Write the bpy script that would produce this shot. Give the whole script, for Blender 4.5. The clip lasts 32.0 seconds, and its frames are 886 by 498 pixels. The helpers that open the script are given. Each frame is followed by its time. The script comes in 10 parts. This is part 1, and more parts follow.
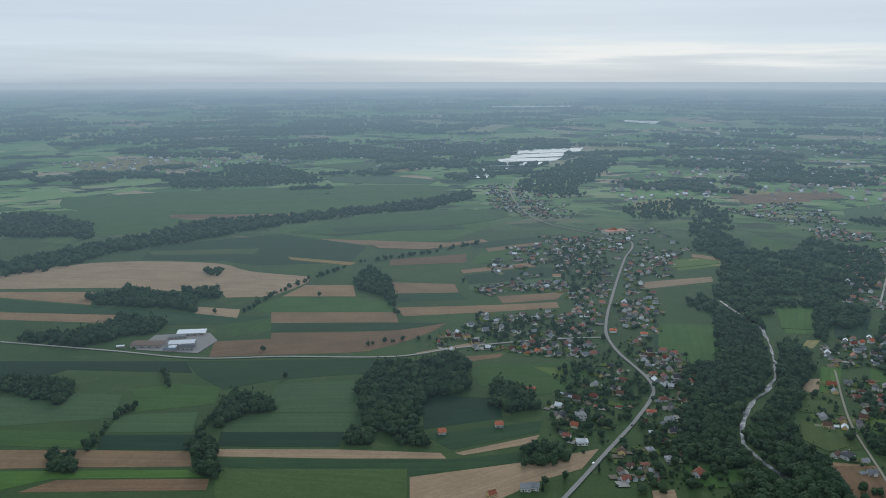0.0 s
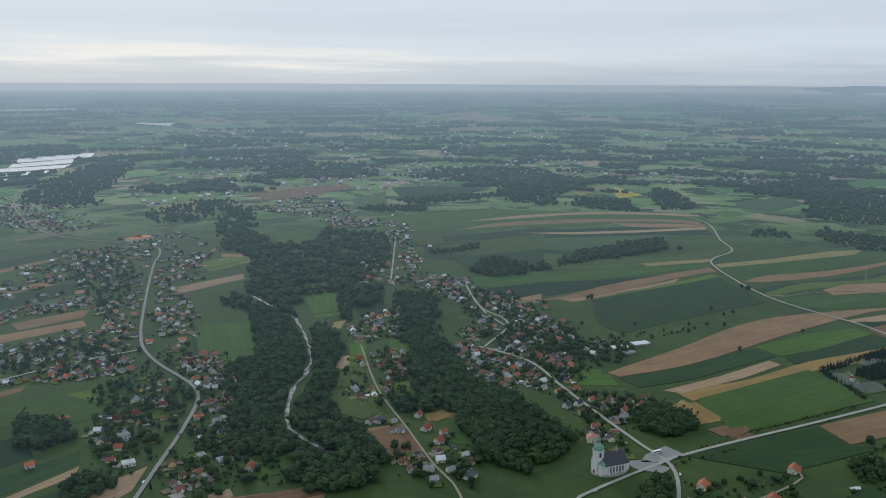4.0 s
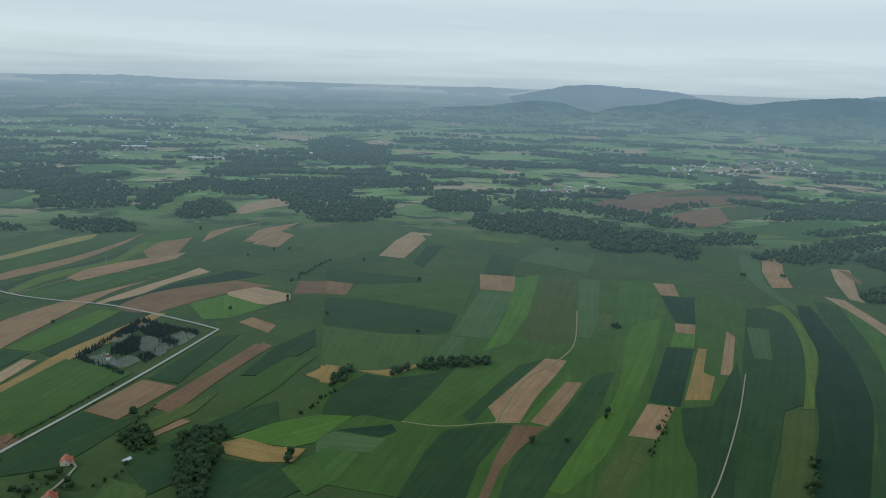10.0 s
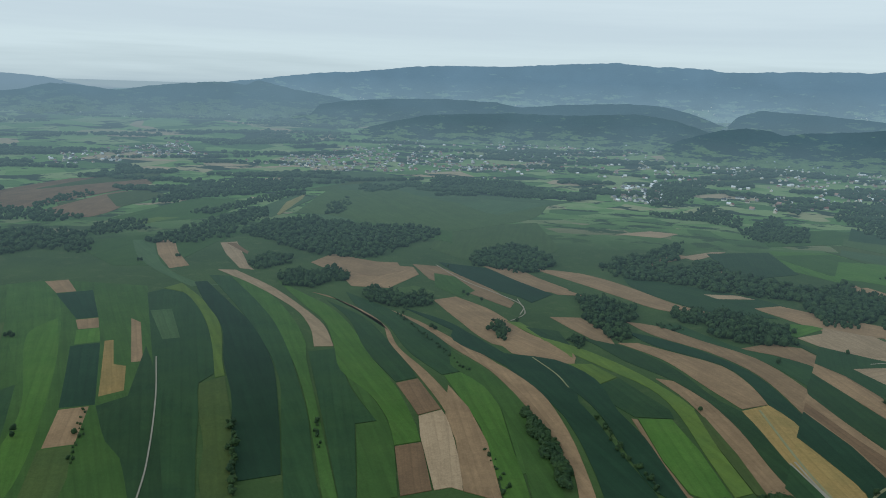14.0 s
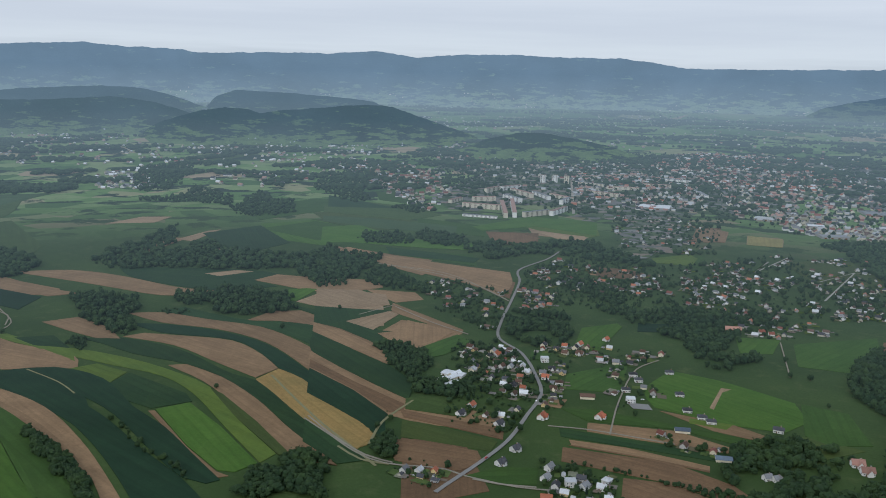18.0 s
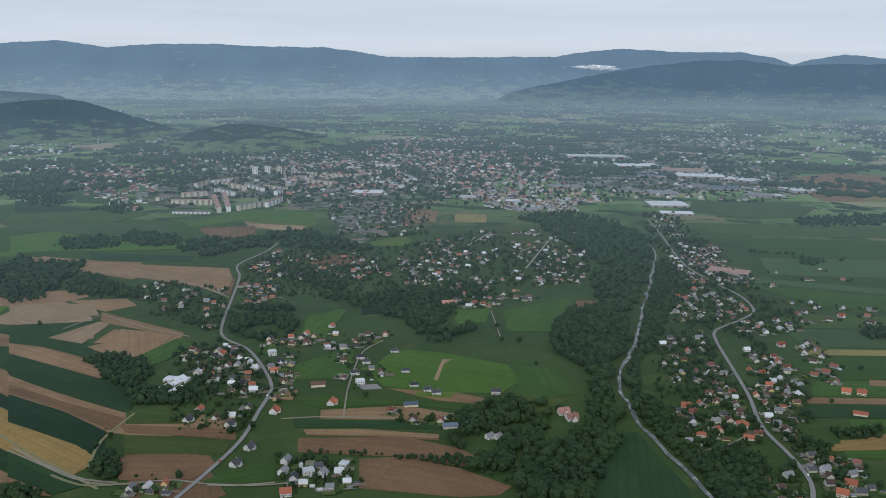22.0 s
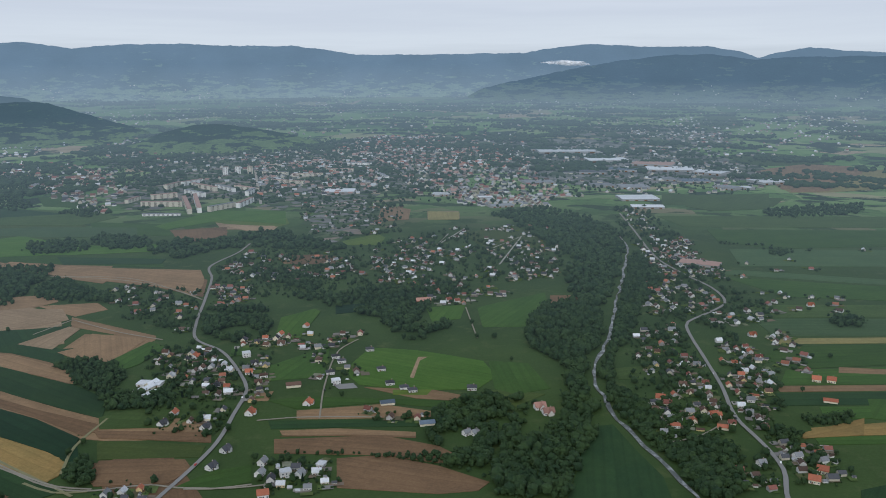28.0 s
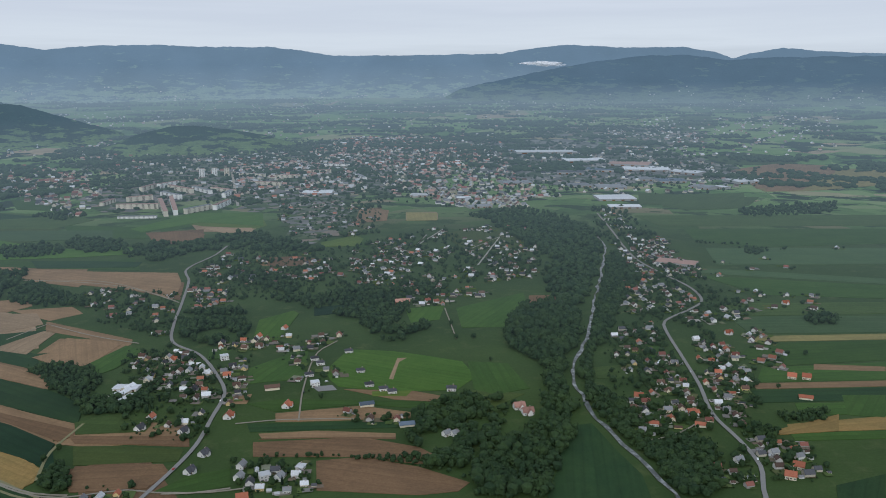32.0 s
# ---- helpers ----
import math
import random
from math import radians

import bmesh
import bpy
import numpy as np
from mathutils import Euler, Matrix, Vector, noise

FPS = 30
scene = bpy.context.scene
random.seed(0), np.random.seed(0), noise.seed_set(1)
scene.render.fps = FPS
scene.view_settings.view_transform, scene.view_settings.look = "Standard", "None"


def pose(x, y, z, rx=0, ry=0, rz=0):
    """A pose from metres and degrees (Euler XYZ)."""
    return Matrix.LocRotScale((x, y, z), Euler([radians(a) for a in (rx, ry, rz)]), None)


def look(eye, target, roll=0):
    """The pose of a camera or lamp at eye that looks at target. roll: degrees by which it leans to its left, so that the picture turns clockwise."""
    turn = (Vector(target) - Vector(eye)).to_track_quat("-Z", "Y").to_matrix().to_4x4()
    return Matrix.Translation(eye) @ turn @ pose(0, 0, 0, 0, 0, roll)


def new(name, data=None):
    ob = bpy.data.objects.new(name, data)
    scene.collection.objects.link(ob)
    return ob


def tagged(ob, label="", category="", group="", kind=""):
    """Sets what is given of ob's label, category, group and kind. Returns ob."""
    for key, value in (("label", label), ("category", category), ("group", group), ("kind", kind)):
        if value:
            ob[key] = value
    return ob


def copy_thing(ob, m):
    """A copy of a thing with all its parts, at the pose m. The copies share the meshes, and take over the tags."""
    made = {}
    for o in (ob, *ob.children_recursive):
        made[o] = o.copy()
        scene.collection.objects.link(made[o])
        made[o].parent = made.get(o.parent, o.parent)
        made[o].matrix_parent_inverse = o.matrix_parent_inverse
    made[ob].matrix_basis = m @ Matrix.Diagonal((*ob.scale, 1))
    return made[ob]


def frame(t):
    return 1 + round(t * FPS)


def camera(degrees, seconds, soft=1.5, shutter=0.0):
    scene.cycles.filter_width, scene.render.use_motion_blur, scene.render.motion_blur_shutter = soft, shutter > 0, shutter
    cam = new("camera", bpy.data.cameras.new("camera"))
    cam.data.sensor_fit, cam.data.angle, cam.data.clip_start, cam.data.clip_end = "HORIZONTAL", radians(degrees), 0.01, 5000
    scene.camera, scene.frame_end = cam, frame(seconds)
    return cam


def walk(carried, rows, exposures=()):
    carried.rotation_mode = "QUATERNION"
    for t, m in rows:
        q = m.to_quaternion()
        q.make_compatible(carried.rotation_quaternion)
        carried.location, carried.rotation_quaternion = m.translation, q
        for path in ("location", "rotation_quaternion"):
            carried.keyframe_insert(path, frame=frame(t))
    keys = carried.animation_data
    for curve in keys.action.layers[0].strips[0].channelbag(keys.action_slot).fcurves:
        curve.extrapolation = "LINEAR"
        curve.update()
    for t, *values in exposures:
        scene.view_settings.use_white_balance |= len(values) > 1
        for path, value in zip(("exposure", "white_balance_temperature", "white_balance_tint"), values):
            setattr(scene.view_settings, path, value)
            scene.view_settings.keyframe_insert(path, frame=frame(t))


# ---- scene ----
EYE = 380.0


def gaze(yaw, pitch, roll):
    """The camera's pose where it hovers: degrees to the left of +y, above the level, and of lean."""
    a, b = radians(yaw), radians(pitch)
    way = Vector((-math.sin(a) * math.cos(b), math.cos(a) * math.cos(b), math.sin(b)))
    return look((0, 0, EYE), Vector((0, 0, EYE)) + way, roll)


cam = camera(55.71, 32.0, soft=0.95)
PATH = [
    (0.0, -0.00, -11.63, -0.01),
    (0.5, -2.77, -11.63, 0.02),
    (1.0, -6.22, -11.63, 0.12),
    (1.5, -9.96, -11.62, 0.13),
    (2.0, -14.05, -11.60, 0.12),
    (2.5, -18.47, -11.55, 0.20),
    (3.0, -23.00, -11.50, 0.31),
    (3.5, -27.52, -11.48, 0.28),
    (5.5, -45.50, -11.42, 0.55),
    (6.0, -50.10, -11.40, 0.61),
    (6.5, -54.62, -11.39, 0.84),
    (7.0, -58.89, -11.38, 1.01),
    (7.5, -63.00, -11.36, 1.12),
    (8.0, -66.93, -11.35, 1.33),
    (8.5, -70.63, -11.33, 1.46),
    (9.0, -74.18, -11.34, 1.59),
    (9.5, -77.65, -11.34, 1.68),
    (10.0, -81.77, -11.33, 1.84),
    (10.5, -86.23, -11.32, 1.94),
    (11.0, -91.24, -11.28, 2.07),
    (11.5, -96.77, -11.21, 2.10),
    (12.0, -102.26, -11.14, 2.14),
    (12.5, -107.43, -11.10, 2.10),
    (13.0, -112.42, -11.06, 2.05),
    (13.5, -117.32, -11.04, 2.01),
    (14.0, -122.23, -11.04, 1.93),
    (14.5, -127.08, -11.05, 1.76),
    (15.0, -131.58, -11.07, 1.78),
    (15.5, -135.93, -11.10, 1.68),
    (17.5, -152.05, -11.34, 1.40),
    (18.0, -156.26, -11.39, 1.32),
    (18.5, -160.05, -11.43, 1.18),
    (19.0, -163.14, -11.50, 1.10),
    (19.5, -165.77, -11.56, 0.97),
    (20.0, -167.90, -11.63, 0.91),
    (20.5, -169.47, -11.69, 0.78),
    (21.0, -171.24, -11.74, 0.65),
    (21.5, -173.22, -11.78, 0.57),
    (22.0, -175.68, -11.81, 0.52),
    (22.5, -176.36, -11.85, 0.51),
    (23.0, -176.00, -11.88, 0.41),
    (23.5, -175.71, -11.91, 0.31),
    (24.0, -175.69, -11.94, 0.26),
    (24.5, -175.95, -11.97, 0.17),
    (25.0, -176.24, -11.99, 0.07),
    (25.5, -176.49, -11.99, -0.02),
    (27.5, -177.34, -11.99, -0.14),
    (28.0, -177.53, -11.99, -0.19),
    (28.5, -177.70, -11.99, -0.23),
    (29.0, -177.86, -11.97, -0.25),
    (29.5, -178.06, -11.96, -0.25),
    (30.0, -178.24, -11.95, -0.28),
    (30.5, -178.42, -11.96, -0.30),
    (31.0, -178.62, -11.94, -0.30),
    (31.5, -178.84, -11.94, -0.31),
    (32.0, -179.03, -11.94, -0.28),
]
walk(cam, [(t, gaze(a, b, c)) for t, a, b, c in PATH], exposures=[
    (0, 0.0, 5950, 6), (3.5, 0.0, 6050, 8), (6, 0.0, 6420, 9), (9, 0.02, 6180, 2), (13, 0.03, 5980, -2), (15.5, 0.02, 6060, 3), (19, 0.0, 6080, 11), (32, 0.0, 6080, 11),

])

# ---- daylight under a closed cloud deck ----
SUN_ELEVATION, SUN_TURN = radians(24), radians(8)
world = bpy.data.worlds.new("overcast_sky")
scene.world = world
world.use_nodes = True
W = world.node_tree.nodes
WL = world.node_tree.links
W.clear()


def wn(kind, **values):
    n = W.new(kind)
    for k, v in values.items():
        n.inputs[k].default_value = v
    return n


def ramp_of(n, stops):
    el = n.color_ramp.elements
    while len(el) < len(stops):
        el.new(0.5)
    for e, (p, c) in zip(el, stops):
        e.position = p
        e.color = (*c, 1)
    return n


sky = W.new("ShaderNodeTexSky")
sky.sky_type = "NISHITA"
sky.sun_disc = False
sky.sun_elevation = SUN_ELEVATION
sky.sun_rotation = SUN_TURN
sky_dim = wn("ShaderNodeMixRGB", Fac=1.0, Color2=(0.10, 0.10, 0.10, 1))
sky_dim.blend_type = "MULTIPLY"
WL.new(sky.outputs[0], sky_dim.inputs["Color1"])
tc = W.new("ShaderNodeTexCoord")
sep = W.new("ShaderNodeSeparateXYZ")
WL.new(tc.outputs["Generated"], sep.inputs[0])
# cloud streaks: long flat bands low over the horizon
stretch = wn("ShaderNodeMapping", Scale=(1.6, 1.6, 30.0))
WL.new(tc.outputs["Generated"], stretch.inputs[0])
streak = wn("ShaderNodeTexNoise", Scale=1.9, Detail=5.0, Roughness=0.55)
WL.new(stretch.outputs[0], streak.inputs["Vector"])
warp = W.new("ShaderNodeMath")
warp.operation = "MULTIPLY_ADD"
warp.inputs[1].default_value = 0.07
WL.new(streak.outputs[0], warp.inputs[0])
WL.new(sep.outputs[2], warp.inputs[2])
height = ramp_of(W.new("ShaderNodeValToRGB"), [
    (0.0, (0.43, 0.485, 0.54)), (0.028, (0.46, 0.515, 0.57)), (0.046, (0.56, 0.61, 0.65)), (0.070, (0.67, 0.72, 0.76)),
    (0.100, (0.61, 0.655, 0.715)), (0.135, (0.68, 0.72, 0.77)), (0.5, (0.64, 0.70, 0.77)), (1.0, (0.62, 0.69, 0.78))])
WL.new(warp.outputs[0], height.inputs[0])
# the brighter break low in the cloud where the morning sun stands behind it
glow_way = wn("ShaderNodeVectorMath")
glow_way.operation = "DOT_PRODUCT"
glow_way.inputs[1].default_value = (math.sin(radians(16)), math.cos(radians(16)), 0.03)
WL.new(tc.outputs["Generated"], glow_way.inputs[0])
glow = ramp_of(W.new("ShaderNodeValToRGB"), [(0.0, (0, 0, 0)), (0.88, (0, 0, 0)), (1.0, (1, 1, 1))])
WL.new(glow_way.outputs["Value"], glow.inputs[0])
belt = ramp_of(W.new("ShaderNodeValToRGB"), [(0.0, (0.12, 0.12, 0.12)), (0.048, (0.22, 0.22, 0.22)), (0.060, (1, 1, 1)), (0.071, (0.05, 0.05, 0.05)), (1.0, (0, 0, 0))])
WL.new(warp.outputs[0], belt.inputs[0])
both = W.new("ShaderNodeMath")
both.operation = "MULTIPLY"
WL.new(glow.outputs[0], both.inputs[0])
WL.new(belt.outputs[0], both.inputs[1])
lit = wn("ShaderNodeMixRGB", Color2=(0.86, 0.83, 0.79, 1))
WL.new(both.outputs[0], lit.inputs["Fac"])
WL.new(height.outputs[0], lit.inputs["Color1"])
deck = wn("ShaderNodeMixRGB", Fac=0.97)
WL.new(sky_dim.outputs[0], deck.inputs["Color1"])
WL.new(lit.outputs[0], deck.inputs["Color2"])
bg = wn("ShaderNodeBackground", Strength=1.0)
WL.new(deck.outputs[0], bg.inputs[0])
out = W.new("ShaderNodeOutputWorld")
WL.new(bg.outputs[0], out.inputs[0])

sun = new("sun", bpy.data.lights.new("sun", "SUN"))
sun.data.energy = 1.0
sun.data.angle = radians(14)
sun.data.color = (1.0, 0.95, 0.88)
sun.matrix_world = look((0, 0, 900), (-900 * math.cos(SUN_ELEVATION) * math.sin(SUN_TURN), -900 * math.cos(SUN_ELEVATION) * math.cos(SUN_TURN), 900 - 900 * math.sin(SUN_ELEVATION)))

# ---- materials ----


class Nodes:
    """A node material under way."""

    def __init__(self, name, rough=0.9):
        self.mat = bpy.data.materials.new(name)
        self.mat.use_nodes = True
        self.n = self.mat.node_tree.nodes
        self.l = self.mat.node_tree.links
        self.bsdf = self.n["Principled BSDF"]
        self.bsdf.inputs["Roughness"].default_value = rough
        self.bsdf.inputs["Specular IOR Level"].default_value = 0.2

    def add(self, kind, op="", **values):
        n = self.n.new(kind)
        if op:
            if kind == "ShaderNodeMixRGB":
                n.blend_type = op
            else:
                n.operation = op
        for k, v in values.items():
            k = int(k[1:]) if k[0] == "i" and k[1:].isdigit() else k
            if hasattr(v, "is_output"):
                self.l.new(v, n.inputs[k])
            else:
                n.inputs[k].default_value = v
        return n

    def coords(self, which="Object", scale=(1, 1, 1)):
        t = self.n.new("ShaderNodeTexCoord")
        return self.add("ShaderNodeMapping", Vector=t.outputs[which], Scale=scale).outputs[0]

    def place(self, scale=(1, 1, 1)):
        g = self.n.new("ShaderNodeNewGeometry")
        return self.add("ShaderNodeMapping", Vector=g.outputs["Position"], Scale=scale).outputs[0]

    def noise(self, vector, scale, detail=3.0, rough=0.6):
        return self.add("ShaderNodeTexNoise", Vector=vector, Scale=scale, Detail=detail, Roughness=rough).outputs[0]

    def ramp(self, fac, stops):
        r = ramp_of(self.n.new("ShaderNodeValToRGB"), stops)
        self.l.new(fac, r.inputs[0])
        return r.outputs[0]

    def mix(self, fac, a, b, op="MIX"):
        v = {"Fac": fac, "Color1": a if hasattr(a, "is_output") else (*a, 1), "Color2": b if hasattr(b, "is_output") else (*b, 1)}
        return self.add("ShaderNodeMixRGB", op, **v).outputs[0]

    def random(self):
        return self.n.new("ShaderNodeObjectInfo").outputs["Random"]

    def island(self):
        return self.n.new("ShaderNodeNewGeometry").outputs["Random Per Island"]

    def vary(self, colour, fac, amount):
        """colour made darker or lighter by up to amount as fac goes from 0 to 1."""
        v = self.add("ShaderNodeMapRange", Value=fac)
        v.inputs["To Min"].default_value, v.inputs["To Max"].default_value = 1 - amount, 1 + amount
        h = self.add("ShaderNodeHueSaturation", Color=colour if hasattr(colour, "is_output") else (*colour, 1))
        self.l.new(v.outputs[0], h.inputs["Value"])
        return h.outputs[0]

    def painted_haze(self, near=930.0, length=6400.0, most=0.93, haze_tint=(0.192, 0.268, 0.326)):
        """Paints morning haze into the material as emission, by the true distance: the land rises towards the eye's
        height as it is drawn in.
        """
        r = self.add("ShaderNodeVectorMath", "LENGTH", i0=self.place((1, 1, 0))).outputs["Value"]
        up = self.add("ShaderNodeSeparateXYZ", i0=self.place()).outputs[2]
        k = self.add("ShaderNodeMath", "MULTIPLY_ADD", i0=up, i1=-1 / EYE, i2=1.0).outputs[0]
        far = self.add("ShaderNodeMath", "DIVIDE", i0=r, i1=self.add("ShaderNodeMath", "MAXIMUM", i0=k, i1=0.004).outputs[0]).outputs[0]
        # the painted haze is thicker and brighter on the sun's side of the sky
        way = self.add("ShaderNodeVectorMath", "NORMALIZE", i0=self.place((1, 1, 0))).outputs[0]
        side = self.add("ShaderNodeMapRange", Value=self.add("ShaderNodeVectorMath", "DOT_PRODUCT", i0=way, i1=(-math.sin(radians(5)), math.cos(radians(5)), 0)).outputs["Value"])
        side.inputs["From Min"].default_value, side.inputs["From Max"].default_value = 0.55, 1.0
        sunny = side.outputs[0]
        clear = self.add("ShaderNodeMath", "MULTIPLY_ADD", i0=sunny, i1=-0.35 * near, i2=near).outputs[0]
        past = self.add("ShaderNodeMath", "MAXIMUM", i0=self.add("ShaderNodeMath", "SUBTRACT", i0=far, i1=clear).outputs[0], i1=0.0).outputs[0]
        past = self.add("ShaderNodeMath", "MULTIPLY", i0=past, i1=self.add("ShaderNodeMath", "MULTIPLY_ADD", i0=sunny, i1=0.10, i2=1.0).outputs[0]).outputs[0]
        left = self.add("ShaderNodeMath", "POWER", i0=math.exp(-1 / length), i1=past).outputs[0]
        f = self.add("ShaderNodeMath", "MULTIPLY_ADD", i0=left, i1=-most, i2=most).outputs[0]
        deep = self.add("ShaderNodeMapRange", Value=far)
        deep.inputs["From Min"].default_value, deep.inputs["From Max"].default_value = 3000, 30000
        e = self.add("ShaderNodeEmission", Color=self.mix(self.add("ShaderNodeMath", "MULTIPLY", i0=sunny, i1=0.75).outputs[0], self.ramp(deep.outputs[0], [(0.0, haze_tint), (0.25, (0.222, 0.302, 0.368)), (0.5, (0.248, 0.324, 0.394)), (0.8, (0.285, 0.352, 0.424)), (1.0, (0.345, 0.405, 0.468))]), self.ramp(deep.outputs[0], [(0.0, (0.218, 0.298, 0.356)), (0.4, (0.284, 0.368, 0.444)), (0.7, (0.37, 0.445, 0.520)), (1.0, (0.51, 0.565, 0.620))])), Strength=1.0)
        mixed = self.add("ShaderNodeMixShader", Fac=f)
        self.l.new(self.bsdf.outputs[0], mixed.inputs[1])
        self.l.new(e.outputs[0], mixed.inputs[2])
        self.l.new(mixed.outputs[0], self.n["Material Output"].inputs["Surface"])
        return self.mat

    def done(self, colour, bump=None, depth=0.2):
        if hasattr(colour, "is_output"):
            self.l.new(colour, self.bsdf.inputs["Base Color"])
        else:
            self.bsdf.inputs["Base Color"].default_value = (*colour, 1)
        if bump is not None:
            b = self.add("ShaderNodeBump", Height=bump, Strength=0.6, Distance=depth)
            self.l.new(b.outputs[0], self.bsdf.inputs["Normal"])
        return self.mat


def crop_material(name, a, b, row=0.0, row_dark=0.75, patch=0.25, spread=0.15):
    """A field: two tones in patches, rows along the field, grain, a tone of its own for each field, and haze painted on
    far off.
    """
    m = Nodes(name, 0.95)
    v = m.coords()
    base = m.mix(m.ramp(m.noise(v, 0.018, 4.0), [(0.36, (0, 0, 0)), (0.66, (1, 1, 1))]), a, b)
    base = m.vary(base, m.noise(v, 0.16, 4.0, 0.7), patch)
    base = m.vary(base, m.noise(v, 0.55, 3.0, 0.75), patch * 1.3)
    long = m.coords("Object", (0.005, 0.11, 0.11))
    base = m.vary(base, m.noise(long, 1.0, 4.0, 0.7), 0.40)
    if row:
        w = m.add("ShaderNodeTexWave", Vector=m.coords(), Scale=row, Distortion=1.2, Detail=2.0)
        w.bands_direction = "Y"
        base = m.mix(m.ramp(w.outputs["Fac"], [(0.0, (1, 1, 1)), (0.16, (0, 0, 0))]), base, m.vary(base, m.add("ShaderNodeValue").outputs[0], 1 - row_dark))
    base = m.vary(base, m.random(), spread)
    m.done(base, m.noise(v, 0.9, 4.0), 0.3)
    return m.painted_haze()


CROP_TONES = {
    "soil": ("ploughed_soil", (0.248, 0.158, 0.084), (0.196, 0.124, 0.066), 0.045, 0.93),
    "brown": ("dark_ploughed_soil", (0.166, 0.100, 0.052), (0.128, 0.078, 0.042), 0.045, 0.93),
    "clay": ("dry_pale_soil", (0.315, 0.222, 0.134), (0.262, 0.182, 0.108), 0.05, 0.94),
    "ochre": ("sparse_ochre_crop", (0.26, 0.168, 0.058), (0.205, 0.145, 0.050), 0.05, 0.93),
    "dark": ("dark_green_wheat", (0.017, 0.044, 0.0150), (0.024, 0.054, 0.0165), 0.03, 0.93, 0.18, 0.15),
    "deep": ("blue_green_rye", (0.0095, 0.031, 0.0135), (0.013, 0.038, 0.016), 0.03, 0.93, 0.15, 0.12),
    "green": ("green_barley", (0.037, 0.080, 0.0150), (0.048, 0.094, 0.018), 0.03, 0.94, 0.2, 0.15),
    "bright": ("fresh_green_crop", (0.052, 0.112, 0.0160), (0.066, 0.126, 0.020), 0.03, 0.94, 0.2, 0.12),
    "lime": ("yellow_green_crop", (0.092, 0.132, 0.0210), (0.076, 0.118, 0.023), 0.03, 0.94, 0.2, 0.12),
    "olive": ("olive_green_meadow", (0.057, 0.080, 0.0190), (0.046, 0.070, 0.018), 0.0, 0.8, 0.25, 0.15),
    "pale": ("pale_grey_green_crop", (0.060, 0.101, 0.0370), (0.050, 0.090, 0.033), 0.035, 0.94, 0.2, 0.12),
    "mead": ("mown_meadow", (0.045, 0.077, 0.0190), (0.055, 0.088, 0.023), 0.0, 0.8, 0.3, 0.15),
    "straw": ("dry_straw_grass", (0.24, 0.200, 0.074), (0.19, 0.168, 0.064), 0.0, 0.85, 0.25, 0.1),
    "rape": ("flowering_rape", (0.42, 0.33, 0.03), (0.34, 0.29, 0.04), 0.03, 0.9, 0.15, 0.1),
}


CROPS = {k: crop_material(*v) for k, v in CROP_TONES.items()}
CROP_WORDS = {
    "soil": "ploughed brown soil", "brown": "dark ploughed soil", "clay": "dry pale soil", "ochre": "sparse ochre crop", "dark": "dark green wheat",
    "deep": "blue-green rye", "green": "green barley", "bright": "fresh bright green crop", "lime": "yellow-green crop", "olive": "olive green meadow",
    "pale": "pale grey-green crop", "mead": "mown green meadow", "straw": "dry straw-coloured grass", "rape": "yellow flowering rape"}


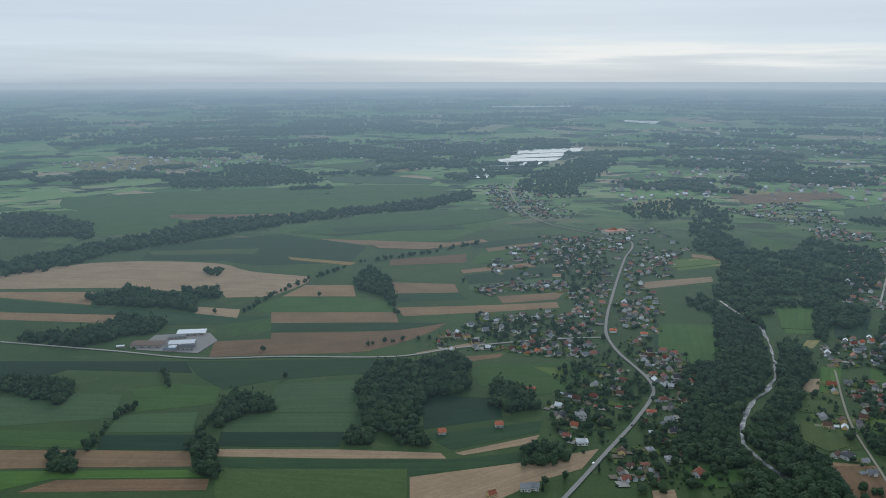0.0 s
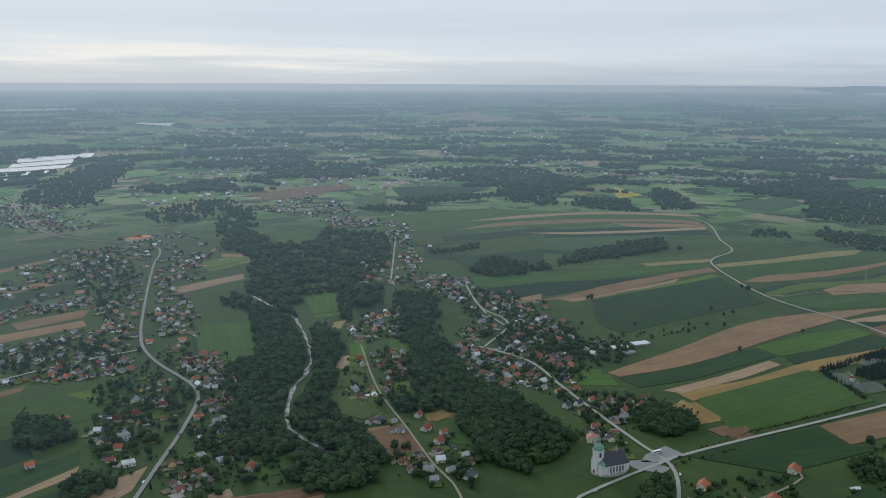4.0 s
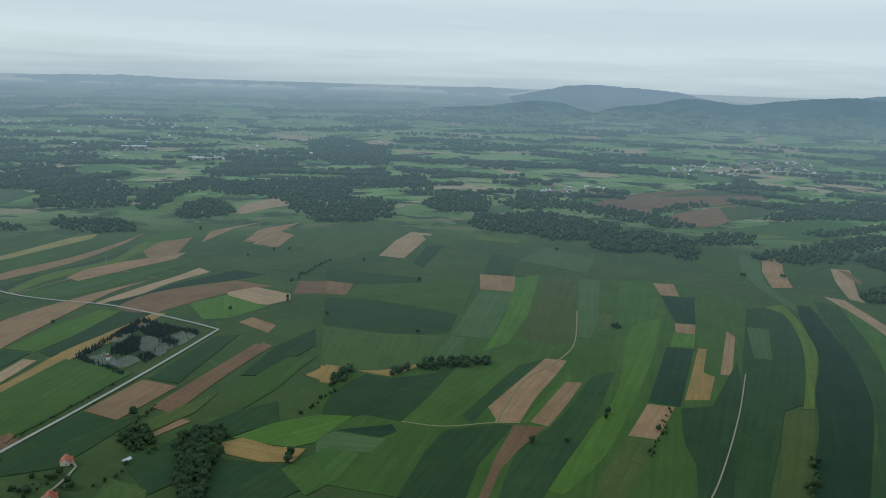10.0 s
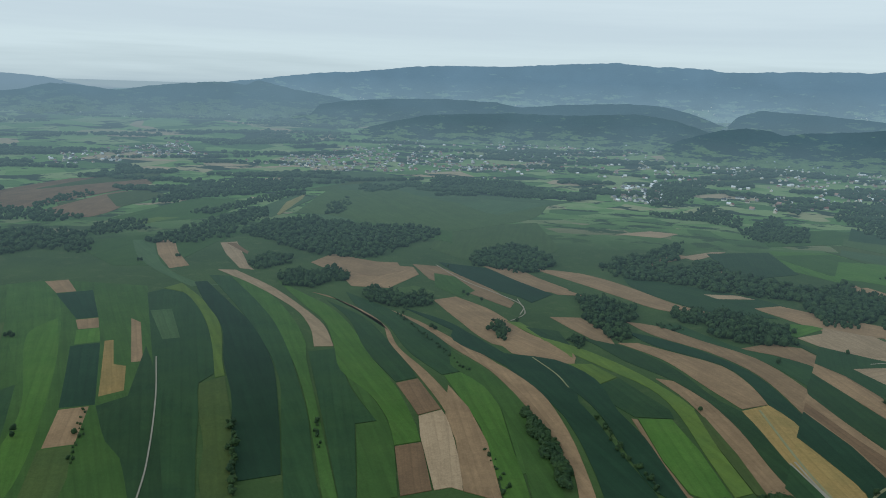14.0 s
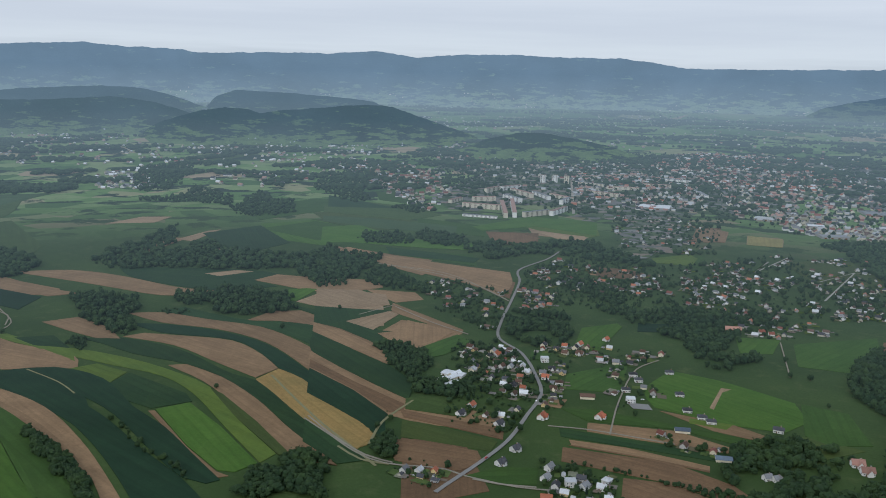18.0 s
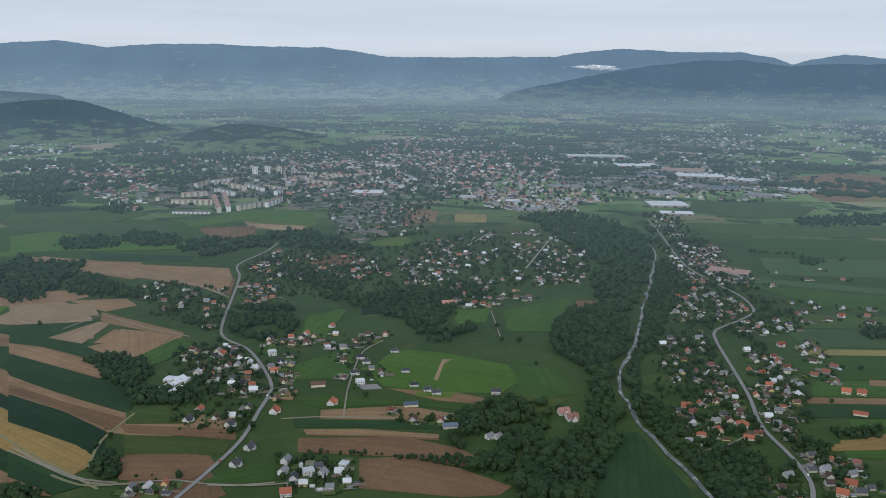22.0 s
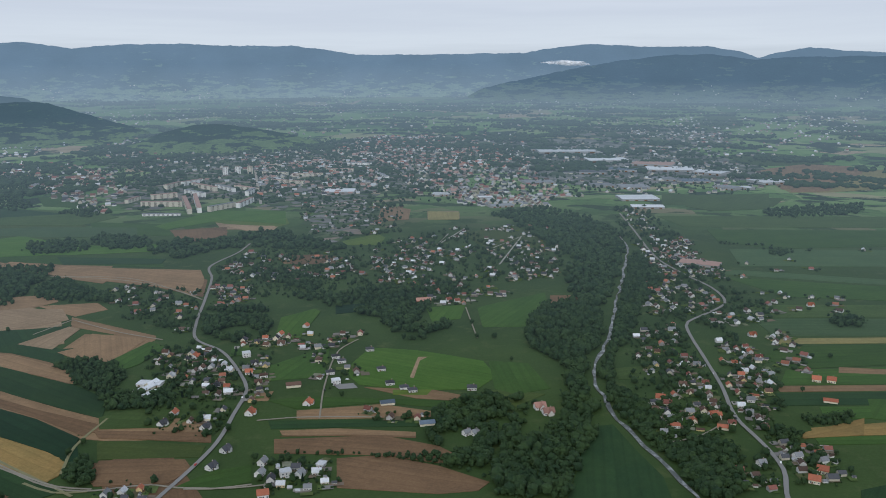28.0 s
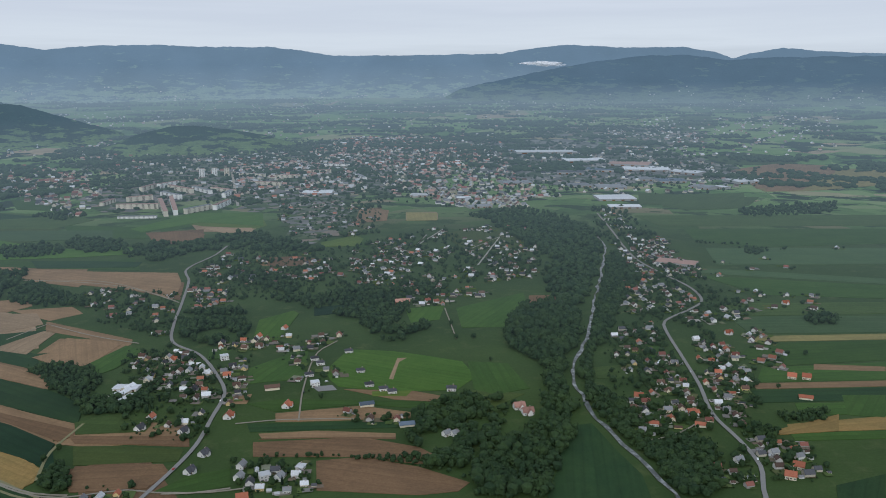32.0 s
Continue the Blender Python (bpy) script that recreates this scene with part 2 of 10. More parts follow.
def ground_material():
    """Meadow land: grass in two tones, and far off, a random pattern of small fields and woods, laid by bearing and
    drawn-in distance to fit the camera's view, with haze painted over it.
    """
    m = Nodes("grassland", 0.95)
    p = m.place()
    c = m.mix(m.ramp(m.noise(p, 0.006, 5.0), [(0.35, (0, 0, 0)), (0.65, (1, 1, 1))]), (0.031, 0.059, 0.0155), (0.046, 0.079, 0.0200))
    c = m.mix(m.ramp(m.noise(p, 0.035, 4.0), [(0.55, (0, 0, 0)), (0.75, (1, 1, 1))]), c, (0.068, 0.092, 0.030))
    c = m.vary(c, m.noise(p, 0.25, 5.0, 0.75), 0.4)
    flat = m.add("ShaderNodeSeparateXYZ", i0=p)
    turn = m.add("ShaderNodeMath", "ARCTAN2", i0=flat.outputs[1], i1=flat.outputs[0]).outputs[0]
    out = m.add("ShaderNodeVectorMath", "LENGTH", i0=m.place((1, 1, 0))).outputs["Value"]
    band = m.add("ShaderNodeCombineXYZ", X=m.add("ShaderNodeMath", "MULTIPLY", i0=turn, i1=4000.0).outputs[0], Y=out).outputs[0]
    sway = m.add("ShaderNodeVectorMath", "MULTIPLY_ADD", i0=m.add("ShaderNodeTexNoise", Vector=band, Scale=0.004, Detail=3.0).outputs["Color"], i1=(160, 110, 0), i2=band).outputs[0]
    cell = m.add("ShaderNodeTexVoronoi", Vector=m.add("ShaderNodeMapping", Vector=sway, Scale=(0.0050, 0.0120, 1)).outputs[0], Scale=1.0)
    tone = m.add("ShaderNodeSeparateColor", Color=cell.outputs["Color"]).outputs[0]
    f = m.ramp(tone, [(0.0, (0.040, 0.082, 0.024)), (0.22, (0.070, 0.128, 0.036)), (0.45, (0.098, 0.165, 0.050)), (0.65, (0.118, 0.178, 0.064)), (0.86, (0.150, 0.186, 0.082)), (0.95, (0.235, 0.185, 0.118))])
    f = m.vary(f, m.noise(m.add("ShaderNodeMapping", Vector=sway, Scale=(0.012, 0.04, 1)).outputs[0], 1.0, 5.0, 0.7), 0.4)
    wood = m.ramp(m.noise(m.add("ShaderNodeMapping", Vector=sway, Scale=(0.0042, 0.0115, 1)).outputs[0], 1.0, 6.0, 0.62), [(0.535, (0, 0, 0)), (0.56, (1, 1, 1))])
    f = m.mix(wood, m.vary(f, m.add("ShaderNodeValue").outputs[0], -0.42), (0.018, 0.036, 0.018))
    off = m.add("ShaderNodeMapRange", Value=m.add("ShaderNodeVectorMath", "LENGTH", i0=m.place((1, 1, 0))).outputs["Value"])
    off.inputs["From Min"].default_value, off.inputs["From Max"].default_value = 2000, 2800
    c = m.mix(off.outputs[0], c, f)
    m.done(c, m.noise(p, 0.6, 4.0), 0.5)
    return m.painted_haze()


def leaf_material(name, a, b, scale=0.5):
    m = Nodes(name, 0.9)
    p = m.place()
    c = m.mix(m.island(), a, b)
    c = m.mix(m.ramp(m.noise(p, 0.045, 3.0), [(0.45, (0, 0, 0)), (0.72, (0.8, 0.8, 0.8))]), c, (b[0] * 1.35, b[1] * 1.3, b[2] * 1.0))
    c = m.mix(m.ramp(m.noise(p, 0.09, 2.0), [(0.52, (0, 0, 0)), (0.7, (0.7, 0.7, 0.7))]), c, (a[0] * 0.6, a[1] * 0.75, a[2] * 0.9))
    c = m.vary(c, m.noise(p, scale, 4.0, 0.7), 0.5)
    m.done(c, m.noise(p, scale * 1.6, 4.0, 0.75), 0.8)
    # distant crowns get their haze painted on here
    return m.painted_haze()


def plain_material(name, colour, rough=0.8, grain=0.5, vary=0.15, metal=0.0, per_object=0.0):
    m = Nodes(name, rough)
    p = m.coords()
    c = m.vary(colour, m.noise(p, grain, 4.0, 0.7), vary)
    c = m.vary(c, m.noise(p, grain * 0.12, 3.0), vary * 0.8)
    if per_object:
        c = m.vary(c, m.random(), per_object)
    m.bsdf.inputs["Metallic"].default_value = metal
    return m.done(c, m.noise(p, grain * 2, 3.0), 0.03)


def water_material():
    """A shallow river: dark runs, and pale broken water over stones."""
    m = Nodes("river_water", 0.4)
    p = m.place()
    c = m.mix(m.ramp(m.noise(p, 0.075, 6.0, 0.75), [(0.47, (0, 0, 0)), (0.66, (1, 1, 1))]), (0.085, 0.095, 0.092), (0.40, 0.41, 0.41))
    m.bsdf.inputs["Specular IOR Level"].default_value = 0.25
    return m.done(m.vary(c, m.noise(p, 0.7, 4.0, 0.7), 0.3), m.noise(p, 1.2, 3.0), 0.15)


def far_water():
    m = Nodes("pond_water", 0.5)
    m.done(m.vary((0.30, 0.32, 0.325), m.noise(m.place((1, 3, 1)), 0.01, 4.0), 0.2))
    # paler haze painted over the water
    return m.painted_haze(haze_tint=(0.30, 0.35, 0.38))


def yard_material():
    """Gravel, trodden soil, paving and garden beds, each yard of its own tone."""
    m = Nodes("yards_and_garden_beds", 0.95)
    p = m.place()
    c = m.ramp(m.island(), [(0.0, (0.17, 0.125, 0.085)), (0.18, (0.19, 0.18, 0.165)), (0.32, (0.12, 0.098, 0.060)), (0.45, (0.075, 0.110, 0.030)), (0.62, (0.050, 0.088, 0.022)), (0.80, (0.090, 0.125, 0.035)), (0.95, (0.30, 0.28, 0.25))])
    return m.done(m.vary(m.vary(c, m.noise(p, 0.5, 4.0, 0.75), 0.35), m.noise(p, 0.1, 3.0), 0.3), m.noise(p, 1.0, 3.0), 0.1)


def town_material(name, tones):
    """Streets, yards, roofs of sheds and gardens of a far town, block by block, with haze painted over them."""
    m = Nodes(name, 0.95)
    p = m.add("ShaderNodeVectorMath", "MULTIPLY_ADD", i0=m.add("ShaderNodeTexNoise", Vector=m.place(), Scale=0.02, Detail=3.0).outputs["Color"], i1=(22, 22, 0), i2=m.place((1, 1, 0))).outputs[0]
    cell = m.add("ShaderNodeTexVoronoi", Vector=p, Scale=0.034)
    c = m.ramp(m.add("ShaderNodeSeparateColor", Color=cell.outputs["Color"]).outputs[0], tones)
    m.done(m.vary(m.vary(c, m.noise(m.place(), 0.08, 5.0, 0.75), 0.45), m.noise(m.place(), 0.012, 3.0), 0.3))
    return m.painted_haze()


YARD = yard_material()
TOWN = town_material("town_yards_and_gardens", [(0.0, (0.030, 0.052, 0.022)), (0.30, (0.052, 0.082, 0.030)), (0.52, (0.078, 0.105, 0.045)), (0.68, (0.125, 0.125, 0.112)), (0.84, (0.185, 0.178, 0.168)), (0.95, (0.205, 0.165, 0.125))])
WORKS = town_material("paved_factory_yards", [(0.0, (0.030, 0.052, 0.022)), (0.25, (0.060, 0.082, 0.040)), (0.48, (0.105, 0.112, 0.094)), (0.70, (0.150, 0.148, 0.135)), (0.90, (0.215, 0.208, 0.190))])
GROUND = ground_material()
LEAF = leaf_material("summer_leaves", (0.018, 0.039, 0.0165), (0.036, 0.064, 0.024))
LEAF_PALE = leaf_material("willow_leaves", (0.045, 0.075, 0.030), (0.060, 0.095, 0.040))
CONIFER = leaf_material("dark_conifer_needles", (0.008, 0.021, 0.012), (0.013, 0.030, 0.017))
BARK = plain_material("bark", (0.075, 0.055, 0.04), 0.95, 3.0, 0.3)
ASPHALT = plain_material("grey_asphalt", (0.225, 0.218, 0.205), 0.85, 0.3, 0.12)
GRAVEL = plain_material("pale_gravel_track", (0.25, 0.225, 0.175), 0.95, 0.3, 0.2)
TRACK = plain_material("worn_grass_track", (0.20, 0.19, 0.10), 0.95, 0.3, 0.25)
LANE = plain_material("pale_worn_lane", (0.31, 0.302, 0.272), 0.9, 0.3, 0.2)
PAVING = plain_material("pale_paving", (0.225, 0.222, 0.212), 0.85, 0.5, 0.12)
WATER = water_material()
SHINGLE = plain_material("river_gravel_bank", (0.075, 0.082, 0.050), 0.9, 0.2, 0.25)
POND = far_water()

# ---- builders ----


def site(x, y, z=0.0):
    """A place in the plan. The flat land keeps its scale to 2.6 km; what lies farther off is drawn in, smaller and rising as it nears the horizon."""
    r = math.hypot(x, y)
    if r <= 2600:
        return Vector((x, y, z))
    k = (2600 + 2300 * (r - 2600) / (r - 300)) / r
    return Vector((x * k, y * k, EYE * (1 - k) + z * k))


def shrink(x, y):
    r = math.hypot(x, y)
    return 1.0 if r <= 2600 else (2600 + 2300 * (r - 2600) / (r - 300)) / r


def mesh_of(name, bm, material):
    me = bpy.data.meshes.new(name)
    bm.to_mesh(me)
    bm.free()
    for m in material if isinstance(material, (list, tuple)) else [material]:
        me.materials.append(m)
    return me


def part(name, bm, material, parent=None, label=""):
    ob = new(name, mesh_of(name, bm, material) if isinstance(bm, bmesh.types.BMesh) else bm)
    if parent is not None:
        ob.parent = parent
    return tagged(ob, label)


def array_mesh(name, verts, faces, material, smooth=False):
    """A mesh from numpy arrays of corners and of triangles or quads."""
    me = bpy.data.meshes.new(name)
    me.from_pydata(verts.tolist(), [], faces.tolist())
    me.materials.append(material)
    if smooth:
        me.polygons.foreach_set("use_smooth", np.ones(len(faces), bool))
    me.update()
    return me


def eased(points, closed=True, step=25.0):
    """The line through the points, rounded where it bends gently; sharp corners stay."""
    pts = [Vector((*p, 0)) for p in points]
    n = len(pts)
    res = []
    for i in range(n if closed else n - 1):
        p0, p1, p2, p3 = (pts[(i + k) % n] if closed else pts[min(max(i + k, 0), n - 1)] for k in (-1, 0, 1, 2))
        d = p2 - p1

        def bend(a, b, c):
            return (b - a).length > 1e-6 and (c - b).length > 1e-6 and (b - a).normalized().dot((c - b).normalized()) > 0.72
        t1 = (p2 - p0).normalized() * d.length if bend(p0, p1, p2) else d
        t2 = (p3 - p1).normalized() * d.length if bend(p1, p2, p3) else d
        k = max(1, min(12, int(d.length / step))) if (bend(p0, p1, p2) or bend(p1, p2, p3)) else 1
        for j in range(k):
            s = j / k
            res.append(p1 * (2 * s**3 - 3 * s**2 + 1) + t1 * (s**3 - 2 * s**2 + s) + p2 * (3 * s**2 - 2 * s**3) + t2 * (s**3 - s**2))
    if not closed:
        res.append(pts[-1])
    return [(p.x, p.y) for p in res]


FIELD_COUNT = [0]


def slab(name, outline, top, material, depth=0.6):
    """A flat piece of ground with that outline, its grain lying along its longest side."""
    n = len(outline)
    cx, cy = sum(p[0] for p in outline) / n, sum(p[1] for p in outline) / n
    area = sum(outline[i][0] * outline[(i + 1) % n][1] - outline[(i + 1) % n][0] * outline[i][1] for i in range(n))
    if area < 0:
        outline = outline[::-1]
    sx = sum((p[0] - cx)**2 - (p[1] - cy)**2 for p in outline)
    sxy = sum(2 * (p[0] - cx) * (p[1] - cy) for p in outline)
    ang = 0.5 * math.atan2(sxy, sx)
    o = site(cx, cy)
    inv = Matrix.Rotation(-ang, 3, "Z")
    bm = bmesh.new()
    ups = [bm.verts.new(inv @ (site(*p, top) - o)) for p in outline]
    downs = [bm.verts.new(inv @ (site(*p, top - depth) - o)) for p in outline]
    bm.faces.new(ups)
    for i in range(n):
        bm.faces.new((downs[i], downs[(i + 1) % n], ups[(i + 1) % n], ups[i]))
    ob = new(name, mesh_of(name, bm, material))
    ob.matrix_world = Matrix.Translation(o) @ Matrix.Rotation(ang, 4, "Z")
    return ob


def field(crop, *points):
    """A strip or patch of one crop, raised by its stand above the grass verges."""
    FIELD_COUNT[0] += 1
    ob = slab("field", eased(points) if len(points) > 7 else points, 0.15 + 0.0016 * FIELD_COUNT[0], CROPS[crop])
    return tagged(ob, CROP_WORDS[crop] + " on a farm field strip", "field", kind="structure")


def ribbon(name, width, material, points, label, category, top=0.95, wander=0.1, sway=0.0):
    """A road, track or stream of even width along a line."""
    line = [Vector((*p, 0)) for p in eased(points, False, 15.0)]
    bm = bmesh.new()
    rows = []
    for i, p in enumerate(line):
        d = (line[min(i + 1, len(line) - 1)] - line[max(i - 1, 0)]).normalized()
        s = Vector((-d.y, d.x, 0))
        p = p + s * sway * (noise.noise((p.x / 31, p.y / 31, 7.0)) + 0.5 * noise.noise((p.x / 11, p.y / 11, 2.0)))
        w = width * (1 + wander * noise.noise((p.x / 23, p.y / 23, 4.0))) / 2
        rows.append([bm.verts.new(site(*(p + s * k)[:2], h)) for k, h in ((w, top - 0.5), (w, top), (-w, top), (-w, top - 0.5))])
    for a, b in zip(rows, rows[1:]):
        for k in range(3):
            bm.faces.new((a[k], a[k + 1], b[k + 1], b[k]))
    bmesh.ops.recalc_face_normals(bm, faces=bm.faces)
    return tagged(new(name, mesh_of(name, bm, material)), label, category, kind="structure")


def inside(x, y, poly):
    hit = False
    for (ax, ay), (bx, by) in zip(poly, poly[1:] + poly[:1]):
        if (ay > y) != (by > y) and x < (bx - ax) * (y - ay) / (by - ay) + ax:
            hit = not hit
    return hit


ROADS, TAKEN = [], {}


def near_road(x, y, gap):
    for ax, ay, bx, by, w in ROADS:
        dx, dy = bx - ax, by - ay
        k = min(1, max(0, ((x - ax) * dx + (y - ay) * dy) / (dx * dx + dy * dy + 1e-9)))
        if math.hypot(x - ax - k * dx, y - ay - k * dy) < gap + w / 2:
            return True
    return False


def take(x, y):
    TAKEN.setdefault((int(x // 30), int(y // 30)), []).append((x, y))


def free(x, y, gap):
    i, j = int(x // 30), int(y // 30)
    return all(math.hypot(x - a, y - b) > gap for u in (-1, 0, 1) for v in (-1, 0, 1) for a, b in TAKEN.get((i + u, j + v), ()))


def road(kind, width, *points):
    material, label = {
        "asphalt": (ASPHALT, "grey asphalt country road through the village"), "lane": (LANE, "pale worn asphalt lane between fields"),
        "gravel": (GRAVEL, "pale gravel farm track"), "track": (TRACK, "worn grassy field track")}[kind]
    for a, b in zip(points, points[1:]):
        ROADS.append((*a, *b, width))
    return ribbon("road" if kind in ("asphalt", "lane") else "track", width, material, points, label, "road", top={"asphalt": 1.22, "lane": 1.12, "gravel": 1.02, "track": 0.92}[kind] + 0.004 * (len(ROADS) % 23))


# ---- the land and the far hills ----


def build_ground():
    rings = [0, 60, 150, 300, 500, 800, 1150, 1500, 1900, 2300, 2600]
    r = 2600
    while r < 60000:
        r *= 1.045
        rings.append(r)
    turns = 720
    bm = bmesh.new()
    rows = []
    for r in rings[1:]:
        row = []
        for i in range(turns):
            a = 2 * math.pi * i / turns
            x, y = r * math.cos(a), r * math.sin(a)
            swell = 0.0
            if r > 6000:
                swell = min(1, (r - 6000) / 4000) * (noise.noise((x / 2600, y / 2600, 0.3)) * 24 + noise.noise((x / 900, y / 900, 1.7)) * 12) * min(1, 12000 / r)
            row.append(bm.verts.new(site(x, y, swell)))
        rows.append(row)
    mid = bm.verts.new((0, 0, 0))
    for i in range(turns):
        bm.faces.new((mid, rows[0][i], rows[0][(i + 1) % turns]))
    for k, (a, b) in enumerate(zip(rows, rows[1:])):
        for i in range(turns):
            f = bm.faces.new((a[i], b[i], b[(i + 1) % turns], a[(i + 1) % turns]))
            f.smooth = True
    return tagged(new("ground", mesh_of("ground", bm, GROUND)), "green farmland spreading flat to a horizon of painted haze", "ground", kind="structure")


build_ground()


def hill_material(name, foot, tone, meadow, haze_tint, painted_haze, high, open_to, clearing=0.60, drift=0.24, mist=1.0):
    """A wooded hill of the backdrop: farmed below the height open_to, in degrees. Haze is painted over it as emission:
    at its foot like that over the land there, thinning out or thickening up to the height high.
    """
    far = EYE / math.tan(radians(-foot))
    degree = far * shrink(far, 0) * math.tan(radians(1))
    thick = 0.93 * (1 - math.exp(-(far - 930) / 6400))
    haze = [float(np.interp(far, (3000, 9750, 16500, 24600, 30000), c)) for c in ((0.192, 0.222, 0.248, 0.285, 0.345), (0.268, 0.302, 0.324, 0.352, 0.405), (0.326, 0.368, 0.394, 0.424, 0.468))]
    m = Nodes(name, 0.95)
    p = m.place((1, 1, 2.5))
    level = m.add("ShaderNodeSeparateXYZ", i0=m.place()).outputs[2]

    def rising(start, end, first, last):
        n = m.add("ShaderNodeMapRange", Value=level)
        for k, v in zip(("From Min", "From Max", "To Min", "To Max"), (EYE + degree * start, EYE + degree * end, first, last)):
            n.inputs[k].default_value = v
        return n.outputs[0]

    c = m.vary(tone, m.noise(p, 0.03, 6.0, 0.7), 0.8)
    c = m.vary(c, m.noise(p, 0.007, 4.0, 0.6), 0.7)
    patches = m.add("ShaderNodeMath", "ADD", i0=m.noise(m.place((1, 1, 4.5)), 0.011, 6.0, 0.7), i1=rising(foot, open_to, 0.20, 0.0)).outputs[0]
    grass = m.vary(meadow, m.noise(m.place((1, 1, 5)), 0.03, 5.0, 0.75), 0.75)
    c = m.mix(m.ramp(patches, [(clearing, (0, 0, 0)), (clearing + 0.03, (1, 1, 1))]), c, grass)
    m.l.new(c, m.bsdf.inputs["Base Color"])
    # noise thickens and thins the painted haze, hinting at side valleys and spurs
    haze_mottle = m.add("ShaderNodeMath", "MULTIPLY_ADD", i0=m.noise(m.place((1, 1, 1.6)), 0.0034, 3.0, 0.55), i1=drift, i2=-0.5 * drift).outputs[0]
    fac = m.add("ShaderNodeMath", "ADD", i0=rising(foot, high, thick, painted_haze), i1=haze_mottle)
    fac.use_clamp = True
    e = m.add("ShaderNodeEmission", Color=m.mix(rising(foot, high, 0.0, 1.0), tuple(h * mist for h in haze), haze_tint), Strength=1.0)
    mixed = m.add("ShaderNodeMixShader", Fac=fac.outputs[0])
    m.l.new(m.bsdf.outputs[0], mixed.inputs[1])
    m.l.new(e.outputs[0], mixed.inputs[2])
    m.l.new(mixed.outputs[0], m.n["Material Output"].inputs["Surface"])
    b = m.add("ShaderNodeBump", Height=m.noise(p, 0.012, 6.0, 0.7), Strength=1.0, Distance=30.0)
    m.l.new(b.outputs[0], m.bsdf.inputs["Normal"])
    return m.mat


def ridge(name, label, material, foot, depth, crest, homes=0):
    """A wooded ridge: its crest as bearings and heights in degrees seen from the middle of the plan; its near foot lies on the land at the height foot."""
    az = [c[0] for c in crest][::-1]
    el = [c[1] for c in crest][::-1]
    far = EYE / math.tan(radians(-foot))
    near = shrink(far, 0) * far
    steps = max(8, int((az[-1] - az[0]) / 0.15))
    bm = bmesh.new()
    rows = []
    for i in range(steps + 1):
        a = az[0] + (az[-1] - az[0]) * i / steps
        top = float(np.interp(a, az, el))
        long = min(3.0, 0.14 * (az[-1] - az[0]))
        end = min(1.0, (a - az[0]) / long, (az[-1] - a) / long)
        top = foot - 0.2 + (top - foot + 0.2) * end * end * (3 - 2 * end)
        top += 0.05 * noise.noise((a * 1.3, foot * 7, 0)) + 0.03 * noise.noise((a * 4.7, foot * 7, 5)) + 0.018 * noise.noise((a * 15.0, foot * 7, 8))
        col = []
        for j in range(17):
            s = j / 12
            if s > 1:
                r, e = near + depth * s, top - (top - foot) * 0.5 * (s - 1) * 3
            else:
                spur = 0.5 + 0.5 * noise.noise((a * 0.55, s * 1.5, foot * 3)) + 0.3 * noise.noise((a * 1.9, s * 2.0, foot * 5))
                bay = 0.25 * noise.noise((a * 0.8, 0, foot * 11)) * (1 - s)
                e = foot - 0.25 + bay + (top - foot + 0.25 - bay) * (s ** (0.75 + 0.6 * spur))
                r = near - 15 + (depth + 15) * s
            b = radians(a)
            col.append(bm.verts.new((-r * math.sin(b), r * math.cos(b), EYE + r * math.tan(radians(e)))))
        rows.append(col)
    for a, b in zip(rows, rows[1:]):
        for k in range(len(a) - 1):
            bm.faces.new((a[k], a[k + 1], b[k + 1], b[k])).smooth = True
    bmesh.ops.recalc_face_normals(bm, faces=bm.faces)
    if homes:
        rnd = random.Random(homes)
        hm = bmesh.new()
        for q in range(homes):
            i, k = rnd.randrange(len(rows)), rnd.choice((0, 0, 1, 1, 1, 2, 2, 3))
            if noise.noise((i / 9.0, k / 3.0, 3.3)) < 0.02:
                continue
            p = rows[i][k].co.lerp(rows[i][k + 1].co, rnd.random())
            p = p + Vector((rnd.uniform(-9, 9), rnd.uniform(-9, 9), 0))
            s = rnd.uniform(3.0, 6.0)
            m = Matrix.Translation(p) @ Matrix.Rotation(rnd.uniform(0, 3), 4, "Z") @ Matrix.Diagonal((s * 1.5, s, s, 1))
            bmesh.ops.create_cone(hm, cap_ends=True, segments=4, radius1=0.75, radius2=0.35, depth=0.95, matrix=m)
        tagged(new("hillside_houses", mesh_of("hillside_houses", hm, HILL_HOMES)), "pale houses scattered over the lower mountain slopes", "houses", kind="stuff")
    return tagged(new(name, mesh_of(name, bm, material)), label, "hill", kind="structure")


# the blue and pale tones of these hills are mostly painted haze
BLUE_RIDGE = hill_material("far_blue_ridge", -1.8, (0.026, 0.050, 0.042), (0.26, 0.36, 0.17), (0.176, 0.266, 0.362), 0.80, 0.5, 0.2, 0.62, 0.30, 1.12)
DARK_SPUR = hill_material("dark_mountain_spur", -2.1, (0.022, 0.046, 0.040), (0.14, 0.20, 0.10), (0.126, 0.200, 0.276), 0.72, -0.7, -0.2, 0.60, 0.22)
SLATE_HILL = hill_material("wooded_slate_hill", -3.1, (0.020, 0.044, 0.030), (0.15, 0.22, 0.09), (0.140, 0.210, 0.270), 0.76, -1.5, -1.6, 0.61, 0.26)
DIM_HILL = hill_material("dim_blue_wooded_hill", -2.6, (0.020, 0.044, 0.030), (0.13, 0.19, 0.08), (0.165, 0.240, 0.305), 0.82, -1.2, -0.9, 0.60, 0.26)
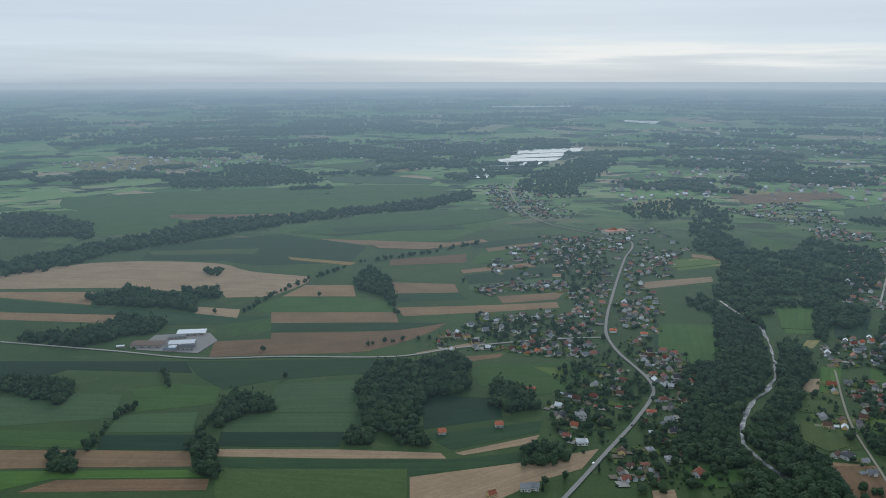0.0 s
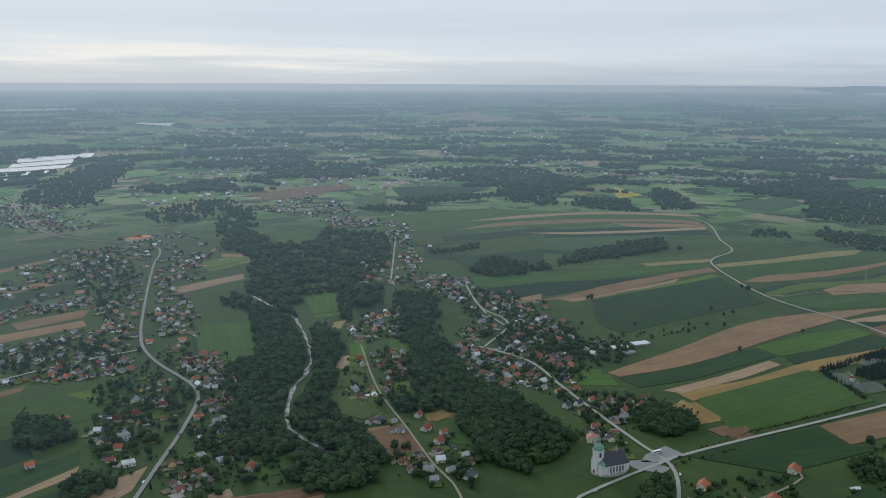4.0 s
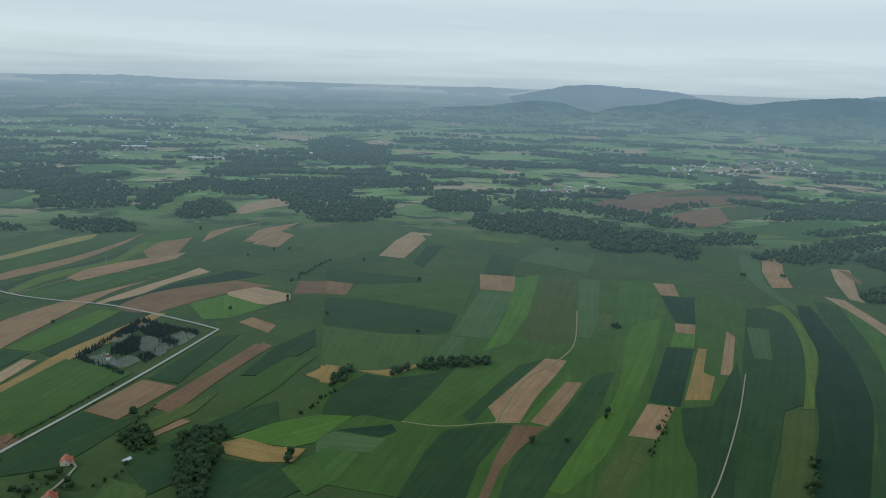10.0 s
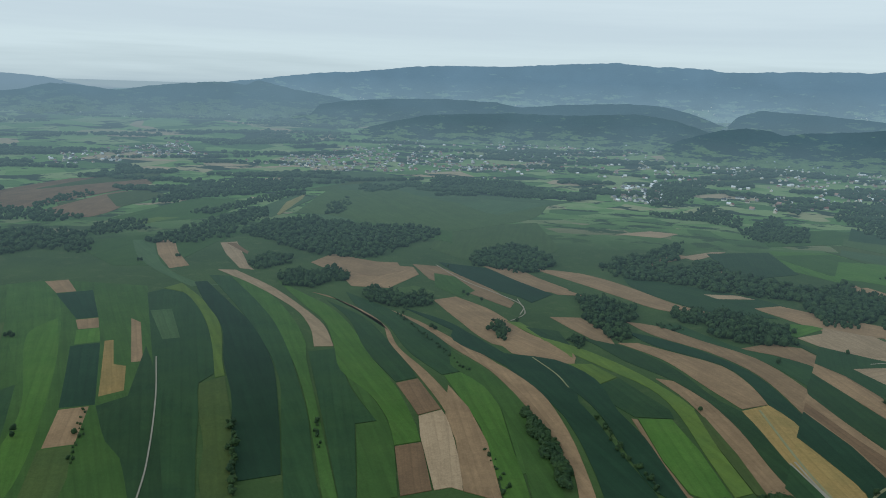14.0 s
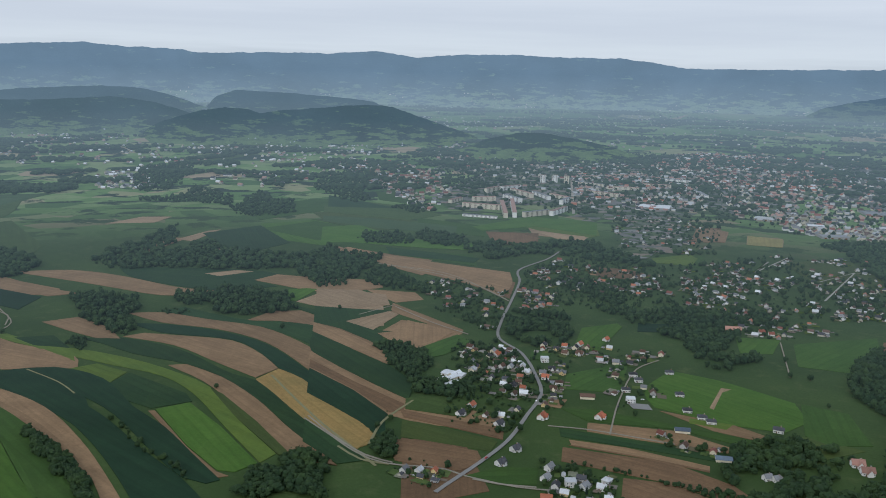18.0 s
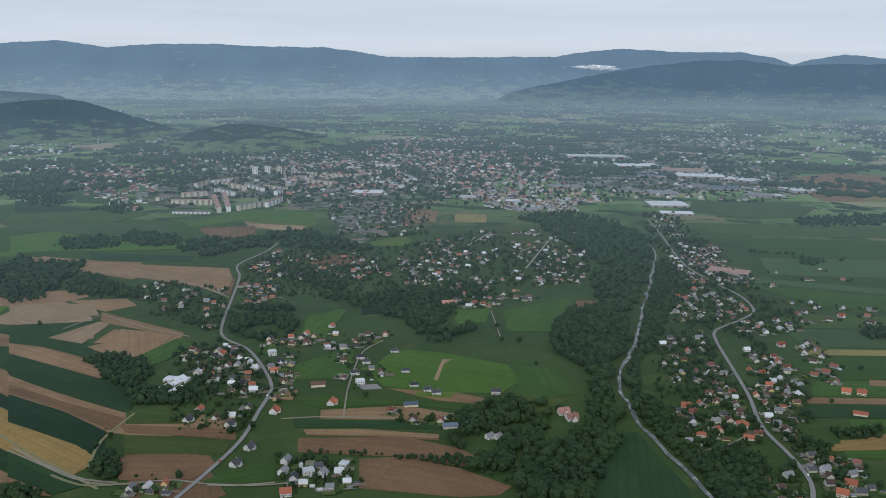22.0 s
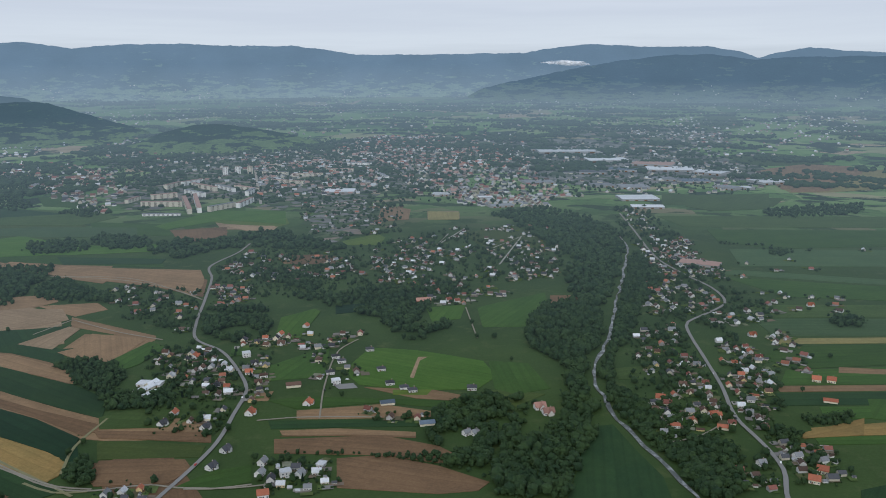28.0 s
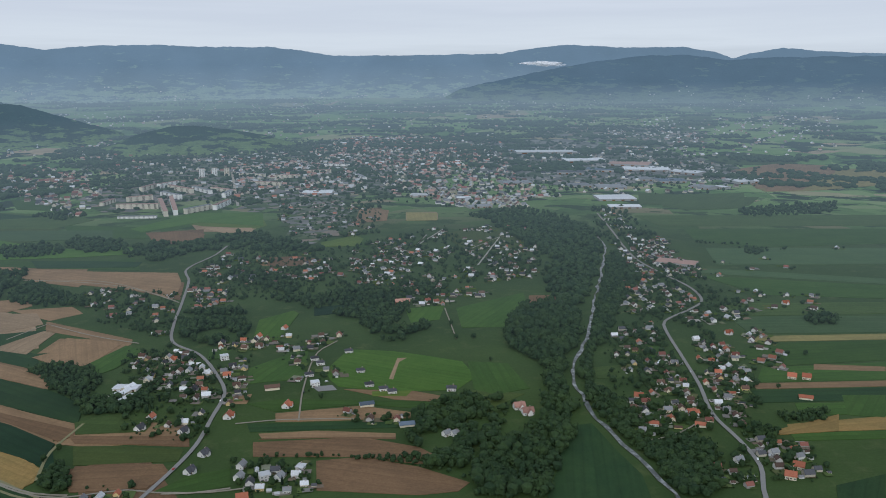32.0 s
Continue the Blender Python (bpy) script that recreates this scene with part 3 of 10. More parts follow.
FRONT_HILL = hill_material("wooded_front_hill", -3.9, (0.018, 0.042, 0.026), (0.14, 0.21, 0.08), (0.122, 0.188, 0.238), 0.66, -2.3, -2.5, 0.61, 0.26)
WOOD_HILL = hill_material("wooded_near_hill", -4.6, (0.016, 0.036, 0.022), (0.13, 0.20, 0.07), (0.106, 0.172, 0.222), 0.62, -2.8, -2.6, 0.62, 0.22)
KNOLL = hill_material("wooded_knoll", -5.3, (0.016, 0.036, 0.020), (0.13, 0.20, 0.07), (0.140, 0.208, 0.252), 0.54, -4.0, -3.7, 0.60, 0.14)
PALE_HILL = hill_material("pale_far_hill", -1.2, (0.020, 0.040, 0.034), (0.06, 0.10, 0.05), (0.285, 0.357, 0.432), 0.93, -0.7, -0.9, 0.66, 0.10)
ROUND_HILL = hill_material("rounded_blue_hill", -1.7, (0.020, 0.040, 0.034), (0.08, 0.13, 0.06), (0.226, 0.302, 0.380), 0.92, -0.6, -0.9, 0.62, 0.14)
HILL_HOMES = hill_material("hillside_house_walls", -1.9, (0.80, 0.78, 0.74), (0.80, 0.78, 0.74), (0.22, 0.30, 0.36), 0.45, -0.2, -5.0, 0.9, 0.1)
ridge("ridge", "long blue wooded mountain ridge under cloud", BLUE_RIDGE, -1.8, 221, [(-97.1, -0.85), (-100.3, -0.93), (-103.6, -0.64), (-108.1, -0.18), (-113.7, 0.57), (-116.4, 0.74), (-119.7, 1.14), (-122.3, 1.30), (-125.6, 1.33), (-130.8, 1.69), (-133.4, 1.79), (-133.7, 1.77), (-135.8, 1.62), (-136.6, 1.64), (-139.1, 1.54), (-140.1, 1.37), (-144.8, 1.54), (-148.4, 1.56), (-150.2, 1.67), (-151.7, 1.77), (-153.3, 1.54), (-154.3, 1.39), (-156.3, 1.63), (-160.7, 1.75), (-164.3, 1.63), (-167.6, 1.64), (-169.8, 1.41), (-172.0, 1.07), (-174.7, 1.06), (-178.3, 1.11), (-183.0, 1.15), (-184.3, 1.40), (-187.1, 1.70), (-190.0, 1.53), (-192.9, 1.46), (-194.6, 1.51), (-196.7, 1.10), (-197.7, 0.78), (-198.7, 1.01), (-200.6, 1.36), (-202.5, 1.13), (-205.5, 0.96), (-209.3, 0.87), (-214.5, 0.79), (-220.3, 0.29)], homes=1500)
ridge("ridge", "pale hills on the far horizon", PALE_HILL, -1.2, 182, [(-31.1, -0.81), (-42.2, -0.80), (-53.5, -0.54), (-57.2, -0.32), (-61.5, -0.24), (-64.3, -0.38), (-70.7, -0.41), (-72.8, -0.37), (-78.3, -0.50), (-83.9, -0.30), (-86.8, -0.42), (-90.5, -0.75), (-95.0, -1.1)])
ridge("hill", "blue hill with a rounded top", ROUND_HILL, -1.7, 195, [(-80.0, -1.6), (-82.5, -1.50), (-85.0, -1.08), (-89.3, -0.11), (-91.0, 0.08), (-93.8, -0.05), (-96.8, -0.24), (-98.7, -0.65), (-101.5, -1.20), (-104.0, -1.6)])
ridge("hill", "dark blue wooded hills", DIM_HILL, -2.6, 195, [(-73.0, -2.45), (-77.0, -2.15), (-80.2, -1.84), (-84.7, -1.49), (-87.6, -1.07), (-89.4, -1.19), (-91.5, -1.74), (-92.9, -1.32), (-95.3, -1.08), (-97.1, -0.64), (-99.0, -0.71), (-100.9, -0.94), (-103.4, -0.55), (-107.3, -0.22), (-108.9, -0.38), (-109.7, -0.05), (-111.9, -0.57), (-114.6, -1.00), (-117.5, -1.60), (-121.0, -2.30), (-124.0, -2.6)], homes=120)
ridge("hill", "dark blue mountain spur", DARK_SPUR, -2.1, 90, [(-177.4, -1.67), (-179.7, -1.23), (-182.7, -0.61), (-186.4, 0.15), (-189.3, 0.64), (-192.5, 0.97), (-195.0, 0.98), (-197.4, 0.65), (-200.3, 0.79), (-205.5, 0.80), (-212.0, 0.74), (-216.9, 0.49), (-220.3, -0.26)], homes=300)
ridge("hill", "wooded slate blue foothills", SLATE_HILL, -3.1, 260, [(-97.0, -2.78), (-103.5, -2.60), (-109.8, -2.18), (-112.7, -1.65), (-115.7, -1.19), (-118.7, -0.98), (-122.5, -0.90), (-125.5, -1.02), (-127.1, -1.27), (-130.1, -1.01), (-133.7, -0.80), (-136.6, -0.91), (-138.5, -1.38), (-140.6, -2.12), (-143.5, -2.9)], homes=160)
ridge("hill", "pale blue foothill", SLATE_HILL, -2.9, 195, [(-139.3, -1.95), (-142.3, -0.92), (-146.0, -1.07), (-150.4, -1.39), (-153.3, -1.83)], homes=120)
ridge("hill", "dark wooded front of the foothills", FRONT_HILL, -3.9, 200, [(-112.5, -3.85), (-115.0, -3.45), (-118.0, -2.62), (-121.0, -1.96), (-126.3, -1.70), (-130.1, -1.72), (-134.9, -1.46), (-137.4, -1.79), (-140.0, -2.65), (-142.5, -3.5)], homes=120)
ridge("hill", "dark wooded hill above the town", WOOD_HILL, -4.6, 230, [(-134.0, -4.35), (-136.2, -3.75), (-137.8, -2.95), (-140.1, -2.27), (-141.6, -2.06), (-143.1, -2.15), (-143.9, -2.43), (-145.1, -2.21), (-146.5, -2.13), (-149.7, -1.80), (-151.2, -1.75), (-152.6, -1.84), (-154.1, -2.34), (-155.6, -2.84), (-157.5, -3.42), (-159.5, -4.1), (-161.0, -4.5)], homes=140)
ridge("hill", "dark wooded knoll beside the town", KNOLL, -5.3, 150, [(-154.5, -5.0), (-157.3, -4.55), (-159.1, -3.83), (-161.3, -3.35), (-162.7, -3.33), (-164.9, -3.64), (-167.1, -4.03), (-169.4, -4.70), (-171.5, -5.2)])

# ---- trees ----


def ball(sub):
    bm = bmesh.new()
    bmesh.ops.create_icosphere(bm, subdivisions=sub, radius=1.0)
    v = np.array([p.co[:] for p in bm.verts])
    f = np.array([[p.index for p in q.verts] for q in bm.faces])
    bm.free()
    return v, f


BALL1, BALL2, BALL3 = ball(1), ball(2), ball(3)


def clump_crown(rng, blobs, base, wide, high, low=0.3, slim=False):
    """Corners and triangles of a crown of lumpy clumps, one metre high by its own scale."""
    vs, fs, n = [], [], 0
    for k in range(blobs):
        v, f = base
        if slim:
            t = k / max(1, blobs - 1)
            c = np.array((0, 0, low + (high - low) * (0.12 + 0.8 * t)))
            size = np.array((wide * (1.05 - 0.9 * t), wide * (1.05 - 0.9 * t), (high - low) / blobs * 1.25))
        elif k == 0:
            c, size = np.array((0, 0, (high + low) / 2)), np.array((wide * 0.72, wide * 0.72, (high - low) * 0.46))
        else:
            a, h = rng.random() * 6.283, rng.random()
            d = wide * (0.30 + 0.42 * rng.random()) * (1 - 0.45 * abs(h - 0.45))
            c = np.array((d * math.cos(a), d * math.sin(a), low + (high - low) * (0.18 + 0.66 * h)))
            size = np.array((1, 1, 0.85)) * wide * (0.30 + 0.24 * rng.random())
        jag = 1 + 0.30 * (rng.random(len(v)) - 0.5)
        vs.append(v * jag[:, None] * size + c)
        fs.append(f + n)
        n += len(v)
    return np.concatenate(vs), np.concatenate(fs)


def leaf_tufts(rng, v, count, size):
    """Small three-cornered leaf tufts standing off the crown."""
    pick = rng.integers(0, len(v), count)
    c = v[pick] + (rng.random((count, 3)) - 0.5) * size * 1.4
    t = (rng.random((count, 3, 3)) - 0.5) * size * 1.8 + c[:, None]
    return t.reshape(-1, 3), np.arange(count * 3).reshape(-1, 3)


def joined(sets):
    vs, fs, n = [], [], 0
    for v, f in sets:
        vs.append(v)
        fs.append(f + n)
        n += len(v)
    return np.concatenate(vs), np.concatenate(fs)


RNG = np.random.default_rng(7)
NEAR_CROWNS = []
for q in range(5):
    one = clump_crown(RNG, 5, BALL2, 0.52, 1.0, 0.10)
    NEAR_CROWNS.append(joined([one, leaf_tufts(RNG, one[0], 70, 0.15)]))
MID_CROWNS = []
for q in range(5):
    one = clump_crown(RNG, 3, BALL1, 0.56, 1.0, 0.02)
    MID_CROWNS.append(joined([one, leaf_tufts(RNG, one[0], 14, 0.24)]))
FAR_CROWNS = [clump_crown(RNG, 2, BALL1, 0.62, 0.95, 0.0) for q in range(5)]
TINY_CROWNS = [clump_crown(RNG, 1, BALL1, 0.85, 0.95, 0.0) for q in range(5)]
FIR_CROWNS = [clump_crown(RNG, 6, BALL1, 0.20, 1.0, 0.02, True) for q in range(3)]


def planted(crowns, spots, rng):
    """Many crowns as one pair of arrays; spots are x, y, height, breadth against height."""
    by = [[] for c in crowns]
    for s in spots:
        by[int(rng.integers(len(crowns)))].append(s)
    sets = []
    for (v, f), mine in zip(crowns, by):
        if not mine:
            continue
        m = np.array(mine)
        a = rng.random(len(m)) * 6.283
        c, s = np.cos(a)[:, None], np.sin(a)[:, None]
        w = (m[:, 2] * m[:, 3])[:, None]
        x = (v[None, :, 0] * c - v[None, :, 1] * s) * w + m[:, 0:1]
        y = (v[None, :, 0] * s + v[None, :, 1] * c) * w + m[:, 1:2]
        z = v[None, :, 2] * m[:, 2:3] + m[:, 4:5]
        n = len(v)
        sets.append((np.stack([x, y, z], -1).reshape(-1, 3), (f[None] + (np.arange(len(m)) * n)[:, None, None]).reshape(-1, 3)))
    return joined(sets)


WOOD_WORDS = {"broken": "dark riverside wood broken by small clearings", "wood": "dense dark green broadleaf wood", "copse": "small copse of rounded broadleaf trees", "scrub": "green bushes and young trees",
              "garden": "garden trees and hedges between the houses", "hedge": "ragged hedgerow of bushes and trees", "conifers": "dark narrow conifers in rows",
              "pale": "grey-green willows along the river"}


def spot_of(x, y, h, b):
    p, k = site(x, y), shrink(x, y)
    return (p.x, p.y, h * k, b, p.z - 0.03 * h * k)


def grove(kind, gap, height, *points):
    """Trees that nobody could count: a wood, hedge or garden belt, filled with crowns of uneven height."""
    poly = list(points)
    n = len(poly)
    cx, cy = sum(p[0] for p in poly) / n, sum(p[1] for p in poly) / n
    r = math.hypot(cx, cy)
    loose = kind in ("garden", "scrub")
    fine = 0.76 if r < 1300 else 0.9 if r < 2000 else 1.1
    gap, height = gap * fine * (0.84 if loose else 1.0), height * (1.0 if loose else 0.88)
    rng = np.random.default_rng(int(abs(cx) * 3 + abs(cy) * 7) + n)
    xs, ys = [p[0] for p in poly], [p[1] for p in poly]
    spots = []
    y = min(ys)
    while y < max(ys):
        x = min(xs)
        while x < max(xs):
            px, py = x + gap * (rng.random() - 0.5) * 1.3, y + gap * (rng.random() - 0.5) * 1.3
            x += gap
            wx, wy = gap * 1.7 * noise.noise((px / 34, py / 34, 2.0)), gap * 1.7 * noise.noise((px / 34, py / 34, 9.0))
            if not inside(px + wx, py + wy, poly) or (r < 3400 and near_road(px, py, 4.0)):
                continue
            if loose and rng.random() < 0.48 + 0.5 * max(0, noise.noise((px / 60, py / 60, 7.0))):
                continue
            if kind == "broken" and noise.noise((px / 48, py / 48, 3.0)) > 0.16:
                continue
            if not free(px, py, 8.0 if not loose else 6.0):
                continue
            h = height * (0.55 + 0.75 * rng.random()) * (1 + 0.3 * noise.noise((px / 60, py / 60, 0)))
            if loose and rng.random() < 0.45:
                h *= 0.45
            spots.append(spot_of(px, py, h, 0.85 + 0.4 * rng.random()))
        y += gap
    return stand(kind, spots, r, rng)


def stand(kind, spots, r, rng):
    if not spots:
        return None
    crowns = FIR_CROWNS if kind == "conifers" else NEAR_CROWNS if r < 900 and len(spots) < 420 else MID_CROWNS if r < 1700 else FAR_CROWNS
    material = CONIFER if kind == "conifers" else LEAF_PALE if kind == "pale" else LEAF
    v, f = planted(crowns, spots, rng)
    name = {"wood": "wood", "broken": "wood", "copse": "copse", "scrub": "bushes", "garden": "garden_trees", "hedge": "hedgerow", "conifers": "conifers", "pale": "willows"}[kind]
    return tagged(new(name, array_mesh(name, v, f, material)), WOOD_WORDS[kind], "trees", kind="stuff")


def hedge(gap, height, *points):
    """A hedgerow along a line."""
    rng = np.random.default_rng(int(abs(points[0][0]) * 5 + abs(points[-1][1]) * 3))
    spots = []
    for (ax, ay), (bx, by) in zip(points, points[1:]):
        d = math.hypot(bx - ax, by - ay)
        for k in range(max(1, int(d / gap))):
            t = (k + rng.random()) * gap / d
            if rng.random() < 0.16:
                continue
            x, y = ax + (bx - ax) * t + rng.normal() * gap * 0.3, ay + (by - ay) * t + rng.normal() * gap * 0.3
            if near_road(x, y, 1.5) or not free(x, y, 7):
                continue
            spots.append(spot_of(x, y, height * (0.45 + 0.8 * rng.random()), 0.8 + 0.5 * rng.random()))
    cx, cy = points[len(points) // 2]
    return stand("hedge", spots, math.hypot(cx, cy), rng)


def tree_kind(seed, slim=False):
    """One tree, a metre high by its own scale, with a tapered trunk, limbs and a crown."""
    rng = np.random.default_rng(seed)
    top = new("tree")
    tagged(top, "rounded broadleaf tree standing alone in the fields" if not slim else "narrow dark conifer beside a house", "tree", "lone trees")
    bm = bmesh.new()
    bmesh.ops.create_cone(bm, segments=7, radius1=0.035, radius2=0.018, depth=0.45, matrix=Matrix.Translation((0, 0, 0.2)))
    for k in range(4):
        a = k * 1.6 + rng.random()
        m = Matrix.Translation((0.07 * math.cos(a), 0.07 * math.sin(a), 0.42)) @ Matrix.Rotation(a, 4, "Z") @ Matrix.Rotation(0.6, 4, "Y")
        bmesh.ops.create_cone(bm, segments=5, radius1=0.014, radius2=0.005, depth=0.26, matrix=m)
    part("trunk", bm, BARK, top)
    one = clump_crown(rng, 6 if slim else 11, BALL2, 0.19 if slim else 0.46, 1.0, 0.12 if slim else 0.2, slim)
    v, f = joined([one, leaf_tufts(rng, one[0], 420, 0.075)])
    part("crown", array_mesh("crown", v, f, CONIFER if slim else LEAF), None, top)
    return top


TREES = [tree_kind(11), tree_kind(12), tree_kind(13), tree_kind(14)]
FIR = tree_kind(21, True)
TREE_COUNT = [0]


def tree(x, y, height, kind=None):
    k = TREE_COUNT[0]
    TREE_COUNT[0] += 1
    p, s = site(x, y), shrink(x, y) * height
    model = FIR if kind == "fir" else TREES[k % len(TREES)]
    ob = copy_thing(model, Matrix.Translation(p) @ Matrix.Rotation(k * 2.4, 4, "Z"))
    ob.scale = (s * (0.95 + 0.15 * math.sin(k * 3.1)), s * (0.95 + 0.15 * math.cos(k * 1.7)), s)
    return ob


# ---- houses ----


def box(bm, x0, y0, z0, x1, y1, z1, index=0):
    m = Matrix.Translation(((x0 + x1) / 2, (y0 + y1) / 2, (z0 + z1) / 2)) @ Matrix.Diagonal((x1 - x0, y1 - y0, z1 - z0, 1))
    for v in bmesh.ops.create_cube(bm, size=1.0, matrix=m)["verts"]:
        for f in v.link_faces:
            f.material_index = index
    return bm


def roof_material(name, colour, far=False):
    m = Nodes(name, 0.75)
    p = m.coords()
    w = m.add("ShaderNodeTexWave", Vector=p, Scale=1.1, Distortion=0.4)
    w.bands_direction = "Z"
    c = m.vary(colour, m.noise(p, 0.7, 4.0, 0.7), 0.3)
    c = m.vary(c, m.random(), 0.3)
    c = m.vary(c, w.outputs["Fac"], 0.10)
    # far roofs have haze painted into them
    m.done(c, w.outputs["Fac"], 0.08)
    return m.painted_haze() if far else m.mat


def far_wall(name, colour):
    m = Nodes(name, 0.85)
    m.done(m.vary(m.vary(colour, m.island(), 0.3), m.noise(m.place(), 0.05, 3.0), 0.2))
    # haze painted onto the wall by distance
    return m.painted_haze()


ROOF_TONES = {"o": (0.34, 0.135, 0.080), "r": (0.21, 0.085, 0.065), "b": (0.115, 0.075, 0.058), "d": (0.070, 0.072, 0.078), "g": (0.21, 0.215, 0.22), "w": (0.60, 0.61, 0.62), "p": (0.32, 0.20, 0.16), "u": (0.115, 0.15, 0.19)}
# copies for houses far off, with painted haze
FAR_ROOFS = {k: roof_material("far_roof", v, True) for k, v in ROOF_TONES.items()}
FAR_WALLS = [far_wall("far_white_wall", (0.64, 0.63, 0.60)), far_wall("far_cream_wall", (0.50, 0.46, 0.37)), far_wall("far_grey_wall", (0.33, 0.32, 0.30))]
ROOFS = {
    "o": (roof_material("orange_red_tile", (0.36, 0.125, 0.072)), "orange-red tiled"), "r": (roof_material("dull_red_tile", (0.20, 0.080, 0.060)), "dull red tiled"),
    "b": (roof_material("brown_tile", (0.115, 0.070, 0.052)), "brown tiled"), "d": (roof_material("dark_grey_tile", (0.065, 0.067, 0.074)), "dark grey tiled"),
    "g": (roof_material("grey_sheet_roof", (0.23, 0.235, 0.24)), "grey sheet"), "w": (roof_material("white_sheet_roof", (0.56, 0.57, 0.58)), "white sheet"),
    "p": (roof_material("pinkish_faded_tile", (0.36, 0.20, 0.155)), "faded pink tiled"), "u": (roof_material("blue_grey_sheet", (0.115, 0.15, 0.19)), "blue-grey sheet")}
WALLS = [plain_material(n, c, 0.85, 0.6, 0.10, 0.0, 0.12) for n, c in (
    ("white_render", (0.64, 0.63, 0.60)), ("cream_render", (0.66, 0.60, 0.46)), ("grey_render", (0.42, 0.41, 0.39)), ("yellow_render", (0.62, 0.48, 0.24)), ("brick_wall", (0.34, 0.17, 0.11)))]
WALL_WORDS = ["white", "cream", "grey", "yellowish", "brick"]
PANE = plain_material("dark_window_glass", (0.05, 0.06, 0.07), 0.15, 0.5, 0.1)
FRAME = plain_material("white_window_frame", (0.75, 0.75, 0.73), 0.5, 2.0, 0.05)
CHIMNEY = plain_material("chimney_brick", (0.30, 0.17, 0.12), 0.9, 3.0, 0.25)
DOOR = plain_material("brown_door", (0.14, 0.08, 0.045), 0.6, 3.0, 0.2)
WINDOW_MESH = {}


def window_mesh(w, h):
    if (w, h) not in WINDOW_MESH:
        bm = bmesh.new()
        box(bm, -w / 2, -0.08, -h / 2, w / 2, 0.08, h / 2)
        front = [f for f in bm.faces if f.normal.y < -0.5]
        bmesh.ops.inset_region(bm, faces=front, thickness=0.12, depth=-0.05)
        front[0].material_index = 1
        WINDOW_MESH[w, h] = mesh_of("window", bm, [FRAME, PANE])
    return WINDOW_MESH[w, h]


def gable(bm, x0, y0, x1, y1, eaves, rise, along):
    """Walls with two gables; along says whether the ridge lies along x."""
    if along:
        ym = (y0 + y1) / 2
        prof = [(y0, 0), (y1, 0), (y1, eaves), (ym, eaves + rise), (y0, eaves)]
        ends = [[bm.verts.new((x, y, z)) for y, z in prof] for x in (x0, x1)]
    else:
        xm = (x0 + x1) / 2
        prof = [(x0, 0), (x1, 0), (x1, eaves), (xm, eaves + rise), (x0, eaves)]
        ends = [[bm.verts.new((x, y, z)) for x, z in prof] for y in (y0, y1)]
    bm.faces.new(ends[0])
    bm.faces.new(ends[1][::-1])
    for k in range(5):
        bm.faces.new((ends[0][k], ends[0][(k + 1) % 5], ends[1][(k + 1) % 5], ends[1][k]))
    bmesh.ops.recalc_face_normals(bm, faces=bm.faces)


def roof_slabs(bm, x0, y0, x1, y1, eaves, rise, along, over=0.6, thick=0.28):
    """Two sloping slabs with overhanging eaves."""
    if along:
        half, mid, a0, a1 = (y1 - y0) / 2, (y0 + y1) / 2, x0 - over, x1 + over
    else:
        half, mid, a0, a1 = (x1 - x0) / 2, (x0 + x1) / 2, y0 - over, y1 + over
    k = rise / half
    for s in (1, -1):
        prof = [(mid + s * (half + over), eaves - over * k + 0.02), (mid + s * (half + over), eaves - over * k + thick), (mid, eaves + rise + thick), (mid, eaves + rise + 0.02)]
        rows = [[bm.verts.new((a, p, z) if along else (p, a, z)) for p, z in prof] for a in (a0, a1)]
        bm.faces.new(rows[0])
        bm.faces.new(rows[1][::-1])
        for j in range(4):
            bm.faces.new((rows[0][j], rows[0][(j + 1) % 4], rows[1][(j + 1) % 4], rows[1][j]))
    bmesh.ops.recalc_face_normals(bm, faces=bm.faces)


def hip_roof(bm, x0, y0, x1, y1, eaves, rise, over=0.7, thick=0.25):
    half = (y1 - y0) / 2
    xa, xb = x0 + min(half, (x1 - x0) * 0.45), x1 - min(half, (x1 - x0) * 0.45)
    ym = (y0 + y1) / 2
    low = [bm.verts.new((x, y, eaves - 0.1)) for x, y in ((x0 - over, y0 - over), (x1 + over, y0 - over), (x1 + over, y1 + over), (x0 - over, y1 + over))]
    mid = [bm.verts.new((v.co.x, v.co.y, eaves - 0.1 + thick)) for v in low]
    ra, rb = bm.verts.new((xa, ym, eaves + rise)), bm.verts.new((xb, ym, eaves + rise))
    bm.faces.new(low[::-1])
    for k in range(4):
        bm.faces.new((low[k], low[(k + 1) % 4], mid[(k + 1) % 4], mid[k]))
    for f in ((mid[0], mid[1], rb, ra), (mid[1], mid[2], rb), (mid[2], mid[3], ra, rb), (mid[3], mid[0], ra)):
        bm.faces.new(f)
    bmesh.ops.recalc_face_normals(bm, faces=bm.faces)


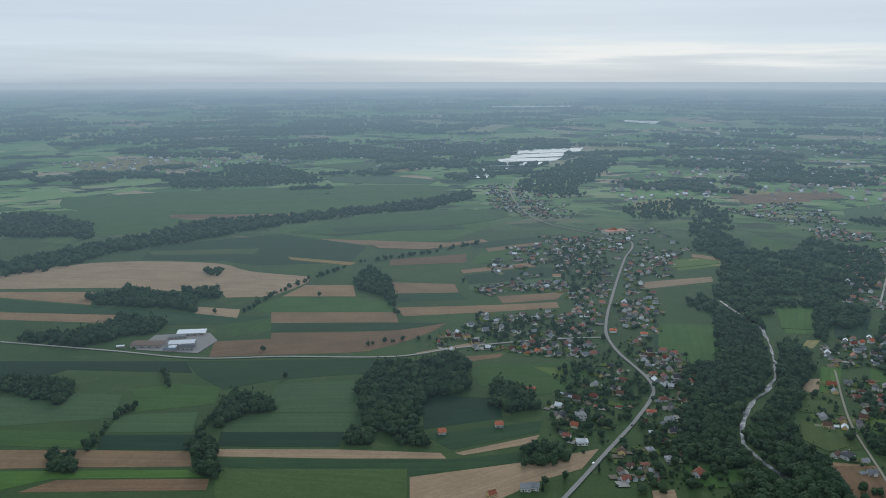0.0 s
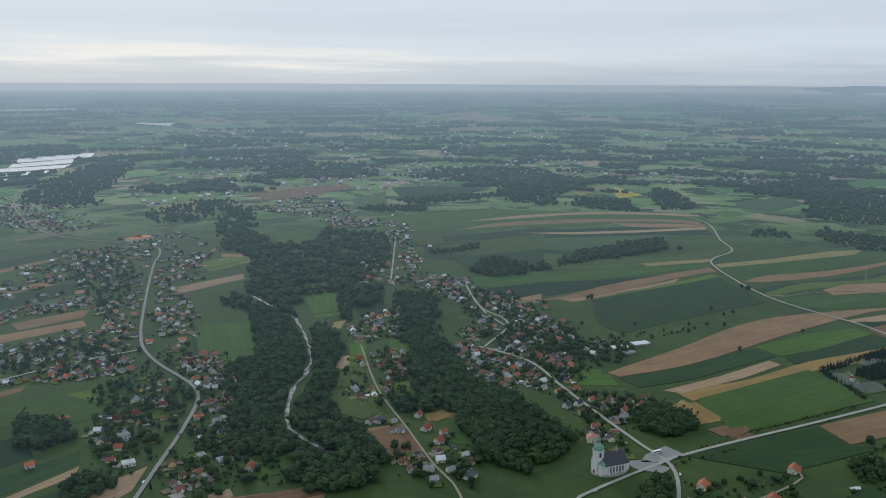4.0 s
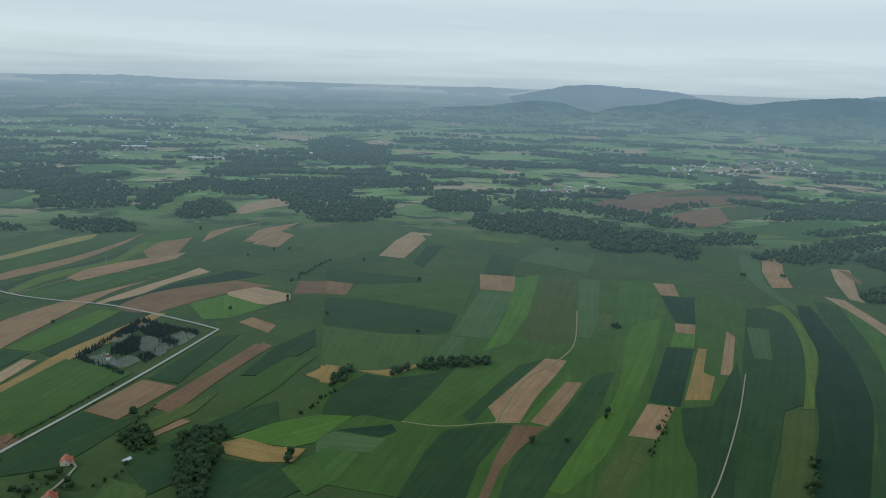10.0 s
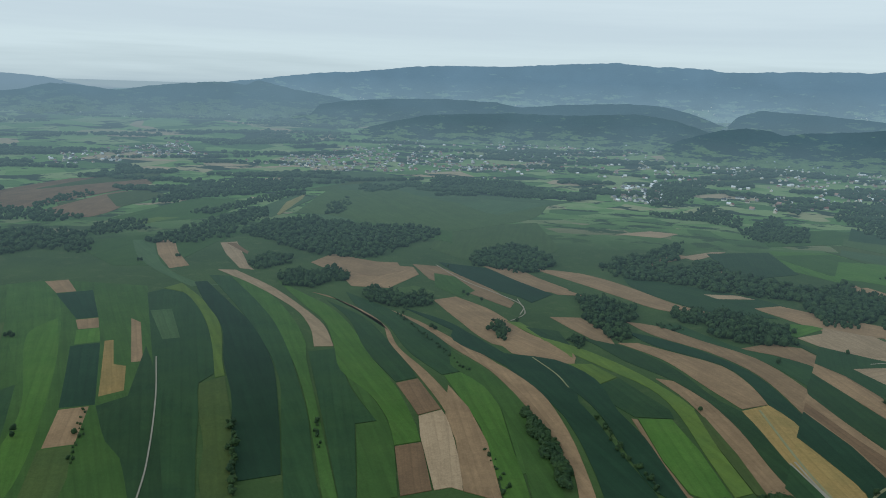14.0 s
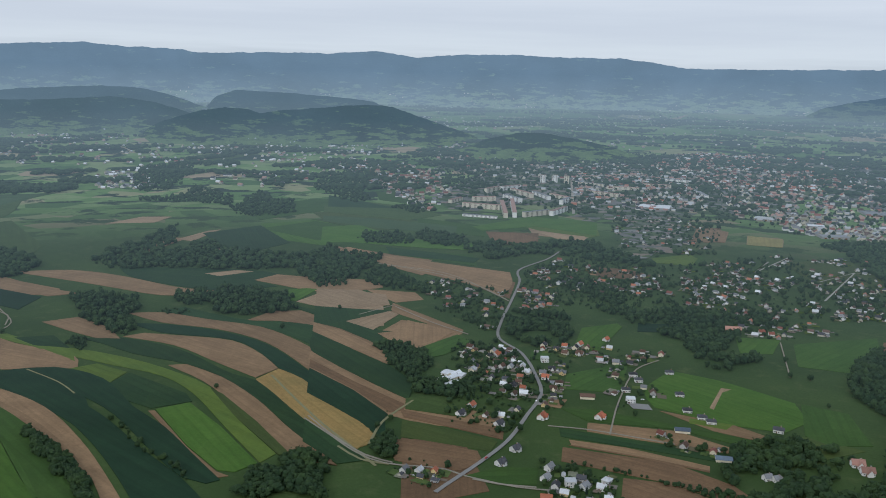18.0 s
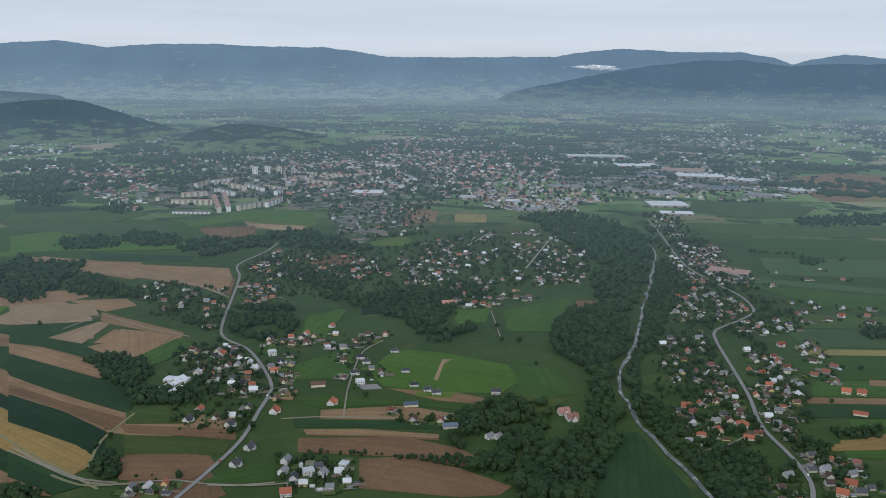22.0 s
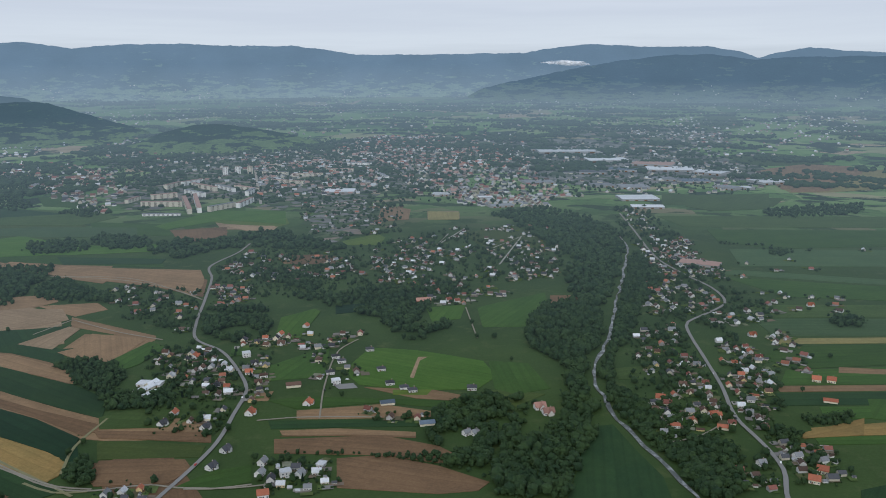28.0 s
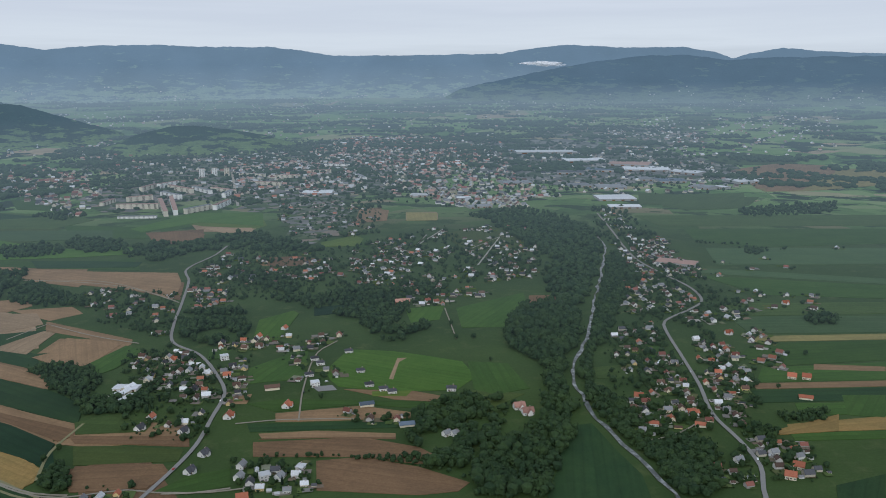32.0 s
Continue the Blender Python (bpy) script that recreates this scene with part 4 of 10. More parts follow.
def house_model(shape, roof, wall, w, l, eaves, rise, fine):
    """A house with its walls, roof, chimney, and, where fine, its door and windows; the base in the middle of the ground floor."""
    top = new("house" if shape != "barn" else "barn")
    words = "%s house with a %s roof" % (WALL_WORDS[wall], ROOFS[roof][1]) if shape != "barn" else "low farm barn with a %s roof" % ROOFS[roof][1]
    tagged(top, words + " in the village", "house" if shape != "barn" else "barn", "village houses" if shape != "barn" else "farm sheds")
    bm, rf = bmesh.new(), bmesh.new()
    x0, y0, x1, y1 = -l / 2, -w / 2, l / 2, w / 2
    if shape == "hip":
        box(bm, x0, y0, 0, x1, y1, eaves)
        hip_roof(rf, x0, y0, x1, y1, eaves, rise)
    elif shape == "flat":
        box(bm, x0, y0, 0, x1, y1, eaves)
        box(rf, x0 - 0.2, y0 - 0.2, eaves, x1 + 0.2, y1 + 0.2, eaves + 0.4)
    else:
        gable(bm, x0, y0, x1, y1, eaves, rise, True)
        roof_slabs(rf, x0, y0, x1, y1, eaves, rise, True)
        if shape == "cross":
            gable(bm, -l * 0.12, y0 - w * 0.28, l * 0.30, 0, eaves, rise * 0.86, False)
            roof_slabs(rf, -l * 0.12, y0 - w * 0.28, l * 0.30, 0, eaves, rise * 0.86, False)
    part("wall", bm, WALLS[wall], top)
    part("roof", rf, ROOFS[roof][0], top, ROOFS[roof][1] + " roof")
    if shape in ("gable", "cross", "hip"):
        ch = bmesh.new()
        box(ch, l * 0.16, -0.35, eaves + rise * 0.4, l * 0.16 + 0.8, 0.35, eaves + rise + 1.0)
        stack = part("chimney", ch, CHIMNEY, top)
        ch = bmesh.new()
        box(ch, l * 0.16 - 0.08, -0.43, eaves + rise + 1.0, l * 0.16 + 0.88, 0.43, eaves + rise + 1.15)
        part("chimney_cap", ch, WALLS[2], stack, "grey concrete chimney cap")
    if fine and shape != "barn":
        levels = [1.5] + ([4.1] if eaves > 4.6 else [])
        for z in levels:
            for k in (-0.32, 0.02, 0.36) if shape != "cross" else (-0.34, 0.41):
                ob = part("window", window_mesh(1.4, 1.3), None, top)
                ob.location = (l * k, y0 - 0.02, z)
            ob = part("window", window_mesh(1.4, 1.3), None, top)
            ob.location, ob.rotation_euler = (x1 + 0.02, w * 0.2, z), (0, 0, math.pi / 2)
            ob = part("window", window_mesh(1.4, 1.3), None, top)
            ob.location, ob.rotation_euler = (x0 - 0.02, -w * 0.2, z), (0, 0, -math.pi / 2)
        d = bmesh.new()
        box(d, -l * 0.18 - 0.5, y0 - 0.08, 0, -l * 0.18 + 0.5, y0 + 0.05, 2.1)
        part("door", d, DOOR, top)
    return top


MODELS = {}


def house(roof, x, y, turn, shape="gable", wall=0, size=1.0):
    """A house at x, y; turn is the bearing of its ridge."""
    r = math.hypot(x, y)
    fine = r < 1200
    key = (roof, shape, wall, fine)
    if key not in MODELS:
        w, l, eaves, rise = {"gable": (7.4, 9.2, 3.8, 3.3), "cross": (7.8, 10.5, 3.3, 3.5), "hip": (8.4, 10.2, 3.6, 2.4), "flat": (8.5, 9.5, 5.6, 0.4), "barn": (6.2, 12.5, 2.6, 1.8)}[shape]
        model = house_model(shape, roof, wall, w, l, eaves, rise, fine)
        MODELS[key] = model
        ob = model
    else:
        ob = copy_thing(MODELS[key], Matrix())
    p, s = site(x, y), shrink(x, y) * size * 0.92
    ob.matrix_basis = Matrix.Translation(p) @ Matrix.Rotation(radians(turn), 4, "Z") @ Matrix.Diagonal((s, s, s, 1))
    take(x, y)
    return ob


LONE, LONE_MOST = [0], 285


def village(count, turn, roofs, gap, *points):
    """Houses spread through a built-up patch, set square to the bearing turn and clear of the roads; those far off are one mesh for each roof colour."""
    poly = list(points)
    xs, ys = [p[0] for p in poly], [p[1] for p in poly]
    rnd = random.Random(int(xs[0] * 13 + ys[0] * 7))
    made = tries = 0
    bins = {}
    ym = bmesh.new()
    green = []
    while made < count and tries < count * 40:
        tries += 1
        x, y = rnd.uniform(min(xs), max(xs)), rnd.uniform(min(ys), max(ys))
        if not inside(x, y, poly) or near_road(x, y, 6.5) or not free(x, y, gap * 0.85):
            continue
        made += 1
        shape = rnd.choice(("gable", "gable", "cross", "hip", "barn", "gable", "flat" if rnd.random() < 0.2 else "gable"))
        roof, bearing = rnd.choice(roofs), turn + rnd.choice((0, 90)) + rnd.gauss(0, 7)
        size = rnd.uniform(0.8, 1.1) * (0.8 if shape == "barn" else 1)
        b = radians(bearing)
        side, fore = Vector((math.cos(b), math.sin(b))), Vector((-math.sin(b), math.cos(b)))
        for q in range(rnd.choice((2, 3, 3, 4))):
            o = Vector((x, y)) + side * rnd.uniform(-11, 11) + fore * rnd.uniform(-11, 11)
            u, v = rnd.uniform(3, 7.5), rnd.uniform(2, 6)
            if not near_road(o.x, o.y, 2.0):
                ym.faces.new([ym.verts.new(site(*(o + side * u * i + fore * v * j), 0.90 + 0.004 * (made % 11) + 0.05 * q)) for i, j in ((-1, -1), (1, -1), (1, 1), (-1, 1))])
        for q in range(rnd.choice((3, 4, 5, 6))):
            g, far = rnd.uniform(0, 6.283), rnd.uniform(8.5, 17)
            o = Vector((x + far * math.cos(g), y + far * math.sin(g)))
            if not near_road(o.x, o.y, 2.0):
                green.append(spot_of(o.x, o.y, rnd.choice((1.8, 2.2, 2.6, 3.2, 4.5, 6.5)), rnd.uniform(0.8, 1.3)))
        if rnd.random() < 0.65:
            o = Vector((x, y)) + side * rnd.choice((-9, 9, 10)) + fore * rnd.uniform(-8, 8)
            if not near_road(o.x, o.y, 3.0) and free(o.x, o.y, 7):
                bins.setdefault(rnd.choice("gdbwgd"), []).append((o.x, o.y, b, rnd.uniform(0.26, 0.42)))
        if math.hypot(x, y) < 1200 and LONE[0] < LONE_MOST:
            LONE[0] += 1
            house(roof, x, y, bearing, shape, rnd.choice((0, 0, 1, 1, 2, 2, 3)), size)
        else:
            take(x, y)
            bins.setdefault(roof, []).append((x, y, radians(bearing), size * 0.72))
    rng = np.random.default_rng(made)
    green = [g for g in green if free(g[0], g[1], 5.5)]
    if green:
        v, f = planted(FAR_CROWNS if math.hypot(*poly[0]) < 1200 else TINY_CROWNS, green, rng)
        tagged(new("garden_bushes", array_mesh("garden_bushes", v, f, LEAF)), "green bushes and fruit trees in house gardens", "bushes", kind="stuff")
    crowd(bins, "village_houses", "village houses with %s roofs in gardens")
    bmesh.ops.recalc_face_normals(ym, faces=ym.faces)
    tagged(new("yards", mesh_of("yards", ym, YARD)), "gravel yards and garden beds beside the houses", "yard", kind="stuff")


def far_houses(count, roofs, *points):
    """A far part of the town or a hamlet, too far off to count."""
    poly = list(points)
    xs, ys = [p[0] for p in poly], [p[1] for p in poly]
    rng = np.random.default_rng(int(abs(xs[0]) + abs(ys[0]) * 3))
    bins = {}
    made = tries = 0
    while made < count and tries < count * 30:
        tries += 1
        x, y = rng.uniform(min(xs), max(xs)), rng.uniform(min(ys), max(ys))
        if not inside(x, y, poly) or not free(x, y, 11):
            continue
        made += 1
        take(x, y)
        bins.setdefault(roofs[int(rng.integers(len(roofs)))], []).append((x, y, rng.choice((0.3, 1.87)) + rng.normal() * 0.12, rng.uniform(0.8, 1.3)))
    crowd(bins, "far_houses", "distant houses with %s roofs among trees")


def crowd(bins, name, words):
    """Small gabled houses, one mesh for each roof colour."""
    w, l, e, h = 5.0, 6.5, 4.6, 4.0
    v = [(-l, -w, 0), (l, -w, 0), (l, w, 0), (-l, w, 0), (-l, -w, e), (l, -w, e), (l, w, e), (-l, w, e), (-l, 0, e + h), (l, 0, e + h),
         (-l - .5, -w - .8, e - .5), (l + .5, -w - .8, e - .5), (l + .5, w + .8, e - .5), (-l - .5, w + .8, e - .5), (-l - .5, 0, e + h + .2), (l + .5, 0, e + h + .2)]
    for roof, spots in bins.items():
        bm = bmesh.new()
        for x, y, a, size in spots:
            p, k = site(x, y), shrink(x, y) * size
            c, s = math.cos(a), math.sin(a)
            q = [bm.verts.new((p.x + k * (i * c - j * s), p.y + k * (i * s + j * c), p.z + k * z)) for i, j, z in v]
            for f in ((0, 1, 5, 4), (1, 2, 6, 5), (2, 3, 7, 6), (3, 0, 4, 7)):
                bm.faces.new([q[i] for i in f])
            for f in ((10, 11, 15, 14), (14, 15, 12, 13)):
                bm.faces.new([q[i] for i in f]).material_index = 1
            bm.faces.new([q[4], q[8], q[7]])
            bm.faces.new([q[5], q[6], q[9]])
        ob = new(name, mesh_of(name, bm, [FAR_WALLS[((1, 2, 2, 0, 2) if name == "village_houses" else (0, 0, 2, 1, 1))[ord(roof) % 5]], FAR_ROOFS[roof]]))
        tagged(ob, words % ROOFS[roof][1], "houses", kind="stuff")




def town_ground(material, *points):
    """The built-up ground of the far town, following the land."""
    poly = list(points)
    step = 45
    bm = bmesh.new()
    corners = {}

    def corner(i, j):
        if (i, j) not in corners:
            corners[i, j] = bm.verts.new(site(i * step + 14 * noise.noise((i * 0.7, j * 0.7, 1.0)), j * step + 14 * noise.noise((i * 0.7, j * 0.7, 6.0)), 1.3))
        return corners[i, j]
    for i in range(int(min(p[0] for p in poly) // step), int(max(p[0] for p in poly) // step) + 1):
        for j in range(int(min(p[1] for p in poly) // step), int(max(p[1] for p in poly) // step) + 1):
            if inside((i + 0.5) * step, (j + 0.5) * step, poly):
                bm.faces.new((corner(i, j), corner(i + 1, j), corner(i + 1, j + 1), corner(i, j + 1)))
    words = "grey paved yards between the factory halls" if material is WORKS else "streets, yards and gardens of the far town"
    return tagged(new("town_ground", mesh_of("town_ground", bm, material)), words, "ground", kind="structure")


def town_trees(count, *points):
    """Trees along the streets and in the gardens of the far town."""
    poly = list(points)
    xs, ys = [p[0] for p in poly], [p[1] for p in poly]
    rng = np.random.default_rng(count + len(poly))
    spots = []
    for q in range(count * 4):
        x, y = rng.uniform(min(xs), max(xs)), rng.uniform(min(ys), max(ys))
        if len(spots) < count * 2 and inside(x, y, poly) and free(x, y, 10) and noise.noise((x / 120, y / 120, 4.0)) > -0.15:
            spots += [spot_of(x + rng.normal() * 9, y + rng.normal() * 9, rng.uniform(7, 13), rng.uniform(0.9, 1.4)) for k in range(2)]
    v, f = planted(TINY_CROWNS, spots, rng)
    return tagged(new("town_trees", array_mesh("town_trees", v, f, LEAF)), "dark green trees between the houses of the town", "trees", kind="stuff")


def river(width, *points):
    ribbon("river_bank", width * 1.25, SHINGLE, points, "pale gravel river bank", "river bank", top=0.80, wander=0.9, sway=4.0)
    for a, b in zip(points, points[1:]):
        ROADS.append((*a, *b, width - 6))
        ROADS.append((a[0] * 0.988, a[1] * 0.988, b[0] * 0.988, b[1] * 0.988, 4.0))
    return ribbon("river", width, WATER, points, "shallow grey river between wooded banks", "river", top=0.86, wander=1.4, sway=4.0)


def pond(*points):
    """A fish pond with dykes across it."""
    ob = slab("pond", points, 4.0, POND)
    return tagged(ob, "pale fish pond reflecting the cloud", "pond", kind="structure")


def flats(storeys, bays, a, b):
    """A block of flats from a to b, with a flat roof, rows of windows and balconies."""
    pa, pb = site(*a), site(*b)
    length, k = (pb - pa).length, shrink(*a)
    high, deep = storeys * 3.0 * k, 12.0 * k
    top = new("apartment_block")
    tagged(top, "pale apartment block with rows of windows and a flat roof", "apartment block", "blocks of flats")
    bm = bmesh.new()
    box(bm, -length / 2, -deep / 2, 0, length / 2, deep / 2, high)
    part("wall", bm, FAR_WALLS[int(abs(a[0])) % 2], top)
    bm = bmesh.new()
    box(bm, -length / 2 - 0.3, -deep / 2 - 0.3, high, length / 2 + 0.3, deep / 2 + 0.3, high + 0.6)
    part("roof", bm, FAR_ROOFS["p" if int(abs(a[1])) % 3 else "g"], top)
    for i in range(storeys):
        for j in range(bays):
            bm = bmesh.new()
            x = length * ((j + 0.5) / bays - 0.5)
            w = length / bays * 0.22
            box(bm, x - w, -deep / 2 - 0.15, high * (i + 0.32) / storeys, x + w, -deep / 2 + 0.1, high * (i + 0.70) / storeys)
            part("window", bm, PANE, top)
    d = pb - pa
    turn = math.atan2(d.y, d.x)
    if Vector((-math.sin(turn), math.cos(turn), 0)).dot(pa) < 0:
        turn += math.pi
    top.matrix_basis = Matrix.Translation((pa + pb) / 2) @ Matrix.Rotation(turn, 4, "Z")
    for s in range(int(length / 12) + 1):
        q = pa.lerp(pb, s * 12 / max(length, 12))
        take(q.x, q.y)


def hall(roof, high, a, b):
    """A factory or store hall between two opposite corners' bearings, with a shallow roof and doors."""
    pa, pb, k = site(*a), site(*b), shrink(*a)
    length = (pb - pa).length
    deep = min(130.0, length * (0.8 if math.hypot(*a) > 2500 else 0.5)) * k
    h = high * 0.95 * k
    top = new("factory_hall")
    tagged(top, "long factory hall with a shallow %s roof" % ROOFS[roof][1], "hall", "factory halls")
    bm = bmesh.new()
    gable(bm, -length / 2, -deep / 2, length / 2, deep / 2, h, h * 0.2, True)
    far = math.hypot(*a) > 1150
    part("wall", bm, (FAR_WALLS if far else WALLS)[1 if roof == "o" else 2 if far else 0], top)
    bm = bmesh.new()
    roof_slabs(bm, -length / 2, -deep / 2, length / 2, deep / 2, h, h * 0.2, True, 0.5, 0.4)
    part("roof", bm, FAR_ROOFS[roof] if far else ROOFS[roof][0], top)
    for j in range(4):
        bm = bmesh.new()
        x = length * ((j + 0.5) / 4 - 0.5)
        box(bm, x - length * 0.04, -deep / 2 - 0.15, 0, x + length * 0.04, -deep / 2 + 0.1, h * 0.55)
        part("loading_door", bm, DOOR, top)
    d = pb - pa
    top.matrix_basis = Matrix.Translation((pa + pb) / 2) @ Matrix.Rotation(math.atan2(d.y, d.x), 4, "Z")
    for s in range(int(length / 14) + 1):
        q = pa.lerp(pb, s * 14 / max(length, 14))
        take(q.x, q.y)


COPPER = plain_material("green_copper", (0.16, 0.30, 0.24), 0.6, 1.0, 0.15)
SLATE = plain_material("dark_slate_roof", (0.060, 0.060, 0.070), 0.6, 1.2, 0.2)
WHITE = plain_material("church_white_render", (0.66, 0.65, 0.62), 0.85, 0.8, 0.1)
STONE = plain_material("grave_stone", (0.27, 0.27, 0.28), 0.5, 1.0, 0.3)
STEEL = plain_material("galvanised_steel", (0.45, 0.46, 0.47), 0.5, 2.0, 0.1, 0.6)


def church(a, b):
    """The parish church: a nave with buttresses and tall windows, a stepped front, a tower with a copper cupola, and its round terrace."""
    pa, pb = Vector((*a, 0)), Vector((*b, 0))
    d = pb - pa
    L = d.length / 1.3
    wide = 15.0
    top = new("church")
    tagged(top, "white church with a slate roof and a green copper tower", "church")
    bm = bmesh.new()
    gable(bm, 0, -wide / 2, L, wide / 2, 9.0, 7.5, True)
    part("nave", bm, WHITE, top)
    bm = bmesh.new()
    roof_slabs(bm, 0.6, -wide / 2, L, wide / 2, 9.0, 7.5, True, 0.7, 0.4)
    part("nave_roof", bm, SLATE, top, "dark slate roof")
    bm = bmesh.new()
    bmesh.ops.create_cone(bm, cap_ends=True, segments=12, radius1=6.0, radius2=6.0, depth=7.5, matrix=Matrix.Translation((L, 0, 3.75)))
    part("apse", bm, WHITE, top)
    bm = bmesh.new()
    bmesh.ops.create_cone(bm, cap_ends=True, segments=12, radius1=6.6, radius2=0.4, depth=4.5, matrix=Matrix.Translation((L, 0, 9.75)))
    part("apse_roof", bm, SLATE, top)
    for k in range(6):
        for s in (-1, 1):
            x = 4 + (L - 7) * k / 5
            bm = bmesh.new()
            box(bm, x - 0.5, s * (wide / 2 + 0.6) - 0.6, 0, x + 0.5, s * (wide / 2 + 0.6) + 0.6, 7.6)
            part("buttress", bm, WHITE, top)
            if k < 5:
                bm = bmesh.new()
                xm = x + (L - 7) / 10
                box(bm, xm - 0.9, s * wide / 2 - 0.12, 2.4, xm + 0.9, s * wide / 2 + 0.12, 7.0)
                part("tall_window", bm, PANE, top, "tall dark arched window")
    bm = bmesh.new()
    box(bm, -5.0, -3.2, 0, 1.6, 3.2, 20.0)
    box(bm, -5.3, -3.5, 12.5, 1.9, 3.5, 13.1)
    box(bm, -5.4, -3.6, 20.0, 2.0, 3.6, 20.7)
    tower = part("tower", bm, WHITE, top)
    for s in (-1, 1):
        bm = bmesh.new()
        box(bm, -2.6, s * 3.2 - 0.12, 14.6, -0.8, s * 3.2 + 0.12, 18.6)
        part("belfry_window", bm, PANE, tower)
        bm = bmesh.new()
        box(bm, -3.6, s * 5.4 - 1.6, 0, 1.4, s * 5.4 + 1.6, 9.8)
        porch = part("side_porch", bm, WHITE, top)
        bm = bmesh.new()
        bmesh.ops.create_cone(bm, cap_ends=True, segments=4, radius1=3.4, radius2=0.2, depth=3.0, matrix=Matrix.Translation((-1.1, s * 5.4, 11.3)) @ Matrix.Rotation(0.785, 4, "Z"))
        part("porch_roof", bm, COPPER, porch)
    bm = bmesh.new()
    prof = [(4.3, 20.7), (4.6, 22.0), (3.6, 24.2), (1.9, 25.6), (1.5, 26.4), (1.5, 28.6), (1.9, 29.0), (1.3, 30.2), (0.45, 31.4), (0.14, 33.4), (0.05, 35.0)]
    rings = [[bm.verts.new((-1.7 + r * math.cos(j * math.pi / 4 + 0.39), r * math.sin(j * math.pi / 4 + 0.39), z)) for j in range(8)] for r, z in prof]
    for u, v in zip(rings, rings[1:]):
        for j in range(8):
            bm.faces.new((u[j], u[(j + 1) % 8], v[(j + 1) % 8], v[j]))
    part("cupola", bm, COPPER, tower, "green copper cupola with a lantern")
    bm = bmesh.new()
    box(bm, -1.78, -0.08, 34.6, -1.62, 0.08, 37.0)
    box(bm, -1.78, -0.7, 35.8, -1.62, 0.7, 36.0)
    part("cross", bm, STEEL, top)
    bm = bmesh.new()
    bmesh.ops.create_cone(bm, cap_ends=True, segments=8, radius1=0.9, radius2=0.2, depth=5.0, matrix=Matrix.Translation((L * 0.72, 0, 18.6)))
    part("ridge_turret", bm, COPPER, top)
    bm = bmesh.new()
    box(bm, -5.2, -1.1, 0, -4.9, 1.1, 3.6)
    part("door", bm, DOOR, tower)
    top.matrix_basis = Matrix.Translation(pa) @ Matrix.Rotation(math.atan2(d.y, d.x), 4, "Z") @ Matrix.Scale(1.22, 4)
    L = d.length
    bm = bmesh.new()
    mid = pa + d * 0.42
    bmesh.ops.create_cone(bm, cap_ends=True, segments=40, radius1=L * 0.66, radius2=L * 0.66, depth=1.8, matrix=Matrix.Diagonal((1.1, 0.72, 1, 1)))
    ob = tagged(new("church_terrace", mesh_of("church_terrace", bm, LANE)), "pale paved terrace round the church", "terrace", kind="structure")
    ob.matrix_basis = Matrix.Translation(mid + Vector((0, 0, 0.5))) @ Matrix.Rotation(math.atan2(d.y, d.x), 4, "Z")
    for k in range(8):
        take(*(pa + d * k / 7)[:2])
        take(*(pa + d * k / 7 + Vector((-d.y, d.x, 0)).normalized() * 18)[:2])
        take(*(pa + d * k / 7 - Vector((-d.y, d.x, 0)).normalized() * 18)[:2])


def paved(*points):
    return tagged(slab("yard", list(points), 0.86, PAVING), "pale paved yard between buildings", "yard", kind="structure")


def graves(*points):
    """Rows of low gravestones on gravel."""
    poly = list(points)
    tagged(slab("grave_plot", poly, 0.80, CROPS["mead"]), "grey gravel plot of the cemetery", "cemetery", kind="structure")
    xs, ys = [p[0] for p in poly], [p[1] for p in poly]
    rng = np.random.default_rng(int(abs(xs[0]) * 10))
    bm = bmesh.new()
    turn = math.atan2(ys[1] - ys[0], xs[1] - xs[0])
    c, s = math.cos(turn), math.sin(turn)
    for i in range(-30, 31):
        for j in range(-30, 31):
            x, y = sum(xs) / len(xs) + i * 3.2 * c - j * 4.4 * s, sum(ys) / len(ys) + i * 3.2 * s + j * 4.4 * c
            if not inside(x, y, poly) or rng.random() < 0.12:
                continue
            m = Matrix.Translation((x, y, 0)) @ Matrix.Rotation(turn, 4, "Z")
            h = rng.uniform(0.8, 1.7)
            for dx, dy, w, l, z0, z1 in ((0, 0, 1.1, 2.2, 0.8, 1.25), (0, 1.2, 1.0, 0.25, 0.8, 1.2 + h)):
                bmesh.ops.create_cube(bm, size=1.0, matrix=m @ Matrix.Translation((dx, dy, (z0 + z1) / 2)) @ Matrix.Diagonal((w, l, z1 - z0, 1)))
    return tagged(new("gravestones", mesh_of("gravestones", bm, STONE)), "rows of grey and pale gravestones", "gravestones", kind="stuff")


